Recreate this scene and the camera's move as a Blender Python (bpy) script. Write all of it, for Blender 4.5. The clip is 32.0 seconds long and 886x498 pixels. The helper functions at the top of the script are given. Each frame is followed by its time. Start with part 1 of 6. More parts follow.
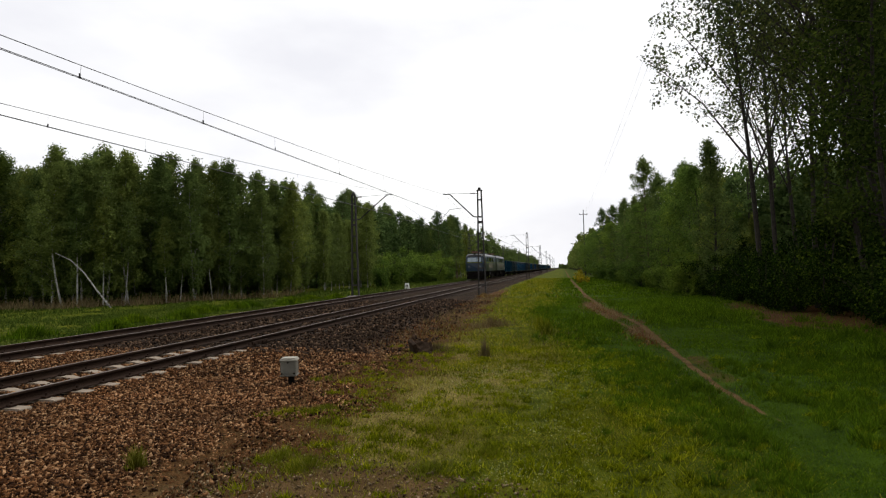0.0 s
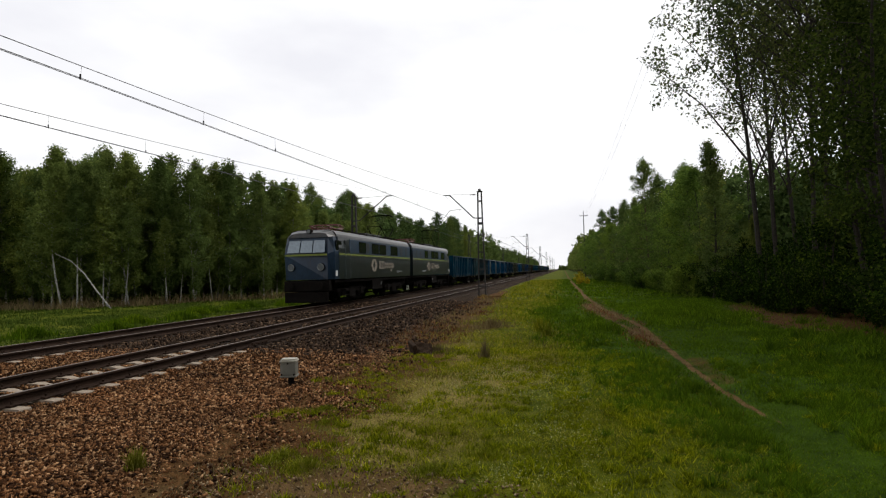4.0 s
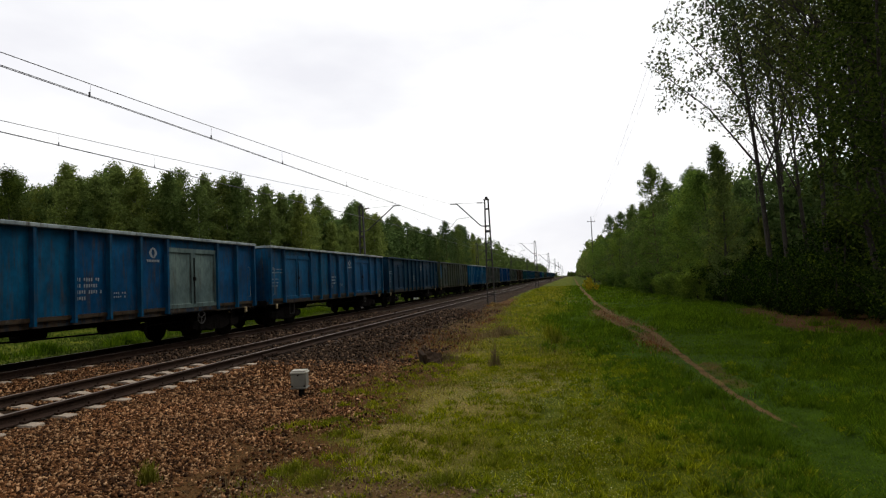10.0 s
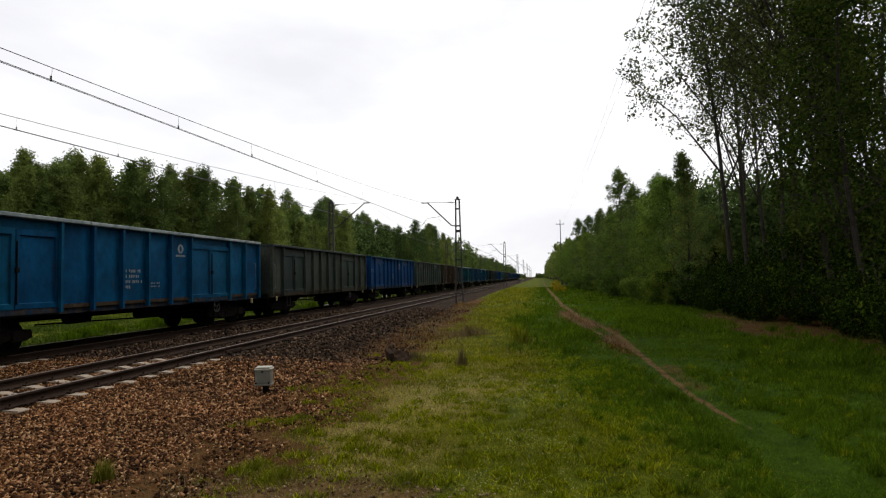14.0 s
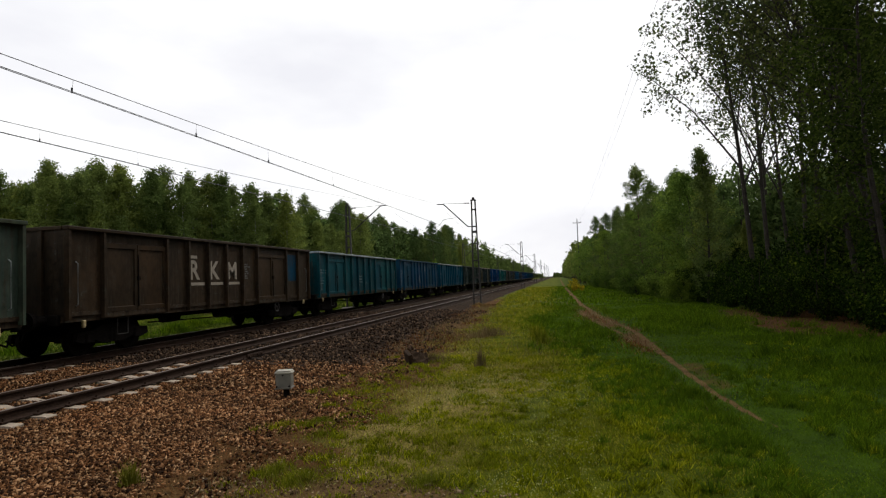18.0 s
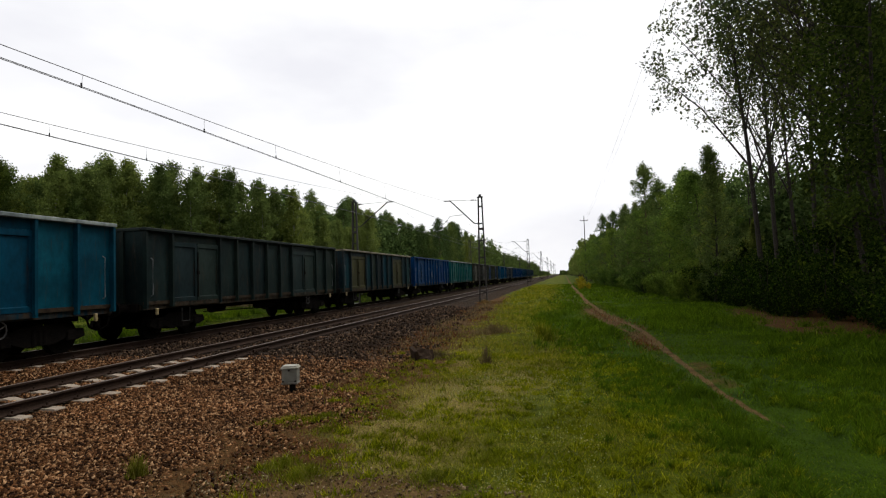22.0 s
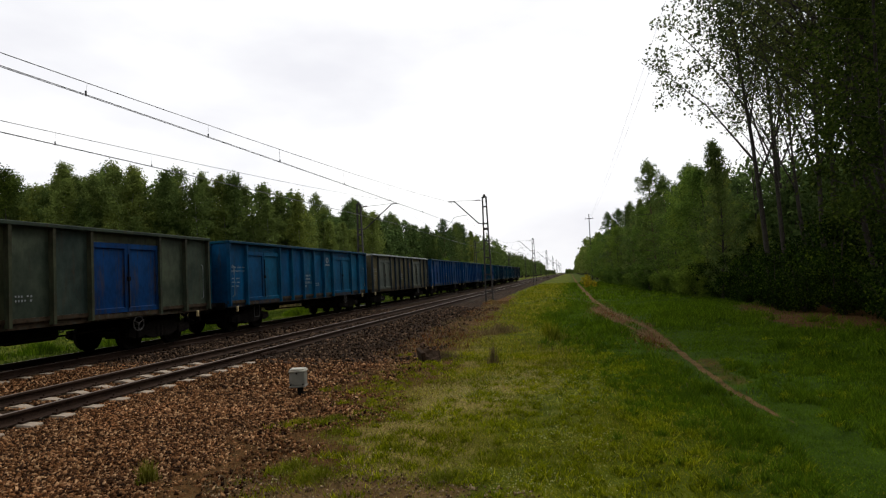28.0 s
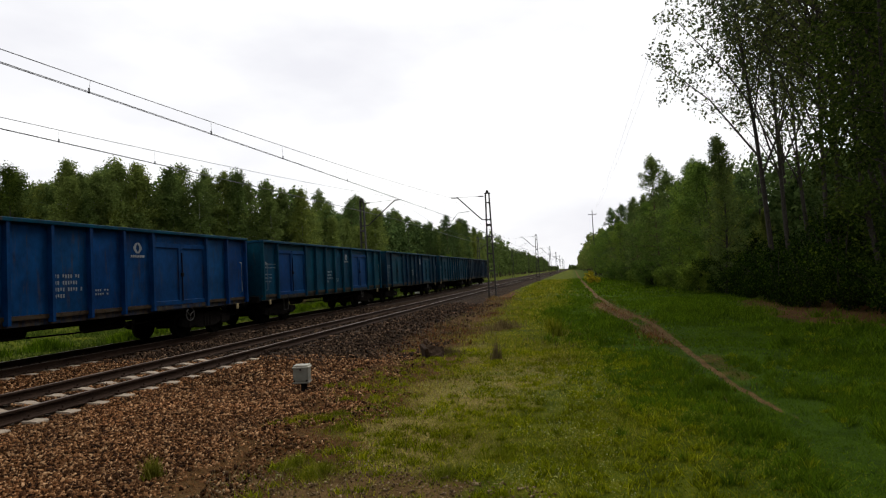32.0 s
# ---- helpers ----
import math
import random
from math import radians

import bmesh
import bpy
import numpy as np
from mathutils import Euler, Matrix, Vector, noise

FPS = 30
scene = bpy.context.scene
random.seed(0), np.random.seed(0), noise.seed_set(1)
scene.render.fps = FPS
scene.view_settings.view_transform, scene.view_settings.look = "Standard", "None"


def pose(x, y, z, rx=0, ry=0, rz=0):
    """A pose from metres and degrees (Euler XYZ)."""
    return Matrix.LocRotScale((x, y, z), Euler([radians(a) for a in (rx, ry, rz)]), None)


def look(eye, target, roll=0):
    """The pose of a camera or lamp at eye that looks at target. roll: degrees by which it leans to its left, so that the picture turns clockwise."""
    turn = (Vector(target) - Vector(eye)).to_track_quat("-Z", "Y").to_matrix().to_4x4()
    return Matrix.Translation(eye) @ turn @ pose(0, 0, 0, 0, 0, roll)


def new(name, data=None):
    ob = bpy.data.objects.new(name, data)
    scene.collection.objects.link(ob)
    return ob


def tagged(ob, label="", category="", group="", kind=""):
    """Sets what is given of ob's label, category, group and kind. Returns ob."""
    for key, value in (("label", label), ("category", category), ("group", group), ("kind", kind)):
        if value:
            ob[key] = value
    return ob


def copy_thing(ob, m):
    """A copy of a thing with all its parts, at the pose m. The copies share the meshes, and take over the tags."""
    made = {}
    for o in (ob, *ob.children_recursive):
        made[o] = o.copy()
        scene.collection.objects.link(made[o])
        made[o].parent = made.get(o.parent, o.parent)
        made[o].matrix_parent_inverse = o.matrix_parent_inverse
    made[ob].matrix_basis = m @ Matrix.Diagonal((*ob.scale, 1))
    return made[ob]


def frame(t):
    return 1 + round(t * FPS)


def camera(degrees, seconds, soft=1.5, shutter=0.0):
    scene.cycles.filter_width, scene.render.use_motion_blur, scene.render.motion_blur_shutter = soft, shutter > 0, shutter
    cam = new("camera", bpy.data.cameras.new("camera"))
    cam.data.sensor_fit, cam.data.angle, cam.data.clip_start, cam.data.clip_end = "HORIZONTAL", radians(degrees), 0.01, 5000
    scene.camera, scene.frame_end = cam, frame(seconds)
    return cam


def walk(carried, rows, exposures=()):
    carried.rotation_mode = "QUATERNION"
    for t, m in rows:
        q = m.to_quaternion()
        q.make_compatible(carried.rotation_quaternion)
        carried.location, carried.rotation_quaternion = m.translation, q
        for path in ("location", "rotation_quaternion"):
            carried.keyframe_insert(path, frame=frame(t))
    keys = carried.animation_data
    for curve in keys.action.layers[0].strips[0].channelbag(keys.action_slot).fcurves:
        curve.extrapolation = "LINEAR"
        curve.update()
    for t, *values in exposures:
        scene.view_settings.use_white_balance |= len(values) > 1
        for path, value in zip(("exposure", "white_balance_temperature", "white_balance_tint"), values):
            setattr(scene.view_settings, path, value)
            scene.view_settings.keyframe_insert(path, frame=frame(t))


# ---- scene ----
# ---------------------------------------------------------------- camera
cam = camera(75.0, 32.0, soft=1.2)
EYE = (0.0, 0.0, 1.9)
# seconds, then the camera's turn in degrees (it stands in one spot and sways a little)
ROWS = [
    (0, 92.11, 1.52, 11.79),
    (0.5, 92.07, 1.31, 11.69),
    (1, 91.99, 1.26, 11.59),
    (1.5, 91.97, 1.37, 11.50),
    (2, 91.93, 1.49, 11.49),
    (2.5, 92.02, 1.25, 11.36),
    (3, 91.99, 1.20, 11.33),
    (3.5, 92.19, 1.43, 11.47),
    (5.5, 92.12, 0.74, 12.73),
    (6, 91.92, 1.04, 12.48),
    (6.5, 91.79, 0.81, 12.08),
    (7, 92.44, 1.88, 12.06),
    (7.5, 92.54, 2.34, 11.62),
    (8, 93.02, 2.25, 12.15),
    (8.5, 92.90, 2.41, 12.03),
    (9, 92.96, 2.61, 12.28),
    (9.5, 93.16, 2.70, 12.67),
    (10, 93.12, 2.53, 12.63),
    (10.5, 92.99, 2.35, 12.53),
    (11, 93.02, 2.15, 12.69),
    (11.5, 93.05, 2.48, 12.83),
    (12, 93.06, 2.45, 12.71),
    (12.5, 93.49, 2.32, 12.54),
    (13, 93.38, 2.44, 12.49),
    (13.5, 92.39, 1.52, 9.24),
    (14, 92.92, 1.24, 9.57),
    (14.5, 92.75, 1.89, 9.59),
    (16.5, 93.33, 2.42, 10.11),
    (17, 93.04, 2.38, 10.80),
    (17.5, 93.09, 2.06, 11.54),
    (18, 93.09, 2.26, 11.28),
    (18.5, 92.98, 2.17, 11.12),
    (19, 92.82, 1.84, 11.05),
    (19.5, 93.20, 1.87, 11.51),
    (20, 92.99, 1.62, 11.85),
    (20.5, 93.00, 1.60, 11.85),
    (21, 92.80, 1.67, 11.80),
    (21.5, 92.75, 1.83, 11.94),
    (22, 92.79, 1.81, 11.89),
    (22.5, 92.77, 1.83, 11.95),
    (23, 92.67, 2.02, 12.02),
    (23.5, 92.67, 1.98, 12.22),
    (24, 92.86, 2.07, 12.33),
    (24.5, 93.05, 2.26, 12.42),
    (25, 93.00, 2.41, 12.28),
    (25.5, 92.82, 2.30, 12.06),
    (27.5, 92.98, 2.17, 12.32),
    (28, 92.89, 2.79, 12.45),
    (28.5, 92.64, 3.22, 12.41),
    (29, 92.47, 3.32, 12.54),
    (29.5, 92.48, 3.21, 12.68),
    (30, 92.42, 3.10, 12.66),
    (30.5, 92.46, 3.11, 12.57),
    (31, 92.57, 2.85, 12.42),
    (31.5, 92.59, 2.77, 12.56),
    (32, 92.53, 2.91, 12.76)
]
walk(cam, [(t, pose(*EYE, rx, ry, rz)) for t, rx, ry, rz in ROWS])

# ---------------------------------------------------------------- world, sun, exposure
world = bpy.data.worlds.new("overcast")
scene.world = world
world.use_nodes = True
wt = world.node_tree
wt.nodes.clear()
w_out = wt.nodes.new("ShaderNodeOutputWorld")
w_bg = wt.nodes.new("ShaderNodeBackground")
w_sky = wt.nodes.new("ShaderNodeTexSky")
w_sky.sky_type, w_sky.sun_disc = "NISHITA", False
w_sky.sun_elevation, w_sky.sun_rotation = radians(50), radians(35)
w_sky.air_density, w_sky.dust_density = 1.0, 3.0
w_co = wt.nodes.new("ShaderNodeTexCoord")
w_map = wt.nodes.new("ShaderNodeMapping")
w_map.inputs["Scale"].default_value = (1.0, 1.0, 2.6)
w_noise = wt.nodes.new("ShaderNodeTexNoise")
w_noise.inputs["Scale"].default_value, w_noise.inputs["Detail"].default_value = 2.1, 5.0
w_ramp = wt.nodes.new("ShaderNodeValToRGB")
w_ramp.color_ramp.elements[0].position, w_ramp.color_ramp.elements[1].position = 0.33, 0.62
w_ramp.color_ramp.elements[0].color = (9.2, 9.2, 9.7, 1)
w_ramp.color_ramp.elements[1].color = (11.8, 11.8, 11.7, 1)
w_mix = wt.nodes.new("ShaderNodeMix")
w_mix.data_type = "RGBA"
w_mix.inputs["Factor"].default_value = 0.95
wt.links.new(w_co.outputs["Generated"], w_map.inputs["Vector"])
wt.links.new(w_map.outputs["Vector"], w_noise.inputs["Vector"])
wt.links.new(w_noise.outputs["Fac"], w_ramp.inputs["Fac"])
wt.links.new(w_sky.outputs["Color"], w_mix.inputs["A"])
wt.links.new(w_ramp.outputs["Color"], w_mix.inputs["B"])
wt.links.new(w_mix.outputs["Result"], w_bg.inputs["Color"])
wt.links.new(w_bg.outputs["Background"], w_out.inputs["Surface"])
w_bg.inputs["Strength"].default_value = 0.1

sun = bpy.data.lights.new("sun", "SUN")
sun.energy, sun.angle, sun.color = 1.9, radians(18), (1.0, 0.97, 0.92)
sun_ob = new("sun", sun)
sun_ob.matrix_world = look((0, 0, 60), (-28, -40, 0))
scene.view_settings.exposure = 0.0

# ---------------------------------------------------------------- materials
def nodes_of(mat):
    mat.use_nodes = True
    nt = mat.node_tree
    return nt, nt.nodes["Principled BSDF"]


def noise_node(nt, scale, detail=4.0, coord="Object", rough=0.6, stretch=None):
    co = nt.nodes.new("ShaderNodeTexCoord")
    nz = nt.nodes.new("ShaderNodeTexNoise")
    nz.inputs["Scale"].default_value, nz.inputs["Detail"].default_value, nz.inputs["Roughness"].default_value = scale, detail, rough
    if stretch:
        mp = nt.nodes.new("ShaderNodeMapping")
        mp.inputs["Scale"].default_value = stretch
        nt.links.new(co.outputs[coord], mp.inputs["Vector"])
        nt.links.new(mp.outputs["Vector"], nz.inputs["Vector"])
    else:
        nt.links.new(co.outputs[coord], nz.inputs["Vector"])
    return nz.outputs["Fac"]


def ramp_node(nt, fac, stops):
    rp = nt.nodes.new("ShaderNodeValToRGB")
    while len(rp.color_ramp.elements) < len(stops):
        rp.color_ramp.elements.new(0.5)
    for e, (p, c) in zip(rp.color_ramp.elements, stops):
        e.position, e.color = p, (*c, 1) if len(c) == 3 else c
    nt.links.new(fac, rp.inputs["Fac"])
    return rp.outputs["Color"]


def mix_node(nt, fac, a, b, blend="MIX"):
    mx = nt.nodes.new("ShaderNodeMix")
    mx.data_type, mx.blend_type = "RGBA", blend
    for key, v in (("Factor", fac), ("A", a), ("B", b)):
        if isinstance(v, (int, float)):
            mx.inputs[key].default_value = v
        elif isinstance(v, tuple):
            mx.inputs[key].default_value = (*v, 1)
        else:
            nt.links.new(v, mx.inputs[key])
    return mx.outputs["Result"]


def bump_node(nt, bsdf, height, strength=0.5, distance=0.02):
    bp = nt.nodes.new("ShaderNodeBump")
    bp.inputs["Strength"].default_value, bp.inputs["Distance"].default_value = strength, distance
    nt.links.new(height, bp.inputs["Height"])
    nt.links.new(bp.outputs["Normal"], bsdf.inputs["Normal"])


def surface(name, c1, c2, c3=None, scale=3.0, fine=40.0, rough=0.8, metal=0.0, bump=0.3, dist=0.01, stretch=None, island=0.0, coord="Object", spec=0.3):
    """Two tones blotched by a coarse noise, c3 speckled by a fine one, bumped; island: spread of lightness from piece to piece."""
    mat = bpy.data.materials.new(name)
    nt, b = nodes_of(mat)
    coarse = noise_node(nt, scale, 5.0, coord, stretch=stretch)
    fin = noise_node(nt, fine, 3.0, coord)
    col = ramp_node(nt, coarse, [(0.32, c1), (0.68, c2)])
    if c3:
        f2 = ramp_node(nt, fin, [(0.5, (0, 0, 0)), (0.7, (1, 1, 1))])
        col = mix_node(nt, f2, col, c3)
    if island:
        geo = nt.nodes.new("ShaderNodeNewGeometry")
        r = ramp_node(nt, geo.outputs["Random Per Island"], [(0.0, (1 - island,) * 3), (0.6, (1.0,) * 3), (1.0, (1 + 1.5 * island,) * 3)])
        col = mix_node(nt, 1.0, col, r, "MULTIPLY")
    nt.links.new(col, b.inputs["Base Color"])
    b.inputs["Roughness"].default_value, b.inputs["Metallic"].default_value = rough, metal
    b.inputs["Specular IOR Level"].default_value = spec
    if bump:
        bump_node(nt, b, fin, bump, dist)
    return mat


def leaf_material(name, dark, light, third=None, gloss=0.45, through_light=0.25):
    """Leaves: tone varies from leaf to leaf and from tree to tree."""
    mat = bpy.data.materials.new(name)
    nt, b = nodes_of(mat)
    geo = nt.nodes.new("ShaderNodeNewGeometry")
    info = nt.nodes.new("ShaderNodeObjectInfo")
    col = ramp_node(nt, geo.outputs["Random Per Island"], [(0.0, dark), (0.75, light), (1.0, third or light)])
    big = noise_node(nt, 0.7, 2.0)
    col = mix_node(nt, 1.0, col, ramp_node(nt, big, [(0.3, (0.65, 0.68, 0.65)), (0.7, (1.2, 1.18, 1.05))]), "MULTIPLY")
    col = mix_node(nt, 1.0, col, ramp_node(nt, info.outputs["Random"], [(0.0, (0.72, 0.78, 0.8)), (0.5, (1.0, 1.0, 1.0)), (1.0, (1.3, 1.16, 0.85))]), "MULTIPLY")
    nt.links.new(col, b.inputs["Base Color"])
    b.inputs["Roughness"].default_value = 0.85
    b.inputs["Specular IOR Level"].default_value = gloss * 0.06
    tr = nt.nodes.new("ShaderNodeBsdfTranslucent")
    nt.links.new(col, tr.inputs["Color"])
    ms = nt.nodes.new("ShaderNodeMixShader")
    ms.inputs["Fac"].default_value = through_light
    nt.links.new(b.outputs["BSDF"], ms.inputs[1])
    nt.links.new(tr.outputs["BSDF"], ms.inputs[2])
    nt.links.new(ms.outputs["Shader"], nt.nodes["Material Output"].inputs["Surface"])
    return mat


def paint_material(name, rough=0.5, spec=0.05):
    """Old wagon paint: the object's own colour, faded, streaked and stained with rust (its alpha tells how much)."""
    mat = bpy.data.materials.new(name)
    nt, b = nodes_of(mat)
    info = nt.nodes.new("ShaderNodeObjectInfo")
    vary = ramp_node(nt, info.outputs["Random"], [(0.0, (0.72, 0.82, 0.95)), (0.35, (0.95, 0.98, 1.0)), (0.7, (1.0, 1.0, 0.98)), (1.0, (1.22, 1.14, 1.0))])
    col = mix_node(nt, 1.0, info.outputs["Color"], vary, "MULTIPLY")
    big = noise_node(nt, 0.9, 5.0, "Object")
    col = mix_node(nt, 1.0, col, ramp_node(nt, big, [(0.3, (0.42, 0.46, 0.5)), (0.7, (1.18, 1.14, 1.1))]), "MULTIPLY")
    col = mix_node(nt, 1.0, col, ramp_node(nt, noise_node(nt, 4.5, 5.0, "Object", 0.75, (1.0, 1.0, 0.5)), [(0.35, (0.7, 0.72, 0.72)), (0.55, (1.0, 1.0, 1.0)), (0.72, (1.2, 1.2, 1.15))]), "MULTIPLY")
    streak = noise_node(nt, 2.2, 5.0, "Object", 0.7, (3.0, 3.0, 0.35))
    level = nt.nodes.new("ShaderNodeMath")
    level.operation = "MULTIPLY_ADD"
    nt.links.new(info.outputs["Alpha"], level.inputs[0])
    level.inputs[1].default_value = 0.42
    nt.links.new(streak, level.inputs[2])
    worn = ramp_node(nt, level.outputs[0], [(0.62, (0, 0, 0)), (0.86, (1, 1, 1))])
    tone = ramp_node(nt, noise_node(nt, 5.0, 4.0), [(0.35, (0.015, 0.0105, 0.0075)), (0.52, (0.038, 0.026, 0.016)), (0.62, (0.028, 0.026, 0.02)), (0.78, (0.085, 0.08, 0.064))])
    col = mix_node(nt, worn, col, tone)
    nt.links.new(col, b.inputs["Base Color"])
    b.inputs["Roughness"].default_value = rough
    b.inputs["Specular IOR Level"].default_value = spec
    bump_node(nt, b, noise_node(nt, 1.6, 3.0), 0.25, 0.02)
    return mat


def plain(name, col, rough=0.5, metal=0.0, spec=0.5, emit=0.0):
    mat = bpy.data.materials.new(name)
    nt, b = nodes_of(mat)
    fin = noise_node(nt, 9.0, 4.0)
    nt.links.new(mix_node(nt, 1.0, col, ramp_node(nt, fin, [(0.3, (0.75, 0.75, 0.75)), (0.7, (1.15, 1.15, 1.15))]), "MULTIPLY"), b.inputs["Base Color"])
    b.inputs["Roughness"].default_value, b.inputs["Metallic"].default_value = rough, metal
    b.inputs["Specular IOR Level"].default_value = spec
    if emit:
        b.inputs["Emission Color"].default_value = (1.0, 0.95, 0.85, 1)
        b.inputs["Emission Strength"].default_value = emit
    return mat


def stone_material(name, stops, rough=0.95):
    """Crushed stone: each piece has its own tone, with a drift over the bed and a fine grain."""
    mat = bpy.data.materials.new(name)
    nt, b = nodes_of(mat)
    geo = nt.nodes.new("ShaderNodeNewGeometry")
    col = ramp_node(nt, geo.outputs["Random Per Island"], stops)
    col = mix_node(nt, 1.0, col, ramp_node(nt, noise_node(nt, 0.8, 4.0), [(0.3, (0.7, 0.72, 0.75)), (0.5, (1.0, 1.0, 1.0)), (0.7, (1.3, 1.22, 1.2))]), "MULTIPLY")
    fin = noise_node(nt, 70.0, 3.0)
    col = mix_node(nt, 1.0, col, ramp_node(nt, fin, [(0.3, (0.8, 0.8, 0.8)), (0.7, (1.2, 1.2, 1.2))]), "MULTIPLY")
    nt.links.new(col, b.inputs["Base Color"])
    b.inputs["Roughness"].default_value = rough
    b.inputs["Specular IOR Level"].default_value = 0.08
    bump_node(nt, b, fin, 0.4, 0.01)
    return mat


M_STONE = stone_material("ballast stone", [(0.0, (0.01, 0.004, 0.0013)), (0.35, (0.037, 0.015, 0.0048)), (0.6, (0.108, 0.046, 0.0165)), (0.82, (0.205, 0.1, 0.042)), (1.0, (0.41, 0.25, 0.13))])
M_GRIT = stone_material("pale grit", [(0.0, (0.05, 0.03, 0.014)), (0.6, (0.12, 0.08, 0.042)), (1.0, (0.32, 0.24, 0.15))])
M_OLDSTONE = stone_material("oily old ballast stone", [(0.0, (0.006, 0.0035, 0.002)), (0.4, (0.024, 0.014, 0.008)), (0.8, (0.055, 0.034, 0.021)), (1.0, (0.14, 0.09, 0.055))])
# dark brown stands for the shadowed hole at the broken slab
M_SLAB_SHADE = surface("dark broken concrete", (0.012, 0.008, 0.005), (0.035, 0.022, 0.014), (0.06, 0.036, 0.022), 4.0, 40, 0.95, bump=0.6, spec=0.05)
# bed kept very dark, painting the shadow in gaps between the loose stones
M_BALLAST_SHADE = surface("ballast bed", (0.008, 0.0045, 0.002), (0.022, 0.012, 0.006), (0.05, 0.03, 0.016), 0.5, 22, 0.95, bump=0.9, dist=0.05, spec=0.05)
M_RAIL = surface("rusty rail steel", (0.015, 0.009, 0.0065), (0.032, 0.019, 0.013), (0.05, 0.03, 0.02), 2.0, 60, 0.9, 0.0, 0.2, spec=0.08)
M_HEAD = surface("worn rail head", (0.1, 0.075, 0.06), (0.17, 0.14, 0.12), (0.07, 0.045, 0.032), 3.0, 40, 0.5, 0.7, 0.1)
M_SLEEPER = surface("sleeper concrete", (0.22, 0.175, 0.13), (0.33, 0.27, 0.205), (0.13, 0.095, 0.07), 4.0, 50, 0.9, bump=0.3)
M_OLDWOOD = surface("old wooden sleeper", (0.02, 0.014, 0.01), (0.045, 0.032, 0.024), (0.07, 0.054, 0.042), 3.0, 60, 0.95, bump=0.5, spec=0.1)
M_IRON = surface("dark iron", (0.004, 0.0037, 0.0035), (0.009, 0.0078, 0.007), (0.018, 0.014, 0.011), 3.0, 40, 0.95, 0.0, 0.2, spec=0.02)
M_MAST = surface("grey mast steel", (0.022, 0.022, 0.022), (0.045, 0.044, 0.042), (0.05, 0.036, 0.028), 2.0, 40, 0.8, 0.0, 0.2, spec=0.15)
M_WIRE = plain("overhead wire", (0.06, 0.06, 0.065), 0.6, 0.3)
M_CERAMIC = plain("brown insulator", (0.05, 0.03, 0.025), 0.3)
M_CONCRETE = surface("foundation concrete", (0.16, 0.15, 0.135), (0.26, 0.245, 0.22), (0.12, 0.1, 0.085), 3.0, 40, 0.95)
M_BOX = surface("grey painted box", (0.12, 0.119, 0.1), (0.175, 0.172, 0.145), (0.14, 0.13, 0.11), 6.0, 50, 0.6, bump=0.15)
M_BOXLID = surface("pale box lid", (0.28, 0.268, 0.22), (0.38, 0.365, 0.3), (0.25, 0.23, 0.2), 6.0, 50, 0.6, bump=0.15)
M_WHITE = plain("white marker paint", (0.62, 0.62, 0.6), 0.7)
M_BARK = surface("grey brown bark", (0.014, 0.011, 0.008), (0.033, 0.027, 0.021), (0.055, 0.047, 0.038), 3.0, 25, 0.95, bump=0.6, dist=0.03)
M_BIRCH = surface("birch bark", (0.17, 0.165, 0.145), (0.34, 0.33, 0.3), (0.03, 0.027, 0.024), 2.0, 5.0, 0.85, bump=0.3, stretch=(1, 1, 4))
M_PINE = surface("pine bark", (0.06, 0.035, 0.022), (0.1, 0.06, 0.038), (0.04, 0.028, 0.02), 3.0, 20, 0.95, bump=0.6, dist=0.03)
M_LEAF_BIRCH = leaf_material("birch leaves", (0.085, 0.118, 0.03), (0.138, 0.182, 0.05), (0.19, 0.234, 0.067), through_light=0.42)
M_LEAF_PINE = leaf_material("pine needles", (0.045, 0.075, 0.022), (0.1, 0.15, 0.045), (0.14, 0.19, 0.06), through_light=0.25)
M_LEAF_ASPEN = leaf_material("aspen leaves", (0.04, 0.055, 0.018), (0.085, 0.105, 0.035), (0.13, 0.15, 0.05), through_light=0.45)
# near black: the deep shade among the shrubs is put into the leaf colour
M_LEAF_SHRUB_SHADE = leaf_material("shrub leaves", (0.0035, 0.009, 0.001), (0.02, 0.042, 0.0036), (0.085, 0.125, 0.012), through_light=0.1)
M_LEAF_ALDER = leaf_material("alder leaves", (0.018, 0.03, 0.005), (0.05, 0.075, 0.012), (0.1, 0.13, 0.02), through_light=0.3)
M_LEAF_BRIGHT = leaf_material("young leaves", (0.055, 0.095, 0.015), (0.13, 0.2, 0.035), (0.18, 0.25, 0.05), through_light=0.35)
M_BROOM = leaf_material("yellow broom flowers", (0.1, 0.12, 0.02), (0.4, 0.3, 0.01), (0.5, 0.4, 0.02))
M_GRASS = leaf_material("grass blades", (0.07, 0.085, 0.004), (0.21, 0.23, 0.012), (0.4, 0.34, 0.07), through_light=0.3)
# greener grass, darkened further with the shade of the right verge
M_LUSH_SHADE = leaf_material("lush grass blades", (0.028, 0.055, 0.0026), (0.082, 0.146, 0.0055), (0.155, 0.21, 0.013), through_light=0.3)
M_RANK = leaf_material("rank grass blades", (0.02, 0.038, 0.005), (0.06, 0.095, 0.016), (0.11, 0.14, 0.03), through_light=0.3)
M_WEED = leaf_material("weed leaves", (0.04, 0.06, 0.002), (0.15, 0.19, 0.006), (0.3, 0.33, 0.02), through_light=0.35)
M_FLOWER = leaf_material("white petals", (0.3, 0.29, 0.1), (0.5, 0.48, 0.2), (0.62, 0.58, 0.32))
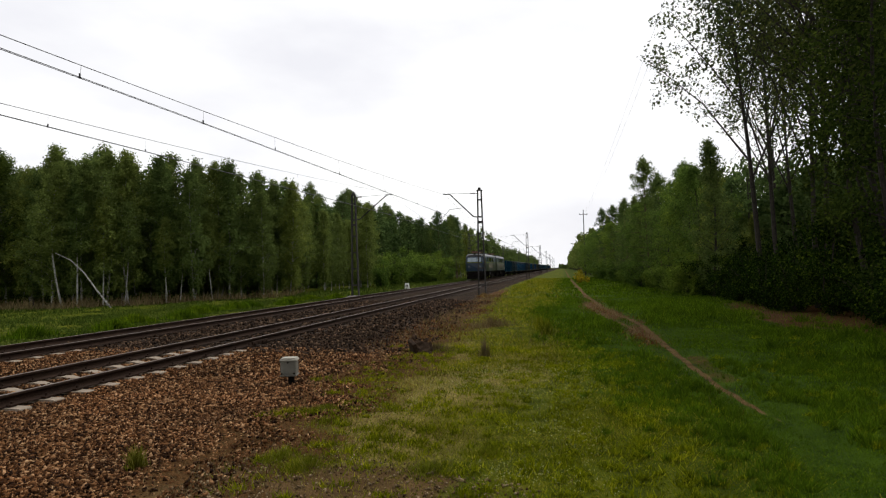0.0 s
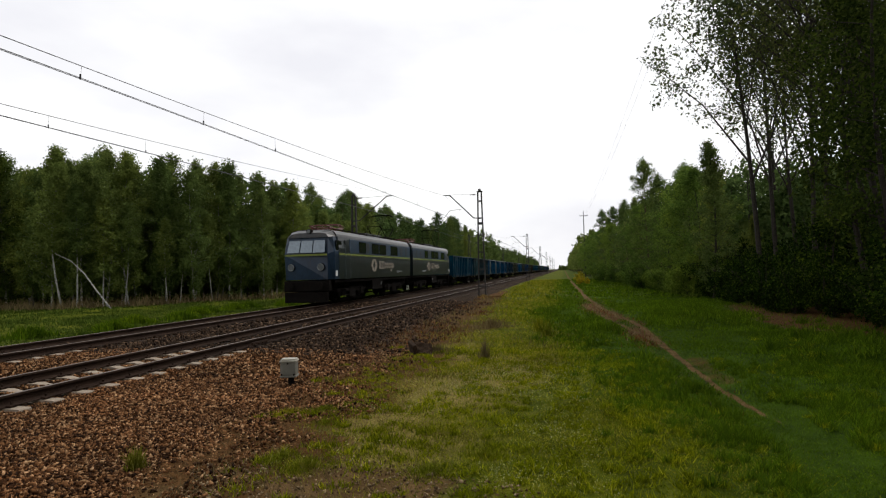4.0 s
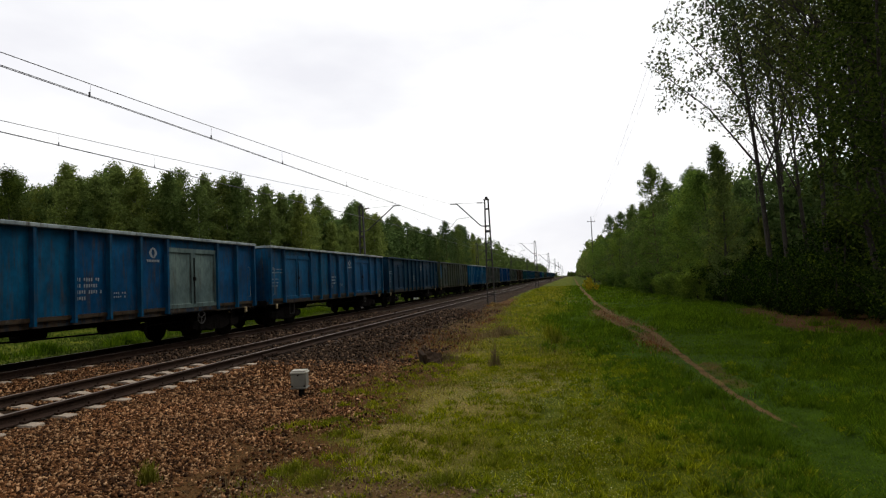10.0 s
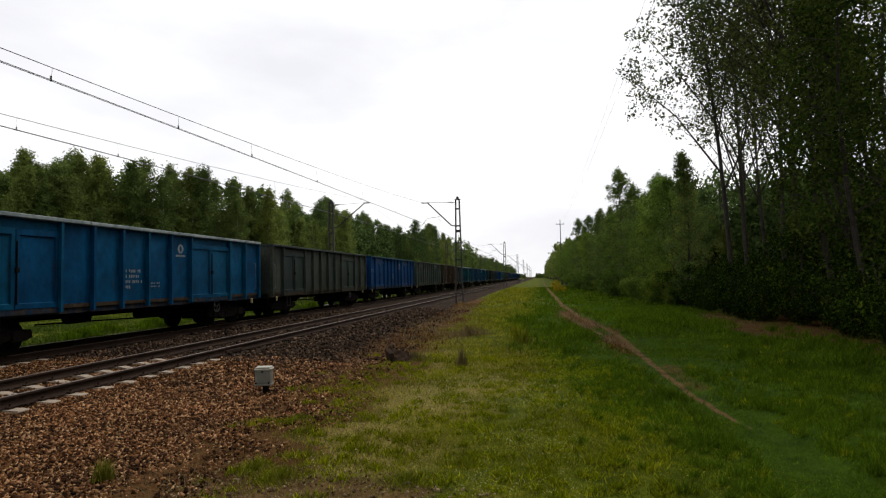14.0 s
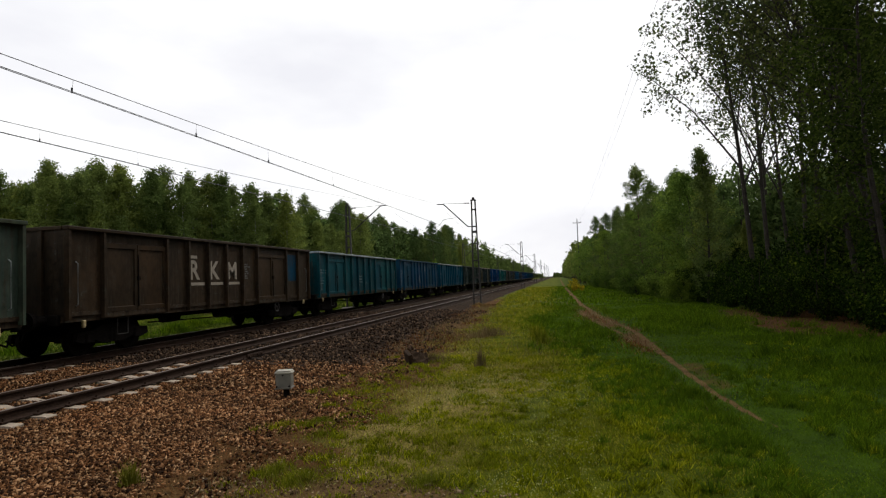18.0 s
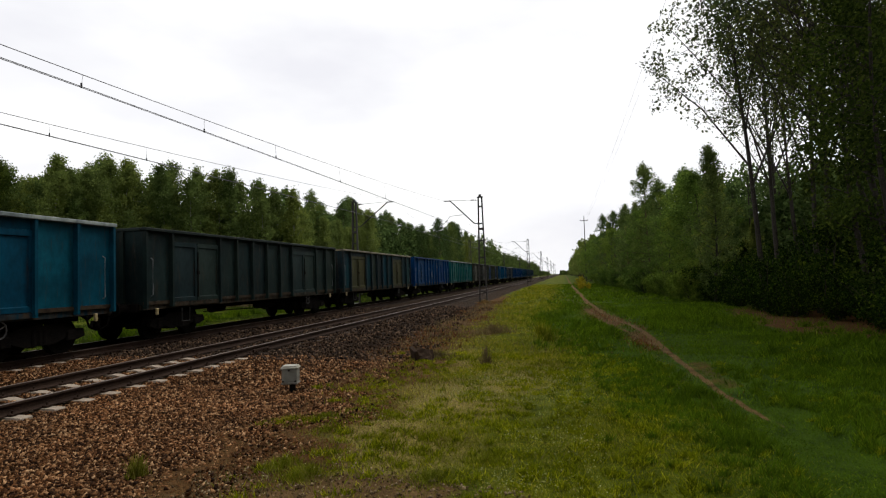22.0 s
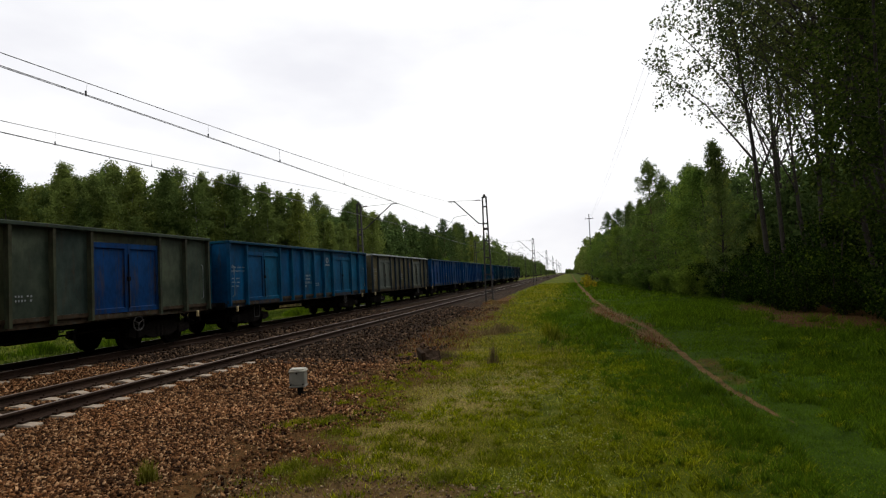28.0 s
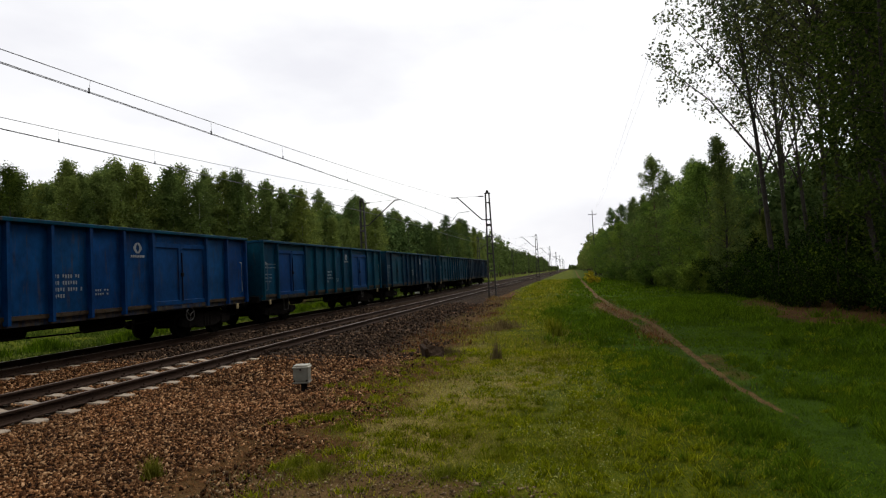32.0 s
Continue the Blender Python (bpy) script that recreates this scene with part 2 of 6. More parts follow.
M_RUSSET = leaf_material("russet dead weeds", (0.05, 0.02, 0.008), (0.13, 0.05, 0.02), (0.2, 0.1, 0.04), through_light=0.15)
M_STRAW = leaf_material("pale thin turf", (0.11, 0.105, 0.008), (0.29, 0.27, 0.03), (0.48, 0.43, 0.1), through_light=0.25)
M_DRY = leaf_material("dry stalks", (0.1, 0.07, 0.035), (0.2, 0.15, 0.075), (0.26, 0.2, 0.11), through_light=0.2)
M_PAINT = paint_material("wagon paint")
M_LOCO = paint_material("locomotive paint", 0.32, 0.3)
M_GLASS = plain("dark window glass", (0.006, 0.007, 0.008), 0.1, 0.0, 0.3)
M_FADED_ORANGE = plain("faded orange marking paint", (0.16, 0.062, 0.016), 0.8)
M_LETTER = plain("faded white lettering", (0.15, 0.165, 0.17), 0.7)
M_CREAM = plain("cream lettering", (0.2, 0.17, 0.13), 0.6)
M_GREYTEXT = plain("faint grey lettering", (0.06, 0.065, 0.065), 0.7)
M_LIME = plain("yellow green stripe", (0.13, 0.16, 0.012), 0.55)
M_HEADLAMP = plain("headlamp glass", (0.1, 0.11, 0.115), 0.12, 0, 0.6)
M_SHIELD = plain("windscreen glass", (0.16, 0.19, 0.21), 0.06, 0.75, 0.6)
M_RED = plain("red oxide pantograph paint", (0.1, 0.02, 0.015), 0.6)
M_YELLOW = plain("yellow fitting paint", (0.26, 0.2, 0.09), 0.6)


def ground_material():
    """Grass turf, bare dirt where the 'dirt' layer says, pale thin turf where 'thin' says."""
    mat = bpy.data.materials.new("meadow ground")
    nt, b = nodes_of(mat)
    big = noise_node(nt, 0.35, 5.0)
    mid = noise_node(nt, 2.6, 5.0)
    fin = noise_node(nt, 26.0, 4.0)
    turf = ramp_node(nt, mid, [(0.3, (0.03, 0.04, 0.002)), (0.55, (0.065, 0.08, 0.004)), (0.75, (0.12, 0.12, 0.01))])
    turf = mix_node(nt, 1.0, turf, ramp_node(nt, big, [(0.3, (0.75, 0.8, 0.8)), (0.7, (1.2, 1.12, 1.0))]), "MULTIPLY")
    soil = ramp_node(nt, mid, [(0.3, (0.055, 0.032, 0.012)), (0.7, (0.125, 0.076, 0.031))])
    thin_col = ramp_node(nt, fin, [(0.35, (0.08, 0.064, 0.014)), (0.65, (0.23, 0.18, 0.055))])
    red = ramp_node(nt, fin, [(0.35, (0.04, 0.02, 0.006)), (0.65, (0.1, 0.05, 0.017))])
    # greener turf that also carries the right verge's shade in its tone
    rich = ramp_node(nt, mid, [(0.3, (0.012, 0.027, 0.001)), (0.7, (0.04, 0.075, 0.0026))])
    for layer, tone, lo, hi in (("rich", rich, 0.3, 0.8), ("thin", thin_col, 0.4, 0.72), ("red", red, 0.42, 0.66), ("dirt", soil, 0.42, 0.6)):
        at = nt.nodes.new("ShaderNodeAttribute")
        at.attribute_name = layer
        ad = nt.nodes.new("ShaderNodeMath")
        ad.operation = "MULTIPLY_ADD"
        nt.links.new(mid, ad.inputs[0])
        ad.inputs[1].default_value = 0.55
        sb = nt.nodes.new("ShaderNodeMath")
        sb.operation = "SUBTRACT"
        nt.links.new(at.outputs["Fac"], sb.inputs[0])
        sb.inputs[1].default_value = 0.275
        nt.links.new(sb.outputs[0], ad.inputs[2])
        turf = mix_node(nt, ramp_node(nt, ad.outputs[0], [(lo, (0, 0, 0)), (hi, (1, 1, 1))]), turf, tone)
    nt.links.new(turf, b.inputs["Base Color"])
    b.inputs["Roughness"].default_value = 1.0
    b.inputs["Specular IOR Level"].default_value = 0.05
    bump_node(nt, b, fin, 0.9, 0.05)
    return mat


M_GROUND = ground_material()

# ---------------------------------------------------------------- mesh helpers
RAIL_Z = 0.252          # rail head above the meadow
NEAR_X, FAR_X = -8.82, -13.52   # the two track axes


def raw_mesh(name, verts, faces, mat):
    """A mesh from arrays: verts (n, 3), faces (m, 3 or 4)."""
    me = bpy.data.meshes.new(name)
    verts, faces = np.asarray(verts, dtype=np.float32), np.asarray(faces, dtype=np.int32)
    k = faces.shape[1]
    me.vertices.add(len(verts))
    me.vertices.foreach_set("co", verts.ravel())
    me.loops.add(faces.size)
    me.loops.foreach_set("vertex_index", faces.ravel())
    me.polygons.add(len(faces))
    me.polygons.foreach_set("loop_start", np.arange(0, faces.size, k, dtype=np.int32))
    me.update(calc_edges=True)
    me.materials.append(mat)
    return me


def part(name, bm, material, parent, label="", at=None):
    """Links a bmesh as one mesh object under parent."""
    me = bpy.data.meshes.new(name)
    bm.to_mesh(me)
    bm.free()
    me.materials.append(material)
    ob = new(name, me)
    ob.parent = parent
    if at is not None:
        ob.matrix_basis = at
    return tagged(ob, label)


def again(ob, at, parent=None):
    """The same mesh once more, as a part of its own."""
    o = new(ob.name.split(".")[0], ob.data)
    o.parent = parent or ob.parent
    o.matrix_basis = at
    if "label" in ob:
        o["label"] = ob["label"]
    return o


def empty(name, at=None):
    e = new(name)
    e.empty_display_size = 0.3
    if at is not None:
        e.matrix_basis = at
    return e


def box(bm, x0, x1, y0, y1, z0, z1, bevel=0.0):
    r = bmesh.ops.create_cube(bm, size=1.0, matrix=Matrix.Translation(((x0 + x1) / 2, (y0 + y1) / 2, (z0 + z1) / 2)) @ Matrix.Diagonal((x1 - x0, y1 - y0, z1 - z0, 1)))
    if bevel:
        es = list({e for v in r["verts"] for e in v.link_edges})
        bmesh.ops.bevel(bm, geom=es, offset=bevel, segments=1, affect="EDGES")
    return bm


def tube(bm, a, b, r, r2=None, n=8):
    a, b = Vector(a), Vector(b)
    d = b - a
    m = Matrix.Translation((a + b) / 2) @ d.to_track_quat("Z", "Y").to_matrix().to_4x4()
    bmesh.ops.create_cone(bm, cap_ends=True, segments=n, radius1=r, radius2=r if r2 is None else r2, depth=d.length, matrix=m)
    return bm


def extrude_profile(bm, prof, y0, y1):
    """A closed outline of (x, z) drawn out along y."""
    a = [bm.verts.new((x, y0, z)) for x, z in prof]
    b = [bm.verts.new((x, y1, z)) for x, z in prof]
    n = len(prof)
    for i in range(n):
        bm.faces.new((a[i], a[(i + 1) % n], b[(i + 1) % n], b[i]))
    bm.faces.new(a[::-1])
    bm.faces.new(b)
    bmesh.ops.recalc_face_normals(bm, faces=bm.faces)
    return bm


def smooth(ob):
    for p in ob.data.polygons:
        p.use_smooth = True
    return ob


def limb(bm, pts, r0, r1, n=6):
    """A tapered bent limb through pts, in one piece."""
    rings = []
    m = len(pts)
    for i, p in enumerate(pts):
        d = Vector(pts[min(i + 1, m - 1)]) - Vector(pts[max(i - 1, 0)])
        q = d.to_track_quat("Z", "Y")
        r = r0 + (r1 - r0) * i / (m - 1)
        rings.append([bm.verts.new(Vector(p) + q @ Vector((r * math.cos(2 * math.pi * k / n), r * math.sin(2 * math.pi * k / n), 0))) for k in range(n)])
    for a, b in zip(rings, rings[1:]):
        for k in range(n):
            bm.faces.new((a[k], a[(k + 1) % n], b[(k + 1) % n], b[k]))
    bm.faces.new(rings[0][::-1])
    bm.faces.new(rings[-1])


def strip_wire(bm, pts, r, n=4):
    """A wire or bent rod of one thickness through pts."""
    limb(bm, pts, r, r, n)
    return bm


def soft_step(a, b, x):
    t = np.clip((x - a) / (b - a), 0, 1)
    return t * t * (3 - 2 * t)


# ---------------------------------------------------------------- ground
PATH_X = lambda y: np.interp(y, [0, 7.4, 8.1, 8.8, 9.6, 11.3, 13.1, 15.5, 18.5, 22, 24.6, 30, 43, 63, 118, 600], [2.9, 2.6, 2.48, 2.38, 2.3, 2.28, 2.31, 2.38, 2.43, 2.3, 2.05, 1.78, 1.5, 1.3, 1.0, 1.0])
PATH2_X = lambda y: np.interp(y, [0, 14, 16, 18.2, 20.9, 24.7, 32.6, 44, 600], [2.4, 2.35, 2.26, 2.07, 1.82, 1.45, 1.14, 1.4, 1.0])


def hum(x, y):
    return np.sin(x * 0.9 + 1.3 * np.sin(y * 0.31)) * np.cos(y * 0.53 + x * 0.2) + 0.5 * np.sin(x * 2.1 + y * 1.7) * np.cos(y * 2.3 - x)


def ballast_edge(y):
    y = np.asarray(y, float)
    wave = 0.22 * np.sin(1.7 * y + 1.1 * np.sin(0.83 * y)) + 0.14 * np.sin(4.1 * y + 2.0) + 0.07 * np.sin(9.3 * y)
    return np.interp(y, [-5, 4.5, 9, 19, 40, 90, 1200], [-3.75, -3.75, -3.95, -4.65, -5.5, -5.9, -5.9]) + wave * soft_step(60, 20, y)


def ground_z(x, y):
    x, y = np.asarray(x, float), np.asarray(y, float)
    z = -0.16 * soft_step(12, 45, y) + 0.03 * hum(x, y)
    bank = soft_step(ballast_edge(y) + 0.6, -6.8, x)
    z = z * (1 - bank) + (-0.1) * bank          # under the ballast
    left = soft_step(-16.2, -18.5, x)
    z = z * (1 - left) + left * (-0.12 + 0.05 * hum(x * 0.6, y * 0.6))
    d = np.minimum(np.abs(x - PATH_X(y)), np.abs(x - PATH2_X(y)))
    z = z - 0.05 * np.exp(-(d / 0.3) ** 2) * (y < 120)
    return z


def axis(parts):
    out = []
    for a, b, s in parts:
        out.append(np.arange(a, b, s))
    return np.concatenate(out)


gx = axis([(-900, -100, 80), (-100, -48, 8), (-48, -16, 1.0), (-16, -7, 1.5), (-7, -4.6, 0.2), (-4.6, 3.4, 0.075), (3.4, 9, 0.2), (9, 30, 1.5), (30, 100, 10), (100, 901, 80)])
gy = axis([(-700, -10, 30), (-10, 2, 1.0), (2, 22, 0.11), (22, 60, 0.4), (60, 140, 2), (140, 600, 20), (600, 2501, 190)])
GX, GY = np.meshgrid(gx, gy)
gz = ground_z(GX, GY)
n_x, n_y = len(gx), len(gy)
idx = np.arange(n_x * n_y).reshape(n_y, n_x)
faces = np.stack([idx[:-1, :-1], idx[:-1, 1:], idx[1:, 1:], idx[1:, :-1]], -1).reshape(-1, 4)
me = raw_mesh("ground", np.stack([GX, GY, gz], -1).reshape(-1, 3), faces, M_GROUND)


def dirt_at(x, y):
    d1 = np.abs(x - PATH_X(y))
    d2 = np.abs(x - PATH2_X(y))
    a = 1.15 * np.exp(-(d1 / np.interp(y, [7, 11, 16, 30, 60], [0.05, 0.07, 0.09, 0.15, 0.24])) ** 2) * (0.2 + 0.8 * soft_step(6.8, 9.2, y)) + 0.7 * np.exp(-(d2 / np.interp(y, [16, 30], [0.1, 0.16])) ** 2) * soft_step(14, 18, y) * soft_step(42, 30, y)
    spot = 0.95 * np.exp(-(((x + 1.6) / 1.15) ** 2 + ((y - 4.9) / 0.62) ** 2)) + 0.75 * np.exp(-(((x + 0.2) / 0.55) ** 2 + ((y - 4.2) / 0.7) ** 2))
    spot = spot + 0.8 * np.exp(-(((x + 3.4) / 0.7) ** 2 + ((y - 5.0) / 1.1) ** 2)) + 0.45 * np.exp(-(((x + 2.3) / 0.6) ** 2 + ((y - 9.2) / 0.8) ** 2)) + 0.5 * np.exp(-(((x + 1.1) / 0.5) ** 2 + ((y - 9.6) / 0.7) ** 2))
    return np.clip(a + spot * np.clip(0.85 + 0.45 * hum(x * 2.2, y * 2.6), 0, 1.2), 0, 1)


def thin_at(x, y):
    return soft_step(0.2, 1.6, x - ballast_edge(y) + 0.6 * hum(x * 1.7, y * 1.5)) * np.clip(1.0 * np.exp(-(((x + 1.6) / 1.75) ** 4)) * soft_step(24, 9, y) * np.clip(0.8 + 0.35 * hum(x * 0.9 + 1, y * 0.8), 0, 1) + 0.45 * np.exp(-((x + 3.2) / 1.1) ** 2) * soft_step(50, 20, y), 0, 1)


def lush_shade_at(x, y):
    # grows to the right, where turf is greener and shade is painted in
    return soft_step(-0.2, 2.4, x + 0.12 * np.clip(y - 9, -2, 14) - 0.5 * hum(x * 0.7, y * 0.5)) * (0.55 + 0.45 * soft_step(60, 20, y))


def red_at(x, y):
    """Russet soil and litter: along the ballast, beside the footpath, at the foot of the wood."""
    e = ballast_edge(y)
    along = 1.1 * np.exp(-(np.maximum(x - e - 0.25, 0) / np.interp(y, [5, 12, 25, 40], [1.25, 1.5, 1.3, 0.8])) ** 2) * soft_step(-17.0, -16.0, x) * soft_step(75, 38, y)
    beside = 1.05 * np.exp(-(((x - PATH_X(y) + 0.3) / np.interp(y, [8, 16, 24], [0.32, 0.5, 0.65])) ** 2)) * (0.42 * soft_step(7.5, 10, y) + 0.58 * soft_step(11, 18, y)) * soft_step(46, 28, y) * np.clip(0.85 + 0.4 * hum(x * 2.0, y * 1.1), 0, 1) + 0.5 * np.exp(-(((x - PATH_X(y) - 0.3) / 0.35) ** 2)) * np.clip(0.35 + hum(x * 2.3, y * 1.4), 0, 1) * soft_step(7, 9, y) * soft_step(30, 16, y)
    foot = 0.95 * soft_step(5.4, 7.6, x + 0.8 * hum(x * 0.8, y * 0.7)) * soft_step(45, 20, y)
    return np.clip(along + beside + foot, 0, 1)


for layer, values in (("rich", lush_shade_at(GX, GY)), ("dirt", dirt_at(GX, GY)), ("thin", thin_at(GX, GY)), ("red", red_at(GX, GY))):
    at = me.attributes.new(layer, "FLOAT", "POINT")
    at.data.foreach_set("value", values.astype(np.float32).ravel())
ground = smooth(new("ground", me))
tagged(ground, "grassy railway verge with worn dirt footpath", "ground", kind="structure")

# ---------------------------------------------------------------- ballast and tracks
def bed_z(x, y):
    x, y = np.asarray(x, float), np.asarray(y, float)
    e = ballast_edge(y)
    top = 0.024 - 0.02 * np.exp(-((x - (NEAR_X + FAR_X) / 2) / 0.8) ** 2) + 0.008 * hum(x * 1.7, y * 1.3)
    low = ground_z(e, y) - 0.03
    t = np.clip((x + 7.25) / (e + 7.25), 0, 1)
    z = np.where(x > -7.25, top * (1 - t) + low * t, top)
    u = np.clip((-15.3 - x) / 1.6, 0, 1)
    return np.where(x < -15.3, top * (1 - u) - 0.3 * u, z)


by = axis([(-520, -20, 50.0), (-20, 2, 2.0), (2, 24, 0.25), (24, 80, 1.0), (80, 300, 10), (300, 2001, 100)])
bs = np.concatenate([np.linspace(-16.9, -7.25, 40), np.zeros(16)])
BX, BY = np.meshgrid(bs, by)
for i in range(16):
    BX[:, 40 + i] = -7.25 + (ballast_edge(by) + 7.25) * (i + 1) / 16
n_x, n_y = len(bs), len(by)
idx = np.arange(n_x * n_y).reshape(n_y, n_x)
faces = np.stack([idx[:-1, :-1], idx[:-1, 1:], idx[1:, 1:], idx[1:, :-1]], -1).reshape(-1, 4)
bed = smooth(new("ballast_bed", raw_mesh("ballast_bed", np.stack([BX, BY, bed_z(BX, BY)], -1).reshape(-1, 3), faces, M_BALLAST_SHADE)))
tagged(bed, "brown crushed stone ballast bed under two tracks", "ballast", kind="structure")

RAIL = [(-0.075, 0.0), (0.075, 0.0), (0.075, 0.012), (0.02, 0.028), (0.009, 0.05), (0.009, 0.125), (0.036, 0.138), (0.036, 0.168), (0.028, 0.172),
        (-0.028, 0.172), (-0.036, 0.168), (-0.036, 0.138), (-0.009, 0.125), (-0.009, 0.05), (-0.02, 0.028), (-0.075, 0.012)]
SLEEPER_AT = [7.03 + 0.59 * i for i in range(-20, 95)]


def sleeper_mesh(concrete):
    bm = bmesh.new()
    if concrete:
        for s in (-1, 1):
            extrude_profile(bm, [(s * 1.1, -0.12), (s * 1.1, -0.005), (s * 1.08, 0.012), (s * 0.5, 0.02), (s * 0.3, -0.02), (s * 0.0, -0.02), (s * 0.0, -0.12)], -0.115, 0.115)
        for v in bm.verts:
            if v.co.z > -0.05:
                v.co.y *= 0.86
    else:
        box(bm, -1.28, 1.28, -0.12, 0.12, -0.14, 0.0, 0.012)
    return bm


def railway_track(cx, label):
    """One track: two rails, each with its worn head, on sleepers that are pieces of their own, with clips on the nearest."""
    t = empty("railway_track", pose(cx, 0, 0))
    tagged(t, label, "railway track", group="railway tracks", kind="structure")
    for s in (-0.75, 0.75):
        bm = extrude_profile(bmesh.new(), [(s + x, RAIL_Z - 0.176 + z) for x, z in RAIL], -520, 1400)
        rail = part("rail", bm, M_RAIL, t, "rust brown steel rail")
        bm = extrude_profile(bmesh.new(), [(s - 0.029, RAIL_Z - 0.003), (s + 0.029, RAIL_Z - 0.003), (s + 0.022, RAIL_Z + 0.001), (s - 0.022, RAIL_Z + 0.001)], -520, 1400)
        part("rail_head", bm, M_HEAD, rail, "worn bright running surface")
    first_c = first_w = None
    clip = None
    for y in SLEEPER_AT:
        concrete = y < 13.4
        jit = random.uniform(-0.015, 0.015)
        at = pose(random.uniform(-0.02, 0.02), y + jit, RAIL_Z - 0.198 - (0 if concrete else 0.012), 0, 0, random.uniform(-0.5, 0.5))
        if concrete:
            if first_c is None:
                s = first_c = part("sleeper", sleeper_mesh(True), M_SLEEPER, t, "weathered pale concrete sleeper", at)
            else:
                s = again(first_c, at)
        else:
            if first_w is None:
                s = first_w = part("sleeper", sleeper_mesh(False), M_OLDWOOD, t, "dark old wooden sleeper", at)
            else:
                s = again(first_w, at)
        if 2.0 < y < 14.0:
            for q in (-0.75, 0.75):
                for d in (-0.1, 0.1):
                    if clip is None:
                        bm = box(bmesh.new(), -0.045, 0.045, -0.06, 0.06, 0.0, 0.035, 0.008)
                        tube(bm, (0, 0, 0.02), (0, 0, 0.075), 0.018, n=6)
                        clip = part("rail_clip", bm, M_RAIL, s, "", pose(q + d, 0, 0.022))
                    else:
                        again(clip, pose(q + d, 0, 0.022), s)
    return t


railway_track(NEAR_X, "rusty double rail track on concrete sleepers in brown ballast")
railway_track(FAR_X, "dark rail track on sleepers that carries the goods train")

# rail joint with fishplates on the near track
bm = box(bmesh.new(), 0.03, 0.075, -0.4, 0.4, 0.07, 0.17, 0.01)
for k in range(4):
    tube(bm, (0.07, -0.3 + 0.2 * k, 0.12), (0.1, -0.3 + 0.2 * k, 0.12), 0.022, n=6)
joint = empty("rail_joint", pose(NEAR_X + 0.75, 14.2, 0))
tagged(joint, "bolted fishplate joint with cable on rusty rail", "rail joint")
part("fishplate", bm, M_RAIL, joint)
bm = bmesh.new()
pts = [(0.08, -0.3, 0.1), (0.5, -0.5, 0.06), (0.9, -0.9, 0.05), (1.25, -1.1, 0.09), (1.1, -0.85, 0.16), (1.3, -0.7, 0.05), (2.2, -1.6, 0.03)]
strip_wire(bm, pts, 0.014, 5)
part("bond_cable", bm, M_OLDWOOD, joint, "loose brown bond cable")

# ---------------------------------------------------------------- overhead line
MAST_Y = [-15.0, 43.6, 102.0, 160.0, 218.0, 276.0, 334.0, 392.0]
CONTACT = {NEAR_X: 6.12, FAR_X: 6.42}
MESSENGER = {NEAR_X: 7.76, FAR_X: 8.2}
# the span beside the viewer hangs low over the crossing place: wire heights where it is lowest
LOW_CONTACT = {NEAR_X: 5.66, FAR_X: 5.92}
LOW_MESSENGER = {NEAR_X: 5.86, FAR_X: 6.12}


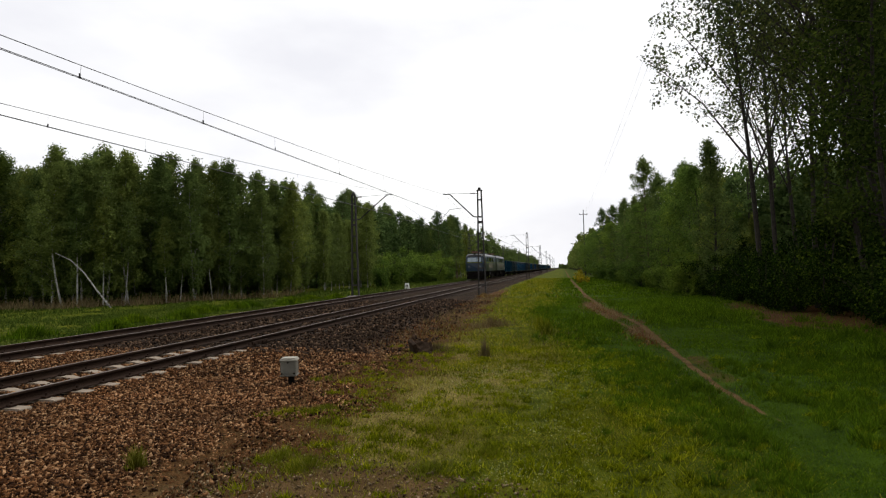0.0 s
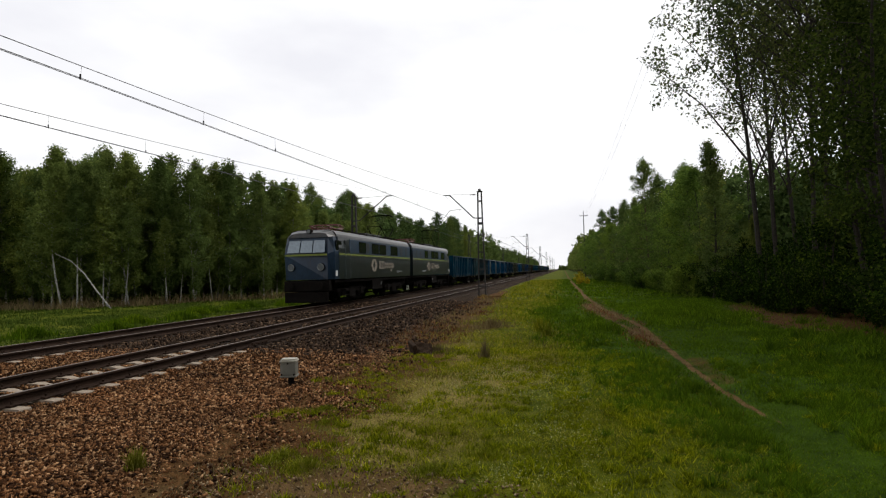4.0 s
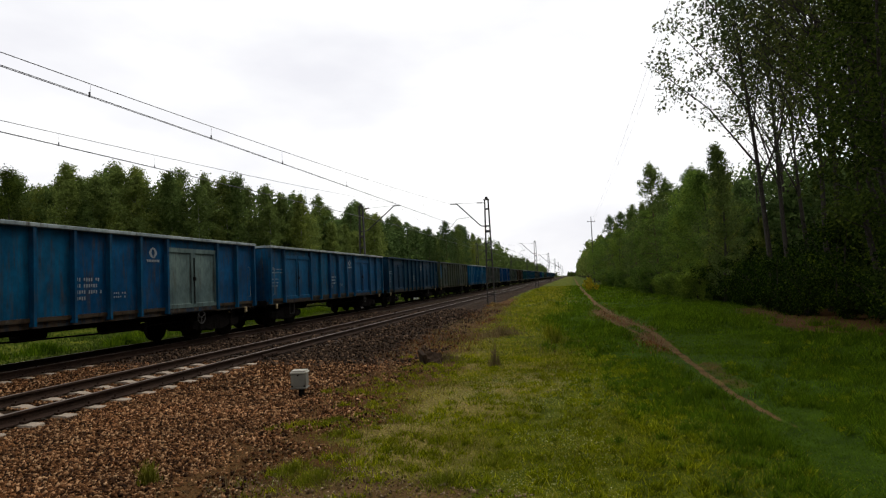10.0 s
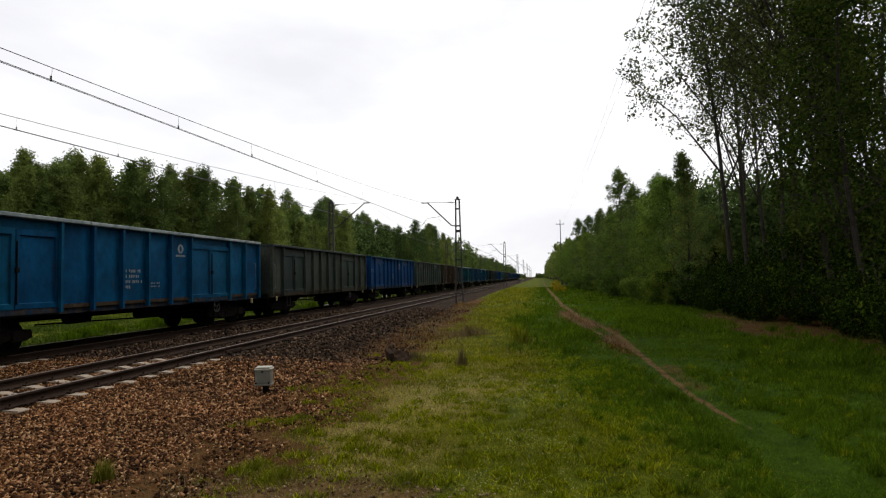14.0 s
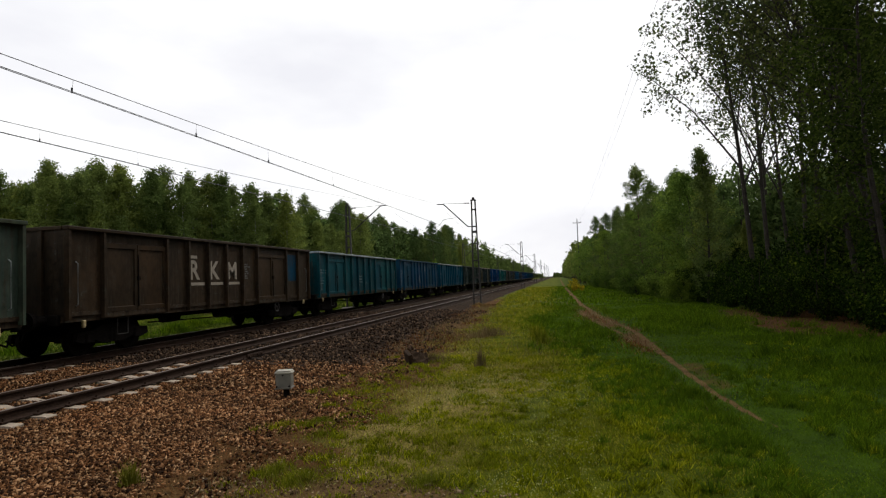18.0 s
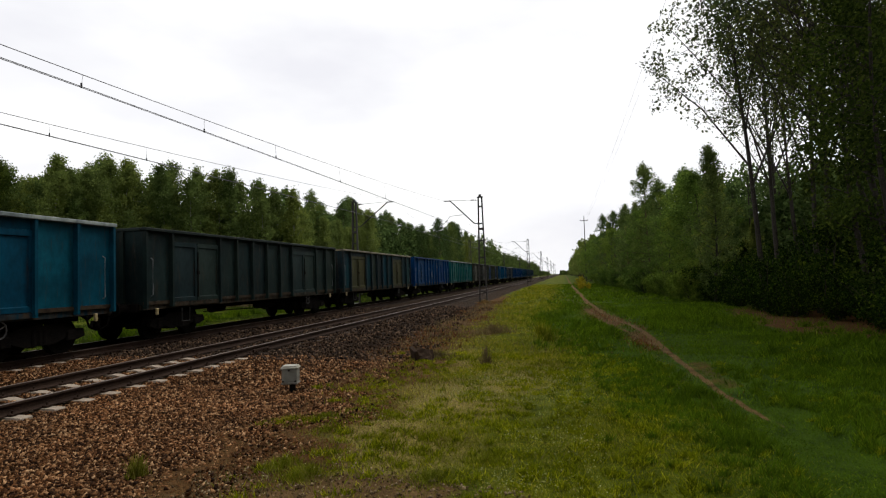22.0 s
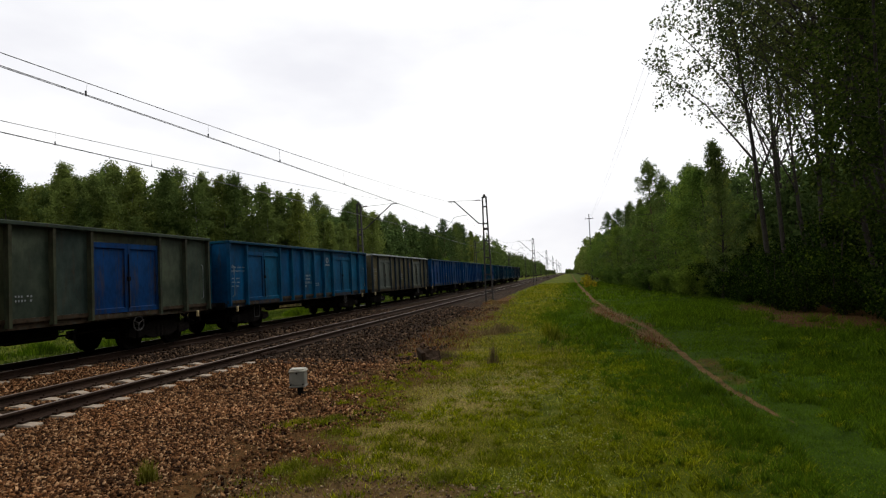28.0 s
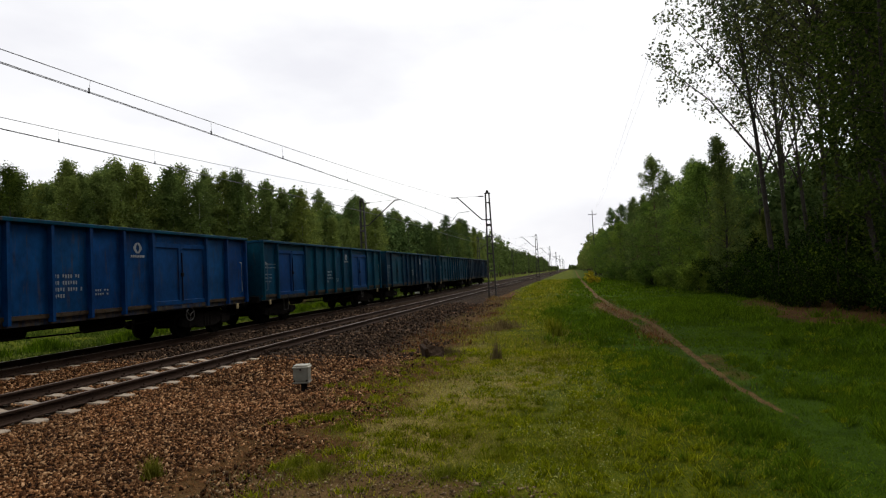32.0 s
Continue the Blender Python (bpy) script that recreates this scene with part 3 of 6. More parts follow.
def mast(side, reach):
    """A lattice mast of two channels with battens; its bracket reaches over the track. side +1: stands to the right of its track."""
    s = side
    m = empty("catenary_mast")
    tagged(m, "dark steel lattice catenary mast with tubular bracket arm", "catenary mast", group="catenary masts along the tracks")
    for q in (-1, 1):
        bm = bmesh.new()
        h = 8.1
        for y0, y1 in ((-0.09, -0.075), (0.075, 0.09)):
            a = [bm.verts.new(v) for v in ((q * 0.27 - 0.045, y0, 0), (q * 0.27 + 0.045, y0, 0), (q * 0.27 + 0.045, y1, 0), (q * 0.27 - 0.045, y1, 0))]
            b = [bm.verts.new(v) for v in ((q * 0.13 - 0.045, y0, h), (q * 0.13 + 0.045, y0, h), (q * 0.13 + 0.045, y1, h), (q * 0.13 - 0.045, y1, h))]
            for i in range(4):
                bm.faces.new((a[i], a[(i + 1) % 4], b[(i + 1) % 4], b[i]))
            bm.faces.new(b)
        a = [bm.verts.new(v) for v in ((q * 0.315 - 0.008, -0.09, 0), (q * 0.315 + 0.008, -0.09, 0), (q * 0.315 + 0.008, 0.09, 0), (q * 0.315 - 0.008, 0.09, 0))]
        b = [bm.verts.new(v) for v in ((q * 0.175 - 0.008, -0.09, h), (q * 0.175 + 0.008, -0.09, h), (q * 0.175 + 0.008, 0.09, h), (q * 0.175 - 0.008, 0.09, h))]
        for i in range(4):
            bm.faces.new((a[i], a[(i + 1) % 4], b[(i + 1) % 4], b[i]))
        bm.faces.new(b)
        bmesh.ops.recalc_face_normals(bm, faces=bm.faces)
        part("leg", bm, M_MAST, m)
    for k in range(6):
        z = 0.9 + k * 1.3
        w = 0.3 - 0.14 * z / 8.1
        bm = box(bmesh.new(), -w, w, -0.095, 0.095, z - 0.05, z + 0.05)
        part("batten", bm, M_MAST, m)
    bm = box(bmesh.new(), -0.22, 0.22, -0.2, 0.2, 8.1, 8.14)
    tube(bm, (0, 0, 8.14), (0, 0, 8.34), 0.13, 0.09, 10)
    part("cap", bm, M_MAST, m)
    bm = box(bmesh.new(), -0.55, 0.55, -0.45, 0.45, -0.6, 0.06, 0.05)
    part("foundation", bm, M_CONCRETE, m, "mossy concrete foundation block")
    bm = strip_wire(bmesh.new(), [(-s * 0.2, 0, 6.1), (-s * 0.5, 0, 6.13), (-s * (reach - 0.5), 0, 7.93), (-s * reach, 0, 7.96)], 0.045, 8)
    part("bracket_arm", bm, M_MAST, m)
    bm = strip_wire(bmesh.new(), [(-s * 0.15, 0, 7.9), (-s * (reach - 0.4), 0, 7.98)], 0.014, 6)
    part("stay_rod", bm, M_MAST, m)
    bm = bmesh.new()
    for k in range(4):
        tube(bm, (-s * (0.35 + 0.1 * k), 0, 7.91 + 0.003 * k), (-s * (0.41 + 0.1 * k), 0, 7.913 + 0.003 * k), 0.07, 0.04, 8)
    part("insulator", bm, M_CERAMIC, m)
    bm = strip_wire(bmesh.new(), [(-s * 1.35, 0, 6.85), (-s * (reach - 0.45), 0, 6.75), (-s * reach, 0, 6.2)], 0.018, 6)
    part("registration_arm", bm, M_MAST, m)
    bm = box(bmesh.new(), -0.2, 0.2, -0.11, 0.11, 5.6, 5.78, 0.02)
    part("clamp", bm, M_MAST, m)
    return m


right_mast = mast(1, 2.8)
right_mast.matrix_basis = pose(-6.1, MAST_Y[1], -0.2, 0, 0, 2)
left_mast = mast(-1, 3.3)
left_mast.matrix_basis = pose(-16.25, MAST_Y[1], 0.0, 0, 0, -3)
for y in [MAST_Y[0]] + MAST_Y[2:]:
    copy_thing(right_mast, pose(-6.1, y, -0.2, 0, 0, random.uniform(-3, 3)))
    copy_thing(left_mast, pose(-16.25, y - 1.0, 0.0, 0, 0, random.uniform(-3, 3)))


def overhead(cx):
    """The wires over one track: a sagging messenger, two contact wires, droppers between."""
    e = empty("overhead_line")
    tagged(e, "thin dark overhead contact wires with sagging messenger cable", "overhead line", group="overhead lines")
    cz, mz = CONTACT[cx], MESSENGER[cx]
    for k, (a, b) in enumerate(zip(MAST_Y, MAST_Y[1:])):
        sx = 0.18 * (1 if k % 2 else -1)
        if k == 0:
            dip = 0.36          # where along this span the wires hang lowest
            reach = lambda u: (u - dip) / (1 - dip) if u > dip else (dip - u) / dip
            mess = lambda u: LOW_MESSENGER[cx] + (mz - LOW_MESSENGER[cx]) * (0.62 * reach(u) + 0.38 * reach(u) ** 2)
            cont = lambda u: LOW_CONTACT[cx] + (cz - LOW_CONTACT[cx]) * reach(u) ** 0.75
        else:
            mess = lambda u: mz - (mz - cz - 0.3) * 4 * u * (1 - u)
            cont = lambda u: cz - 0.12 * math.sin(math.pi * u)
        pts = [(cx, a + (b - a) * i / 36, mess(i / 36)) for i in range(37)]
        part("messenger_wire", strip_wire(bmesh.new(), pts, 0.0085), M_WIRE, e)
        for d in (-0.025, 0.025):
            pts = [(cx + d + sx * (1 - 2 * i / 24), a + (b - a) * i / 24, cont(i / 24)) for i in range(25)]
            part("contact_wire", strip_wire(bmesh.new(), pts, 0.0075), M_WIRE, e)
        if a < 150:
            for y in (-9.0, -2.0, 4.5, 9.2, 13.0, 16.7, 22.0, 28.0, 34.5, 40.0) if k == 0 else (a + 8, a + 16, a + 24, a + 32, a + 40, a + 49):
                u = (y - a) / (b - a)
                x = cx + sx * (1 - 2 * u)
                bm = strip_wire(bmesh.new(), [(cx, y, mess(u)), (x, y, cont(u))], 0.004)
                tube(bm, (x, y, cont(u) - 0.02), (x, y, cont(u) + 0.08), 0.018, n=6)
                part("dropper", bm, M_WIRE, e)
    return e


overhead(NEAR_X)
overhead(FAR_X)

# ---------------------------------------------------------------- power line on the wood's side
def power_pole():
    p = empty("power_pole", pose(5.0, 140, -0.2))
    tagged(p, "slim grey power pole with crossarm above the trees", "power pole")
    part("pole", tube(bmesh.new(), (0, 0, 0), (0, 0, 15.4), 0.16, 0.08, 10), M_MAST, p)
    part("crossarm", box(bmesh.new(), -0.95, 0.95, -0.05, 0.05, 14.35, 14.47), M_MAST, p)
    ins = None
    for x in (-0.85, 0.85, 0.0):
        at = pose(x, 0, 14.47 if x else 15.4)
        if ins is None:
            bm = tube(bmesh.new(), (0, 0, 0), (0, 0, 0.22), 0.05, 0.035, 8)
            ins = part("insulator", bm, M_CERAMIC, p, "", at)
        else:
            again(ins, at)
    return p


pole = power_pole()
copy_thing(pole, pose(4.1, -14, -1.6))
line = empty("power_line")
tagged(line, "faint thin power line wires against the sky", "power line")
for x in (-0.85, 0.85):
    pts = [(4.1 + x * 0.2 + 0.9 * i / 24, -14 + 154 * i / 24, 12.95 + 1.35 * i / 24 - 1.7 * 4 * (i / 24) * (1 - i / 24)) for i in range(25)]
    part("wire", strip_wire(bmesh.new(), pts, 0.005), M_WIRE, line)

# ---------------------------------------------------------------- small trackside things
def trackside_box():
    z = float(bed_z(-4.75, 9.4))
    b = empty("trackside_box", pose(-4.75, 9.4, z, 0, 0, 12) @ Matrix.Diagonal((0.9, 0.9, 1, 1)))
    tagged(b, "weathered pale grey cable junction box on dark post", "junction box")
    part("body", box(bmesh.new(), -0.145, 0.145, -0.12, 0.12, 0.19, 0.42, 0.012), M_BOX, b)
    bm = box(bmesh.new(), -0.16, 0.16, -0.135, 0.135, 0.42, 0.45, 0.008)
    box(bm, -0.14, 0.14, -0.115, 0.115, 0.45, 0.475, 0.01)
    part("lid", bm, M_BOXLID, b, "pale lid")
    part("flange", box(bmesh.new(), -0.158, 0.158, -0.132, 0.132, 0.16, 0.19, 0.006), M_BOX, b)
    part("post", tube(bmesh.new(), (0.03, 0, -0.2), (0.03, 0, 0.16), 0.06, n=10), M_IRON, b, "dark iron post")
    lug = part("bolt", tube(bmesh.new(), (0, -0.02, 0), (0, 0.01, 0), 0.016, n=6), M_IRON, b, "", pose(-0.12, -0.13, 0.21))
    again(lug, pose(0.12, -0.13, 0.21))
    again(lug, pose(0.0, -0.13, 0.4))
    return b


trackside_box()

# no hole is modelled; its shadow is in the slab's dark colour
slab = empty("broken_slab", pose(-3.2, 12.9, float(ground_z(-3.2, 12.9))))
tagged(slab, "broken dark concrete culvert slab sunk in weeds", "concrete slab")
bm = box(bmesh.new(), -0.22, 0.16, -0.18, 0.2, -0.18, 0.0, 0.02)
bmesh.ops.subdivide_edges(bm, edges=bm.edges[:], cuts=2, use_grid_fill=True)
for v in bm.verts:
    v.co += Vector((random.uniform(-0.035, 0.035), random.uniform(-0.035, 0.035), random.uniform(-0.03, 0.03)))
part("slab", bm, M_SLAB_SHADE, slab, "", pose(0.03, 0, 0.12, 38, 10, 20))
bm = box(bmesh.new(), -0.05, 0.05, -0.3, 0.3, -0.2, 0.25, 0.015)
part("edge_stone", bm, M_SLAB_SHADE, slab, "broken upright edge", pose(-0.22, 0.02, 0.02, 5, -12, 25))

marker = empty("marker_post", pose(-17.5, 63.6, float(ground_z(-17.5, 63.6))))
tagged(marker, "small white painted trackside marker post with dark marks", "marker post")
bm = box(bmesh.new(), -0.28, 0.28, -0.12, 0.12, -0.1, 0.62, 0.03)
for v in bm.verts:
    if v.co.z > 0.3:
        v.co.x *= 0.75
part("stone", bm, M_WHITE, marker)
m1 = part("dark_mark", box(bmesh.new(), -0.05, 0.05, -0.005, 0.005, -0.13, 0.13), M_IRON, marker, "", pose(-0.08, -0.125, 0.32, 0, 8, 0))
again(m1, pose(0.1, -0.125, 0.3, 0, -6, 0))

# ---------------------------------------------------------------- the goods train
W_LEN = 15.55
BODY = 7.2              # half the wagon body's length
LOW, HIGH = 0.95, 3.4  # lower sill and top rim above the rail head


def coloured(ob, rgb, wear):
    ob.color = (*rgb, wear)
    return ob


def wheelset(parent, r, at, gauge=0.75):
    bm = bmesh.new()
    for s in (-1, 1):
        tube(bm, (s * (gauge - 0.065), 0, 0), (s * (gauge + 0.06), 0, 0), r, n=18)
        tube(bm, (s * (gauge - 0.09), 0, 0), (s * (gauge - 0.06), 0, 0), r + 0.03, n=18)
        tube(bm, (s * (gauge + 0.06), 0, 0), (s * (gauge + 0.075), 0, 0), r * 0.8, r * 0.75, n=12)
        tube(bm, (s * (gauge + 0.06), 0, 0), (s * (gauge + 0.2), 0, 0), 0.1, n=10)
        for k in range(5):
            a = 2 * math.pi * k / 5
            tube(bm, (s * (gauge + 0.07), 0.26 * math.cos(a) * r / 0.46, 0.26 * math.sin(a) * r / 0.46), (s * (gauge + 0.085), 0.26 * math.cos(a) * r / 0.46, 0.26 * math.sin(a) * r / 0.46), 0.06, n=5)
    tube(bm, (-gauge, 0, 0), (gauge, 0, 0), 0.085, n=10)
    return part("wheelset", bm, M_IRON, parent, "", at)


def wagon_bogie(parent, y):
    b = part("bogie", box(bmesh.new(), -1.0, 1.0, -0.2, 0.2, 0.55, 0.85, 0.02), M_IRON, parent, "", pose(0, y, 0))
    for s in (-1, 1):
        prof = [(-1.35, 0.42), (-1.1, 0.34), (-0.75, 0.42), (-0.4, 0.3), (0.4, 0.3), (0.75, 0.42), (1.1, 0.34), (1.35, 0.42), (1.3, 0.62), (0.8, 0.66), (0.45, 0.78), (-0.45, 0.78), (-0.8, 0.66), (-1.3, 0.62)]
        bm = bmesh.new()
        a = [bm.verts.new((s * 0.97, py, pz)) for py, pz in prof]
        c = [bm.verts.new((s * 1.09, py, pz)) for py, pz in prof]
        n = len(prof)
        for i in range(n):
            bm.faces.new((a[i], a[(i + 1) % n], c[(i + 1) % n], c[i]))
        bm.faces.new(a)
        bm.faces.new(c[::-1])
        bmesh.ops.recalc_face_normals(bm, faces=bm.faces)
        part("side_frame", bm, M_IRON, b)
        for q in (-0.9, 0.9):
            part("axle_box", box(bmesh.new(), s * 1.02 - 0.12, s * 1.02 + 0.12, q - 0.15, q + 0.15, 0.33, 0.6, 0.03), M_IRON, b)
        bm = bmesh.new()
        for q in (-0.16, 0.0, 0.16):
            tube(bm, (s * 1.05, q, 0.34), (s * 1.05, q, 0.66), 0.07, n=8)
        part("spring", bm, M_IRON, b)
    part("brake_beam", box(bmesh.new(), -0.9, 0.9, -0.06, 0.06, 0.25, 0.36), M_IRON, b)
    return b


def letters(parent, x, y, z, rows, height=0.11, step=0.17, mat=None):
    """Unreadable stencilled writing: short bars in rows (each row a tuple of bar lengths)."""
    bm = bmesh.new()
    for i, row in enumerate(rows):
        yy = y
        for w in row:
            n = max(1, round(w / 0.075))
            for k in range(n):
                c = w / n
                h = height * (1.0 if (k * 7 + i * 3) % 4 else 0.8)
                box(bm, x, x + 0.006, yy + c * k, yy + c * k + c * 0.48, z - i * step - h, z - i * step)
            yy += w + 0.07
    return tagged(part("lettering", bm, mat or M_LETTER, parent, "faded white stencilled lettering"), kind="stuff")


def emblem(parent, x, y, z, size, mat, bar=True):
    """A round two-leaf emblem in plain shapes, with a plain bar beneath."""
    bm = bmesh.new()
    for s in (-1, 1):
        prof = [(s * a, s * b) for a, b in ((0.06, 0.62), (0.34, 0.5), (0.62, 0.12), (0.62, -0.12), (0.3, -0.5), (0.06, -0.62), (0.02, -0.5), (0.2, -0.24), (0.28, 0.0), (0.2, 0.22), (0.04, 0.4))]
        vs = [bm.verts.new((x, y + size * px, z + size * pz)) for px, pz in prof]
        f = bm.faces.new(vs)
        ext = bmesh.ops.extrude_face_region(bm, geom=[f])
        bmesh.ops.translate(bm, verts=[v for v in ext["geom"] if isinstance(v, bmesh.types.BMVert)], vec=(0.006, 0, 0))
    bmesh.ops.recalc_face_normals(bm, faces=bm.faces)
    e = part("emblem", bm, mat, parent, "pale round emblem")
    if bar:
        bm = bmesh.new()
        for k in range(8):
            box(bm, x, x + 0.006, y - size * 1.0 + k * size * 0.26, y - size * 1.0 + k * size * 0.26 + size * 0.17, z - size * 1.05, z - size * 0.78)
        tagged(part("lettering", bm, mat, e), kind="stuff")
    return e


POSTS = [-7.14, -5.98, -3.4, -2.3, -1.18, -0.05, 1.08, 2.2, 4.75, 5.95, 7.14]
DOORS = [(-5.98, -3.4), (2.2, 4.75)]


def wagon():
    """An open-topped bogie wagon: ribbed steel sides with two pairs of doors on each, underframe, two bogies."""
    w = empty("goods_wagon")
    part("floor", box(bmesh.new(), -1.4, 1.4, -BODY, BODY, 1.1, 1.2), M_PAINT, w)
    for s in (-1, 1):
        # the wall sheet between the doors, with gaps where the doors stand
        edges = [-BODY, *POSTS[1:-1], BODY]
        for a, b in zip(edges, edges[1:]):
            low = 3.05 if (a, b) in DOORS else 1.12
            part("wall_panel", box(bmesh.new(), s * 1.35 - 0.02, s * 1.35 + 0.02, a, b, low, HIGH - 0.1), M_PAINT, w)
        post = None
        for y in POSTS:
            at = pose(s * 1.37, y, 0)
            if post is None:
                bm = bmesh.new()
                prof = [(-0.06, 0.0), (-0.04, s * 0.12), (0.04, s * 0.12), (0.06, 0.0)]
                lo = [bm.verts.new((px, py, 1.0)) for py, px in prof]
                hi = [bm.verts.new((px, py, HIGH - 0.08)) for py, px in prof]
                for i in range(4):
                    bm.faces.new((lo[i], lo[(i + 1) % 4], hi[(i + 1) % 4], hi[i]))
                bm.faces.new(hi)
                bm.faces.new(lo[::-1])
                bmesh.ops.recalc_face_normals(bm, faces=bm.faces)
                post = part("post", bm, M_PAINT, w, "", at)
            else:
                again(post, at)
        leaf = None
        for a, b in DOORS:
            for k in range(2):
                wd = (b - a) / 2 - 0.05
                at = pose(s * 1.37, a + 0.05 + wd / 2 + k * (wd + 0.02), 0)
                if leaf is None:
                    bm = bmesh.new()
                    o = [bm.verts.new((s * 0.05, dy, dz)) for dy, dz in ((-wd / 2, 1.14), (wd / 2, 1.14), (wd / 2, 3.04), (-wd / 2, 3.04))]
                    c = [bm.verts.new((-s * 0.02, dy, dz)) for dy, dz in ((-wd / 2, 1.14), (wd / 2, 1.14), (wd / 2, 3.04), (-wd / 2, 3.04))]
                    p = [bm.verts.new((s * 0.05, dy, dz)) for dy, dz in ((-wd / 2 + 0.1, 1.26), (wd / 2 - 0.1, 1.26), (wd / 2 - 0.1, 2.9), (-wd / 2 + 0.1, 2.9))]
                    q = [bm.verts.new((s * 0.012, dy, dz)) for dy, dz in ((-wd / 2 + 0.12, 1.28), (wd / 2 - 0.12, 1.28), (wd / 2 - 0.12, 2.88), (-wd / 2 + 0.12, 2.88))]
                    for r1, r2 in ((c, o), (o, p), (p, q)):
                        for n in range(4):
                            bm.faces.new((r1[n], r1[(n + 1) % 4], r2[(n + 1) % 4], r2[n]))
                    bm.faces.new(q)
                    bm.faces.new(c[::-1])
                    bmesh.ops.recalc_face_normals(bm, faces=bm.faces)
                    leaf = part("door", bm, M_PAINT, w, "", at)
                    d = leaf
                else:
                    d = again(leaf, at)
                if k == 1:
                    bm = tube(bmesh.new(), (0, 0, 1.25), (0, 0, 2.75), 0.018, n=6)
                    box(bm, -0.02, 0.04, -0.05, 0.05, 2.0, 2.12, 0.01)
                    part("latch_bar", bm, M_IRON, d, "", pose(s * 0.06, -wd / 2 + 0.02, 0))
        part("top_rim", box(bmesh.new(), s * 1.41 - 0.1, s * 1.41 + 0.1, -BODY - 0.02, BODY + 0.02, HIGH - 0.1, HIGH, 0.015), M_PAINT, w)
        bm = box(bmesh.new(), s * 1.3 - 0.05, s * 1.3 + 0.05, -BODY, BODY, LOW, 1.12)
        for a, b in DOORS:
            box(bm, s * 1.37 - 0.04, s * 1.37 + 0.06, a + 0.02, b - 0.02, 1.0, 1.12)
        part("sole_bar", bm, M_PAINT, w, "rust stained lower sill")
        hr = part("handrail", strip_wire(bmesh.new(), [(0, 0, 1.35), (s * 0.08, 0, 1.4), (s * 0.08, 0, 2.45), (0, 0, 2.5)], 0.014, 6), M_LETTER, w, "pale grey handrail", pose(s * 1.36, -6.85, 0))
        again(hr, pose(s * 1.36, 6.85, 0))
        part("step", strip_wire(bmesh.new(), [(0, -0.2, 0.95), (0, -0.2, 0.5), (0, 0.2, 0.5), (0, 0.2, 0.95)], 0.018, 6), M_MAST, w, "worn grey step iron", pose(s * 1.35, -5.2, 0))
        part("hand_wheel", wheel_ring(0.2), M_MAST, w, "small grey brake hand wheel", pose(s * 1.36, 3.9, 0.78))
        hk = part("tow_hook", box(bmesh.new(), -0.02, 0.05, -0.05, 0.05, 0.78, 0.98, 0.015), M_YELLOW if s > 0 else M_IRON, w, "yellow painted rope hook", pose(s * 1.36, -6.6, 0))
        again(hk, pose(s * 1.36, 6.6, 0))
    for s in (-1, 1):
        bm = box(bmesh.new(), -1.36, 1.36, s * (BODY - 0.03) - 0.03, s * (BODY - 0.03) + 0.03, 1.1, HIGH - 0.1)
        part("end_wall", bm, M_PAINT, w)
        for x in (-0.7, 0.0, 0.7):
            bm = box(bmesh.new(), -0.06, 0.06, -0.05, 0.05, 1.0, HIGH - 0.1)
            part("end_post", bm, M_PAINT, w, "", pose(x, s * (BODY + 0.02), 0))
        part("top_rim", box(bmesh.new(), -1.32, 1.32, s * BODY - 0.05, s * BODY + 0.05, HIGH - 0.1, HIGH - 0.003, 0.012), M_PAINT, w)
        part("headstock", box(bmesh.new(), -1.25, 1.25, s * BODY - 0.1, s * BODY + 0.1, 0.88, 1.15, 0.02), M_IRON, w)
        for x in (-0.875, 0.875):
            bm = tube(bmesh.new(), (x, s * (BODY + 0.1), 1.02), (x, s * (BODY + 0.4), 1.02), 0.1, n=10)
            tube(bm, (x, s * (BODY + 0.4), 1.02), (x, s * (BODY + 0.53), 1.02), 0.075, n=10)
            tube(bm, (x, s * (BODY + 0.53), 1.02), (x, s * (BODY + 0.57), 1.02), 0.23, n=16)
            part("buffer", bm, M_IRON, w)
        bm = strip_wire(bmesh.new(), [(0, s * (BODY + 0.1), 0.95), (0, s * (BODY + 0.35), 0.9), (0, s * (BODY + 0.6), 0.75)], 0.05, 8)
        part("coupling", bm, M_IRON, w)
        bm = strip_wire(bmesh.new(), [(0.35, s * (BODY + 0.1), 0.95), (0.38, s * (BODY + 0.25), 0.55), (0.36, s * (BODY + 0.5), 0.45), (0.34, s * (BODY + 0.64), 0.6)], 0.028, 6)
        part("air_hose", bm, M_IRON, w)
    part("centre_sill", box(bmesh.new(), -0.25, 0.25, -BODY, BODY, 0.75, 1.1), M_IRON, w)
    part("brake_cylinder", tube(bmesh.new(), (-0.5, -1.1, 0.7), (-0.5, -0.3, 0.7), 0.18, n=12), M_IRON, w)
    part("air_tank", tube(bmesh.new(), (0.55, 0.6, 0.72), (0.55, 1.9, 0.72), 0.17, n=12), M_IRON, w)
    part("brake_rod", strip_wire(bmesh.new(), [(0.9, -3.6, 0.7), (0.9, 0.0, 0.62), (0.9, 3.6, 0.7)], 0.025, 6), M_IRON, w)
    letters(w, 1.372, -6.9, 2.45, [(0.3, 0.25, 0.2), (0.6, 0.2), (), (0.2, 0.25), (0.25, 0.2), (0.2, 0.2)], 0.045, 0.14)
    letters(w, 1.372, -1.05, 2.12, [(0.15, 0.3, 0.15), (0.15, 0.45), (0.3, 0.3, 0.08), (0.3,)], 0.09, 0.16)
    letters(w, 1.372, 0.15, 1.72, [(0.22, 0.18), (0.3, 0.1)], 0.05, 0.1)
    emblem(w, 1.372, 1.68, 2.85, 0.26, M_LETTER)
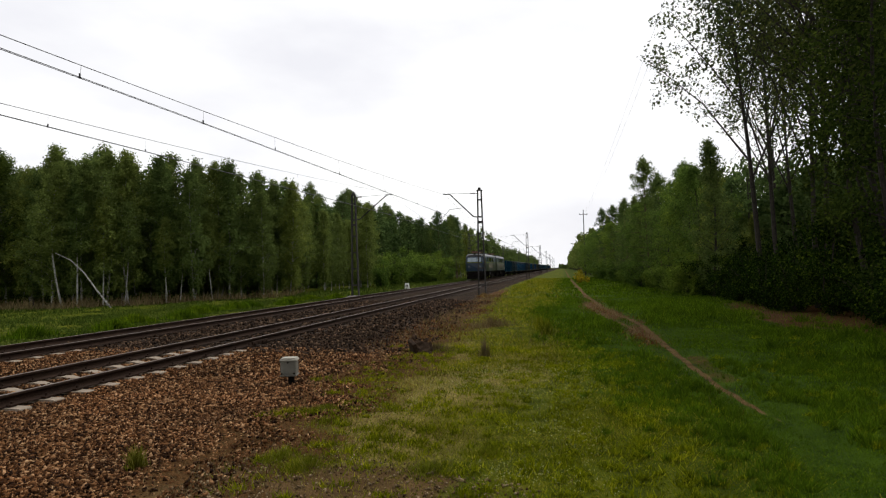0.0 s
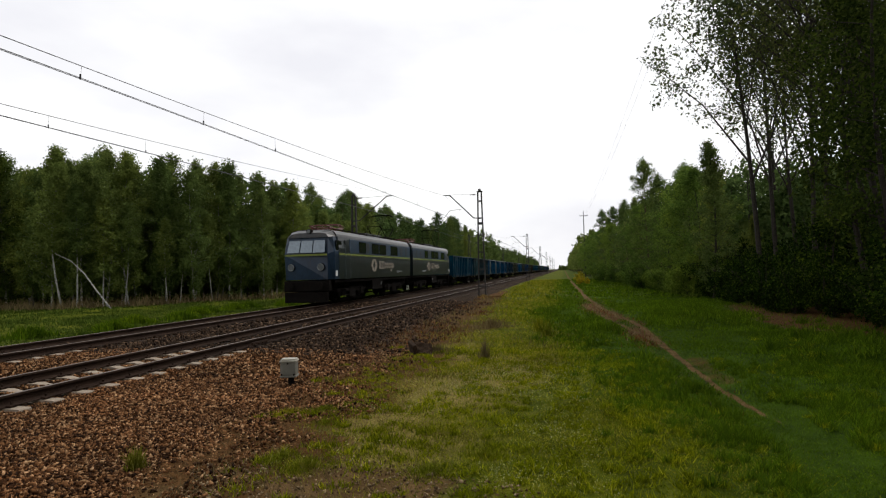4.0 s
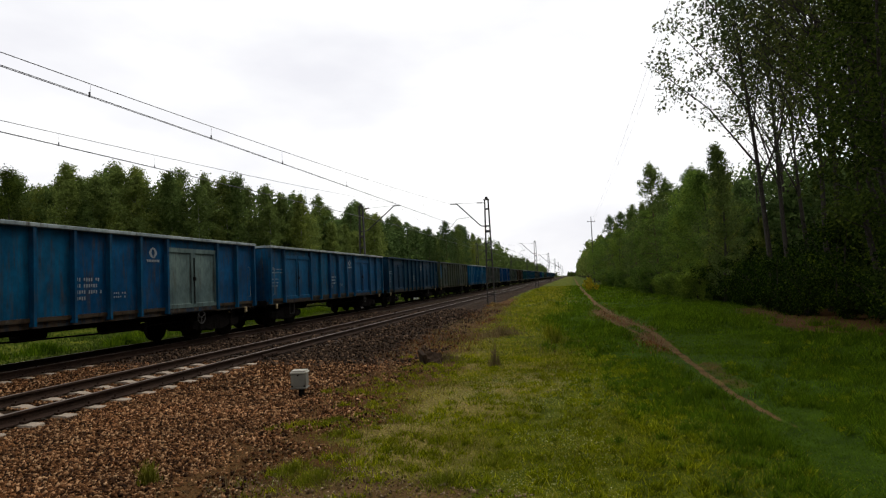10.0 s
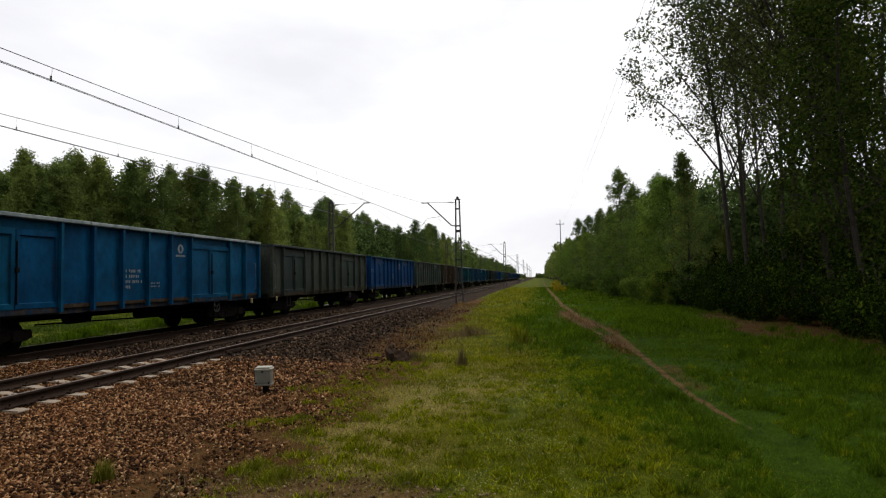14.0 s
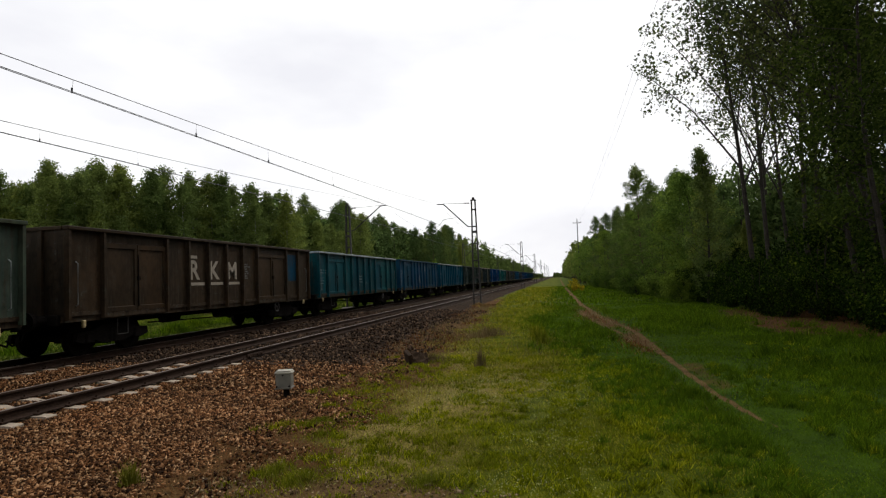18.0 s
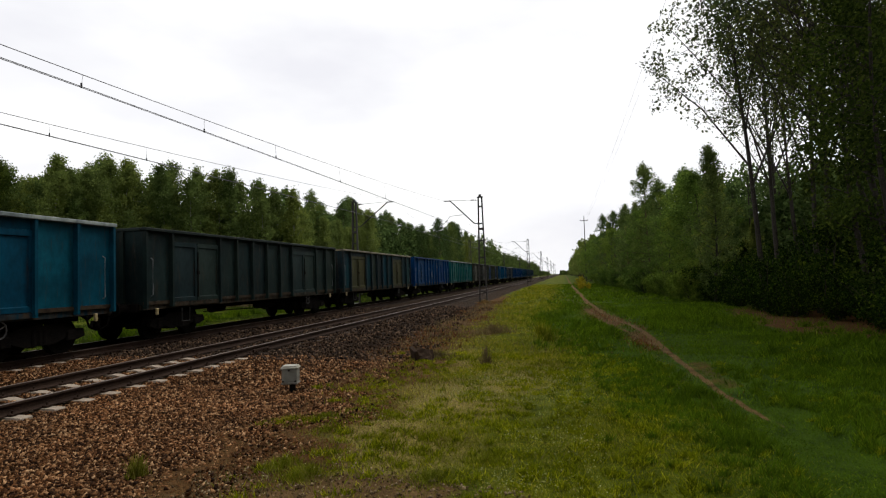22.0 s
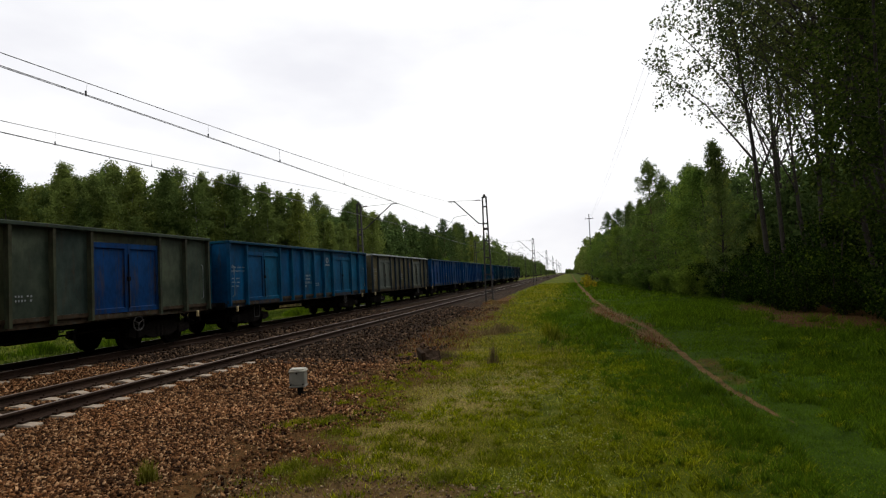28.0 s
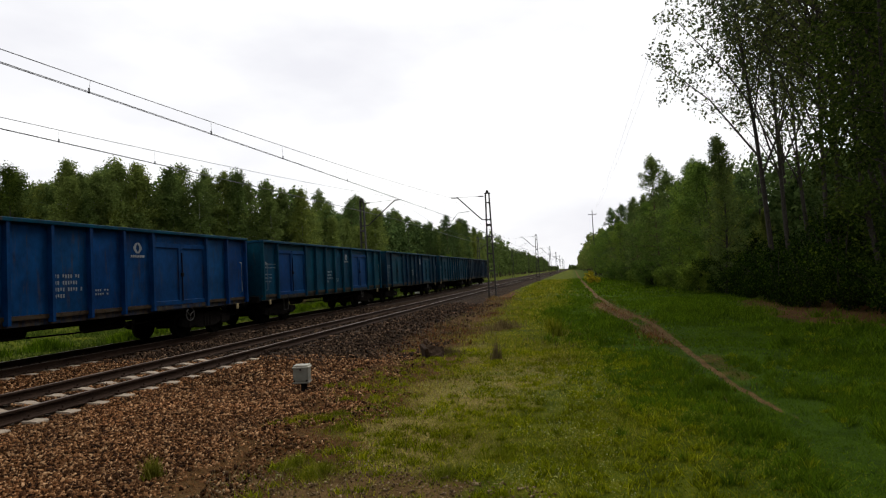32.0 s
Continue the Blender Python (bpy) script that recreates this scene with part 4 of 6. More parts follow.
    for y in (-5.2, 5.2):
        wagon_bogie(w, y)
    return w


def wheel_ring(r):
    bm = bmesh.new()
    pts = [(0.03, r * math.cos(2 * math.pi * k / 14), r * math.sin(2 * math.pi * k / 14)) for k in range(15)]
    strip_wire(bm, pts, 0.018, 6)
    for k in range(3):
        a = 2 * math.pi * k / 3 + 0.5
        tube(bm, (0.03, 0, 0), (0.03, r * math.cos(a), r * math.sin(a)), 0.014, n=5)
    tube(bm, (-0.06, 0, 0), (0.05, 0, 0), 0.03, n=6)
    return bm


# paint of each wagon, front to back: wall colour, wear, rim colour, door colour, label
BLUE, TEAL, NAVY, VIVID = (0.001, 0.035, 0.064), (0.002, 0.048, 0.06), (0.0025, 0.023, 0.048), (0.002, 0.034, 0.115)
GREY, OLIVE, BROWN, SAND = (0.026, 0.036, 0.03), (0.041, 0.051, 0.033), (0.032, 0.02, 0.011), (0.075, 0.067, 0.038)
PALE = (0.26, 0.29, 0.28)
SKY_B = (0.0015, 0.055, 0.125)
LIVERY = [
    (BLUE, 0.15, BLUE, BLUE, "blue open goods wagon with white stencilled marks"),
    ((0.006, 0.045, 0.062), 0.52, NAVY, TEAL, "heavily worn blue goods wagon with rusty stains"),
    (SKY_B, 0.3, PALE, (0.1, 0.14, 0.13), "bright blue goods wagon with grey green doors"),
    (SKY_B, 0.35, PALE, SKY_B, "faded bright blue open goods wagon"),
    (NAVY, 0.22, NAVY, NAVY, "dark navy open goods wagon with faded marks"),
    (OLIVE, 0.38, GREY, GREY, "grey olive goods wagon patched with blue paint"),
    (SKY_B, 0.1, PALE, SKY_B, "clean bright blue open goods wagon with pale rim"),
    ((0.04, 0.048, 0.038), 0.3, GREY, GREY, "dull grey rusty open goods wagon"),
    (VIVID, 0.1, BLUE, VIVID, "vivid blue freshly painted open goods wagon"),
    ((0.042, 0.06, 0.047), 0.35, OLIVE, GREY, "worn grey green open goods wagon"),
    (BROWN, 0.45, BROWN, BROWN, "rust brown goods wagon with large pale marks"),
    (TEAL, 0.3, PALE, TEAL, "teal open goods wagon with pale top rim"),
    ((0.005, 0.046, 0.096), 0.3, BLUE, BLUE, "blue open goods wagon with white scribbles"),
    ((0.0015, 0.05, 0.085), 0.15, PALE, (0.0015, 0.05, 0.085), "teal blue open goods wagon with pale rim"),
    ((0.012, 0.022, 0.02), 0.22, (0.014, 0.02, 0.018), (0.016, 0.028, 0.027), "dark grey rusty open goods wagon"),
    ((0.012, 0.026, 0.032), 0.35, (0.2, 0.18, 0.13), (0.045, 0.044, 0.02), "patchwork grey goods wagon with tan doors"),
    (VIVID, 0.08, VIVID, VIVID, "vivid blue goods wagon covered in white scribbles"),
    ((0.011, 0.09, 0.09), 0.2, PALE, (0.011, 0.09, 0.09), "green teal open goods wagon with pale rim"),
    (GREY, 0.5, GREY, (0.1, 0.1, 0.09), "weathered grey open goods wagon"),
    (OLIVE, 0.4, OLIVE, VIVID, "grey green goods wagon with blue doors"),
    (SKY_B, 0.2, BLUE, SKY_B, "blue open goods wagon with white emblem"),
    (SAND, 0.3, PALE, (0.075, 0.084, 0.072), "sandy brown worn goods wagon with grey doors"),
    (VIVID, 0.15, BLUE, VIVID, "blue open goods wagon with vivid doors"),
    (VIVID, 0.2, BLUE, VIVID, "blue open goods wagon with dusty sides"),
    (BLUE, 0.12, BLUE, VIVID, "deep blue open goods wagon with vivid doors"),
    (NAVY, 0.25, BLUE, BLUE, "dark blue open goods wagon"),
    (BLUE, 0.35, BLUE, BLUE, "faded blue open goods wagon"),
    (NAVY, 0.45, NAVY, NAVY, "dark blue rear goods wagon with worn sides"),
]

wagons = []
proto = wagon()
for k, (wall, wear, rim, door, label) in enumerate(LIVERY):
    w = proto if k == 0 else copy_thing(proto, pose(0, 0, 0))
    tagged(w, label, "goods wagon", group="wagons of the goods train")
    for o in w.children:
        base = o.name.split(".")[0]
        if base == "top_rim":
            coloured(o, rim, wear * 0.6)
        elif base == "door":
            coloured(o, door, wear * 0.7)
        elif base == "sole_bar":
            coloured(o, tuple(c * 0.45 for c in wall), min(1.0, wear + 0.5))
        elif base == "floor":
            coloured(o, (0.03, 0.025, 0.02), 0.9)
        else:
            coloured(o, wall, wear)
    wagons.append(w)
    for o in list(w.children):
        base = o.name.split(".")[0]
        if (base == "emblem" and k in (1, 5, 7, 9, 10, 11, 14, 15, 18, 19, 21, 22)) or (base == "lettering" and k in (5, 7, 10, 14, 15)):
            for c in o.children:
                bpy.data.objects.remove(c)
            bpy.data.objects.remove(o)

# wagons patched up from panels of several old coats of paint
PATCHWORK = {1: [(0.004, 0.038, 0.052), (0.012, 0.034, 0.034), (0.003, 0.03, 0.055), (0.014, 0.03, 0.028), (0.004, 0.036, 0.058)],
             15: [(0.012, 0.022, 0.026), (0.003, 0.032, 0.048), (0.005, 0.03, 0.038), (0.004, 0.024, 0.036), (0.008, 0.024, 0.028), (0.006, 0.028, 0.036), (0.016, 0.026, 0.022)],
             19: [(0.046, 0.056, 0.037), (0.036, 0.05, 0.04), (0.05, 0.055, 0.03)]}
for k, coats in PATCHWORK.items():
    n = 0
    for o in wagons[k].children:
        if o.name.split(".")[0] == "wall_panel":
            coloured(o, coats[n % len(coats)], 0.12 + 0.1 * (n % 3))
            n += 1

# steel blue posts of the sandy wagon
for o in wagons[21].children:
    if o.name.split(".")[0] == "post":
        coloured(o, (0.026, 0.036, 0.048), 0.25)

# marks that single wagons carry
emblem(wagons[21], 1.372, 1.62, 2.82, 0.24, M_FADED_ORANGE)
def scribble(w, y0, z0, size, strokes, mat=M_LETTER, r=0.016):
    for s in strokes:
        bm = strip_wire(bmesh.new(), [(1.376, y0 + size * a, z0 + size * b) for a, b in s], r, 5)
        part("scribble", bm, mat, w, "white spray paint scribble")


ARC = [(0.3 + 0.3 * math.cos(radians(a)), 0.5 + 0.5 * math.sin(radians(a))) for a in range(50, 331, 40)]
for k, (y0, st) in enumerate([(-6.9, [ARC, [(0.55, 0.3), (0.3, 0.45)]]), (-5.5, [ARC]), (-4.5, [[(0.1, 0), (0.5, 1)], [(0, 0.6), (0.6, 0.5)], [(0.1, 0.9), (0.55, 0.1)]]),
                              (-3.1, [[(0.5, 1), (0, 0.9), (0, 0.1), (0.55, 0)], [(0, 0.5), (0.45, 0.5)]]), (-1.9, [[(0.3 + 0.65 * math.cos(radians(a)), 0.5 + 0.75 * math.sin(radians(a))) for a in range(0, 361, 30)]]),
                              (-0.1, [[(0, 0), (0, 1), (0.5, 0.8), (0.45, 0.5), (0, 0.4)]]), (1.2, [[(0, 0.9), (0.6, 1), (0.1, 0.5), (0.6, 0), (0, 0.1)]]), (2.7, [[(0, 0.8), (0.35, 0), (0.6, 0.9)]]), (4.9, [[(0, 0), (0.1, 1), (0.3, 0.2), (0.5, 1), (0.6, 0)]])]):
    scribble(wagons[16], y0, 1.45, 0.85, st)
scribble(wagons[12], -6.9, 1.5, 0.7, [[(0, 0), (0.1, 0.5), (0.05, 1.2), (0.6, 1.5), (0.5, 0.9)], [(0.3, 0), (0.5, 0.3), (0.3, 0.7), (0.6, 0.9)]])
scribble(wagons[12], -1.0, 1.4, 0.7, [[(0, 0), (0.4, 0.9), (0.7, 0.1), (1.0, 0.8), (1.3, 0.0)]])
def text_part(words, x, y, z, size, mat, parent, label):
    """Painted writing on a side wall that faces +x, read along +y, as a thin mesh."""
    cu = bpy.data.curves.new("writing", "FONT")
    cu.body, cu.size, cu.extrude, cu.offset = words, size, 0.003, 0.022
    ob = new("writing", cu)
    me = bpy.data.meshes.new_from_object(ob.evaluated_get(bpy.context.evaluated_depsgraph_get()))
    bpy.data.objects.remove(ob)
    me.transform(pose(x, y, z, 90, 0, 90))
    me.materials.clear()
    me.materials.append(mat)
    o = new("painted_letter", me)
    o.parent = parent
    return tagged(o, label)


for words, y in (("R", -2.2), ("K", -1.06), ("M", 0.06)):
    text_part(words, 1.377, y, 2.02, 0.9, M_CREAM, wagons[10], "large pale worn painted letter")
    part("underline", box(bmesh.new(), 1.374, 1.38, y - 0.1, y + 0.85, 1.8, 1.9), M_CREAM, wagons[10], "worn pale painted bar")
part("overline", box(bmesh.new(), 1.374, 1.38, -2.25, -1.75, 2.72, 2.82), M_CREAM, wagons[10], "worn pale painted bar")
letters(wagons[10], 1.372, 1.25, 2.6, [(0.3,), (0.3, 0.1), (0.25,), (0.3,), (0.2, 0.1), (0.3,), (0.3,)], 0.05, 0.09)
coloured(part("paint_patch", box(bmesh.new(), 1.371, 1.375, -5.6, -4.6, 1.9, 2.05), M_PAINT, wagons[10], "blue painted bar"), (0.004, 0.08, 0.13), 0.2)
coloured(part("paint_patch", box(bmesh.new(), 1.37, 1.374, -7.1, -6.1, 1.9, 3.1), M_PAINT, wagons[5], "blue repainted patch"), SKY_B, 0.3)
coloured(part("paint_patch", box(bmesh.new(), 1.37, 1.374, 1.15, 2.2, 1.15, 1.75), M_PAINT, wagons[5], "blue repainted patch"), VIVID, 0.5)
coloured(part("paint_patch", box(bmesh.new(), 1.37, 1.374, 5.0, 5.95, 1.9, 3.1), M_PAINT, wagons[10], "blue repainted patch"), BLUE, 0.3)

# ---------------------------------------------------------------- the locomotive, in two coupled halves
SEC = 16.8              # one half over its couplings
HALF = 7.95             # half the length of its body
LOCO_BLUE, LOCO_DARK, LOCO_ROOF = (0.004, 0.03, 0.07), (0.006, 0.012, 0.014), (0.014, 0.015, 0.017)


def pantograph(parent, y, raised):
    mat = M_IRON if raised else M_RED
    bm = bmesh.new()
    for s in (-0.55, 0.55):
        strip_wire(bm, [(s, -1.0, 0.05), (s, 1.0, 0.05)], 0.035, 6)
    for q in (-1.0, 1.0):
        strip_wire(bm, [(-0.55, q, 0.05), (0.55, q, 0.05)], 0.035, 6)
    for q in (-0.9, 0.9):
        for s in (-0.55, 0.55):
            tube(bm, (s, q, -0.15), (s, q, 0.05), 0.06, n=8)
    p = part("pantograph", bm, mat, parent, "raised dark pantograph" if raised else "folded red brown pantograph", pose(0, y, 4.25))
    knee, top = (0.8, 1.72) if raised else (0.16, 0.26)
    ky = 1.65 if raised else 1.3
    for q in (-1, 1):
        bm = bmesh.new()
        for s in (-0.5, 0.5):
            strip_wire(bm, [(s, q * 0.35, 0.08), (s, q * ky, knee)], 0.034, 6)
            strip_wire(bm, [(s, q * ky, knee), (s * 0.9, q * 0.14, top)], 0.017, 6)
        strip_wire(bm, [(-0.5, q * ky, knee), (0.5, q * ky, knee)], 0.024, 6)
        strip_wire(bm, [(-0.5, q * ky, knee), (0.45, q * 0.12, top)], 0.014, 5)
        part("lower_arm", bm, mat, p)
    bm = bmesh.new()
    for q in (-0.18, 0.18):
        strip_wire(bm, [(-0.95, q, top - 0.12), (-0.7, q, top + 0.03), (0.7, q, top + 0.03), (0.95, q, top - 0.12)], 0.026, 6)
    strip_wire(bm, [(0.5, -0.18, top), (0.5, 0.18, top)], 0.02, 5)
    strip_wire(bm, [(-0.5, -0.18, top), (-0.5, 0.18, top)], 0.02, 5)
    part("collector_head", bm, mat, p)
    return p


def loco_half(front):
    """One half of the locomotive, cab at -y. front: leads the train (its rear pantograph is up), else it trails (the cab one is up)."""
    l = empty("electric_locomotive")
    tagged(l, "blue and grey twin electric locomotive half with lime stripe", "locomotive", group="halves of the twin locomotive")
    wl, wh = 1.38, 3.72
    # body shell: sides and rounded roof as one hull between the cab and the rear bulkhead
    prof = [(1.47, wl), (1.49, 2.3), (1.48, 3.1), (1.4, wh)]
    shell = [(-x, z) for x, z in prof] + [(x, z) for x, z in prof[::-1]]
    bm = extrude_profile(bmesh.new(), shell, -HALF + 0.95, HALF)
    coloured(part("body", bm, M_LOCO, l), LOCO_DARK, 0.25)
    roof = [(-1.41, wh), (-1.38, 3.85), (-1.22, 4.02), (-0.85, 4.12), (0.85, 4.12), (1.22, 4.02), (1.38, 3.85), (1.41, wh)]
    bm = extrude_profile(bmesh.new(), [(x, z + 0.003) for x, z in roof], -HALF + 0.8, HALF)
    coloured(part("roof", bm, M_LOCO, l), LOCO_ROOF, 0.35)
    # cab: raked nose
    bm = bmesh.new()
    def ring(y, w, z0, z1, z2):
        return [bm.verts.new(v) for v in ((-w, y, z0), (w, y, z0), (w, y, z1), (w * 0.92, y, z2), (-w * 0.92, y, z2), (-w, y, z1))]
    r0 = ring(-HALF + 0.95, 1.47, wl, 2.9, wh)
    r1 = ring(-HALF + 0.45, 1.44, wl, 2.9, wh - 0.02)
    back = [bm.verts.new(v) for v in ((-1.2, -HALF, wl), (1.2, -HALF, wl), (1.24, -HALF - 0.06, 2.75), (1.12, -HALF + 0.28, wh - 0.06), (-1.12, -HALF + 0.28, wh - 0.06), (-1.24, -HALF - 0.06, 2.75))]
    for a, b in ((r0, r1), (r1, back)):
        for i in range(6):
            bm.faces.new((a[i], a[(i + 1) % 6], b[(i + 1) % 6], b[i]))
    bm.faces.new(back)
    bmesh.ops.recalc_face_normals(bm, faces=bm.faces)
    coloured(part("cab", bm, M_LOCO, l), LOCO_DARK if not front else (0.012, 0.03, 0.055), 0.1)
    bm = bmesh.new()
    rp = [bm.verts.new(v) for v in ((-1.4, -HALF + 0.82, wh), (1.4, -HALF + 0.82, wh), (1.2, -HALF + 0.82, 4.02), (0.8, -HALF + 0.82, 4.11), (-0.8, -HALF + 0.82, 4.11), (-1.2, -HALF + 0.82, 4.02))]
    rq = [bm.verts.new(v) for v in ((-1.2, -HALF + 0.2, wh - 0.06), (1.2, -HALF + 0.2, wh - 0.06), (1.0, -HALF + 0.3, 3.86), (0.6, -HALF + 0.35, 3.93), (-0.6, -HALF + 0.35, 3.93), (-1.0, -HALF + 0.3, 3.86))]
    for i in range(6):
        bm.faces.new((rp[i], rp[(i + 1) % 6], rq[(i + 1) % 6], rq[i]))
    bm.faces.new(rq)
    bmesh.ops.recalc_face_normals(bm, faces=bm.faces)
    coloured(part("roof_nose", bm, M_LOCO, l), LOCO_ROOF, 0.3)
    # blue upper band with windows, lime stripe under it
    for s in (-1, 1):
        bm = box(bmesh.new(), s * 1.475 - 0.02, s * 1.475 + 0.02, -HALF + 2.55, HALF - 0.05, 2.82, 3.64)
        coloured(part("side_band", bm, M_LOCO, l, "blue upper band"), LOCO_BLUE, 0.2)
        bm = box(bmesh.new(), s * 1.49 - 0.012, s * 1.49 + 0.012, -HALF + 0.98, HALF - 0.05, 2.7, 2.8)
        part("stripe", bm, M_LIME, l, "thin lime green stripe")
        for y, wd in ((-3.23, 1.16), (-0.75, 1.32), (0.8, 1.4), (3.5, 1.66)) if front else ((3.23, 1.2), (0.55, 1.42), (-1.11, 1.42), (-3.96, 1.7)):
            win = part("window", box(bmesh.new(), s * 1.49 - 0.012, s * 1.49 + 0.012, y - wd / 2, y + wd / 2, 2.92, 3.52, 0.004), M_GLASS, l, "dark side window")
            part("frame", frame_bm(s * 1.497, y - wd / 2, y + wd / 2, 2.92, 3.52, 0.035), M_IRON, win)
        for y, wd in ((-2.2, 0.5), (5.3, 0.5), (6.75, 0.4)) if front else ((1.9, 0.5), (5.3, 0.5), (6.75, 0.4)):
            coloured(part("vent_panel", box(bmesh.new(), s * 1.488 - 0.012, s * 1.488 + 0.012, y - wd / 2, y + wd / 2, 2.9, 3.5, 0.005), M_LOCO, l), LOCO_DARK, 0.4)
        dr = part("cab_door", box(bmesh.new(), s * 1.47 - 0.02, s * 1.47 + 0.02, -HALF + 1.85, -HALF + 2.5, 1.35, 3.55, 0.006), M_LOCO, l)
        coloured(dr, LOCO_DARK, 0.2)
        part("cab_window", box(bmesh.new(), s * 1.43 - 0.03, s * 1.43 + 0.03, -HALF + 0.62, -HALF + 1.4, 2.95, 3.5, 0.006), M_GLASS, l, "dark cab side window", pose(0, 0, 0, 0, 0, 0))
        for y in (-HALF + 1.78, -HALF + 2.57):
            part("handrail", strip_wire(bmesh.new(), [(s * 1.48, y, 1.4), (s * 1.54, y, 1.5), (s * 1.54, y, 3.2), (s * 1.48, y, 3.3)], 0.016, 6), M_LETTER, l, "pale door handrail")
        bm = bmesh.new()
        for k in range(3):
            box(bm, s * 1.2, s * 1.46, -HALF + 1.9, -HALF + 2.45, 0.45 + 0.3 * k, 0.48 + 0.3 * k)
        part("steps", bm, M_IRON, l)
        part("equipment_box", box(bmesh.new(), s * 1.1 - 0.3, s * 1.1 + 0.3, -1.2, 0.9, 0.6, 1.3, 0.02), M_IRON, l)
        part("label_plate", box(bmesh.new(), s * 1.41 - 0.01, s * 1.41 + 0.01, 0.5, 0.7, 0.87, 1.07, 0.004), M_GREYTEXT, l, "small pale number plate")
        part("skirt", box(bmesh.new(), s * 1.38 - 0.03, s * 1.38 + 0.03, -HALF + 0.5, HALF, 1.2, 1.33), M_IRON, l)
    # emblem and letter-sized rings on the visible side, in the reading direction of +y in the world
    sx, way = (1.494, 1) if front else (-1.5, -1)
    bm = bmesh.new()
    for q in (-1, 1):
        prof = [(q * a, q * b) for a, b in ((-0.63, 0.0), (-0.33, 0.4), (0.24, 0.4), (0.3, 0.3), (-0.02, 0.27), (-0.24, 0.0), (-0.06, -0.28), (-0.33, -0.36))]
        vs = [bm.verts.new((sx, way * (-1.05 + py) if front else -2.32 * way + way * py, 2.16 + pz)) for py, pz in prof]
        ext = bmesh.ops.extrude_face_region(bm, geom=[bm.faces.new(vs)])
        bmesh.ops.translate(bm, verts=[v for v in ext["geom"] if isinstance(v, bmesh.types.BMVert)], vec=(way * 0.006, 0, 0))
    bmesh.ops.recalc_face_normals(bm, faces=bm.faces)
    part("emblem", bm, M_CREAM, l, "cream emblem of two bent shapes")
    y0 = -0.03 if front else -1.25
    for k in range(3):
        part("block_ring", ring_shape(sx, way, y0 + 0.4 * k, y0 + 0.4 * k + 0.33, 1.92, 2.46, 0.085, 4), M_CREAM, l, "cream letter-sized shape")
    for k in range(5):
        b = ring_shape(sx, way, y0 + 1.24 + 0.43 * k, y0 + 1.61 + 0.43 * k, 1.96, 2.36, 0.11, 16)
        if k == 3:
            box(b, min(sx, sx + way * 0.006), max(sx, sx + way * 0.006), *sorted((way * (y0 + 1.28 + 0.43 * k), way * (y0 + 1.61 + 0.43 * k))), 1.8, 1.89)
        part("round_ring", b, M_CREAM, l, "cream letter-sized shape")
    bars = bmesh.new()
    yy = 4.12 if front else -5.1
    for w in (0.14, 0.14, 0.08, 0.3, 0.3, 0.08):
        box(bars, min(sx, sx + way * 0.006), max(sx, sx + way * 0.006), *sorted((way * yy, way * (yy + w))), 1.68, 1.8)
        yy += w + 0.08
    tagged(part("lettering", bars, M_LETTER, l, "faded white stencilled lettering"), kind="stuff")
    bars = bmesh.new()
    for k in range(9):
        box(bars, min(sx, sx + way * 0.006), max(sx, sx + way * 0.006), *sorted((way * (y0 + 0.02 + 0.24 * k), way * (y0 + 0.12 + 0.24 * k))), 1.66, 1.75)
    tagged(part("lettering", bars, M_GREYTEXT, l, "faint grey lettering"), kind="stuff")
    # front face
    for x0, x1 in ((-1.08, -0.4), (-0.34, 0.34), (0.4, 1.08)):
        bm = bmesh.new()
        vs = [bm.verts.new(v) for v in ((x0, -HALF - 0.045, 2.84), (x1, -HALF - 0.045, 2.84), (x1 * 0.96, -HALF + 0.17, 3.5), (x0 * 0.96, -HALF + 0.17, 3.5))]
        f = bm.faces.new(vs)
        ext = bmesh.ops.extrude_face_region(bm, geom=[f])
        bmesh.ops.translate(bm, verts=[v for v in ext["geom"] if isinstance(v, bmesh.types.BMVert)], vec=(0, -0.04, -0.01))
        bmesh.ops.recalc_face_normals(bm, faces=bm.faces)
        part("windscreen", bm, M_SHIELD, l, "windscreen pane reflecting the sky")
    for x in (-0.85, 0.85):
        bm = tube(bmesh.new(), (x, -HALF + 0.05, 2.05), (x, -HALF - 0.1, 2.05), 0.2, n=16)
        hl = part("headlamp", bm, M_IRON, l)
        part("lens", tube(bmesh.new(), (x, -HALF - 0.1, 2.05), (x, -HALF - 0.115, 2.05), 0.16, n=16), M_HEADLAMP if front else M_GLASS, hl, "pale lit headlamp lens")
        part("lamp_ring", strip_wire(bmesh.new(), [(x + 0.18 * math.cos(a), -HALF - 0.115, 2.05 + 0.18 * math.sin(a)) for a in [2 * math.pi * k / 14 for k in range(15)]], 0.018, 5), M_LETTER, hl)
        bm = tube(bmesh.new(), (x, -HALF, 1.05), (x, -HALF - 0.35, 1.05), 0.11, n=10)
        tube(bm, (x, -HALF - 0.35, 1.05), (x, -HALF - 0.42, 1.05), 0.24, n=16)
        part("buffer", bm, M_IRON, l)
    hl = part("roof_lamp", tube(bmesh.new(), (0, -HALF + 0.6, 4.0), (0, -HALF + 0.3, 4.0), 0.14, n=14), M_IRON, l)
    part("lens", tube(bmesh.new(), (0, -HALF + 0.3, 4.0), (0, -HALF + 0.285, 4.0), 0.11, n=14), M_HEADLAMP if front else M_GLASS, hl)
    part("stripe", box(bmesh.new(), -1.2, 1.2, -HALF - 0.075, -HALF - 0.05, 2.66, 2.76), M_LIME, l, "lime stripe across the nose")
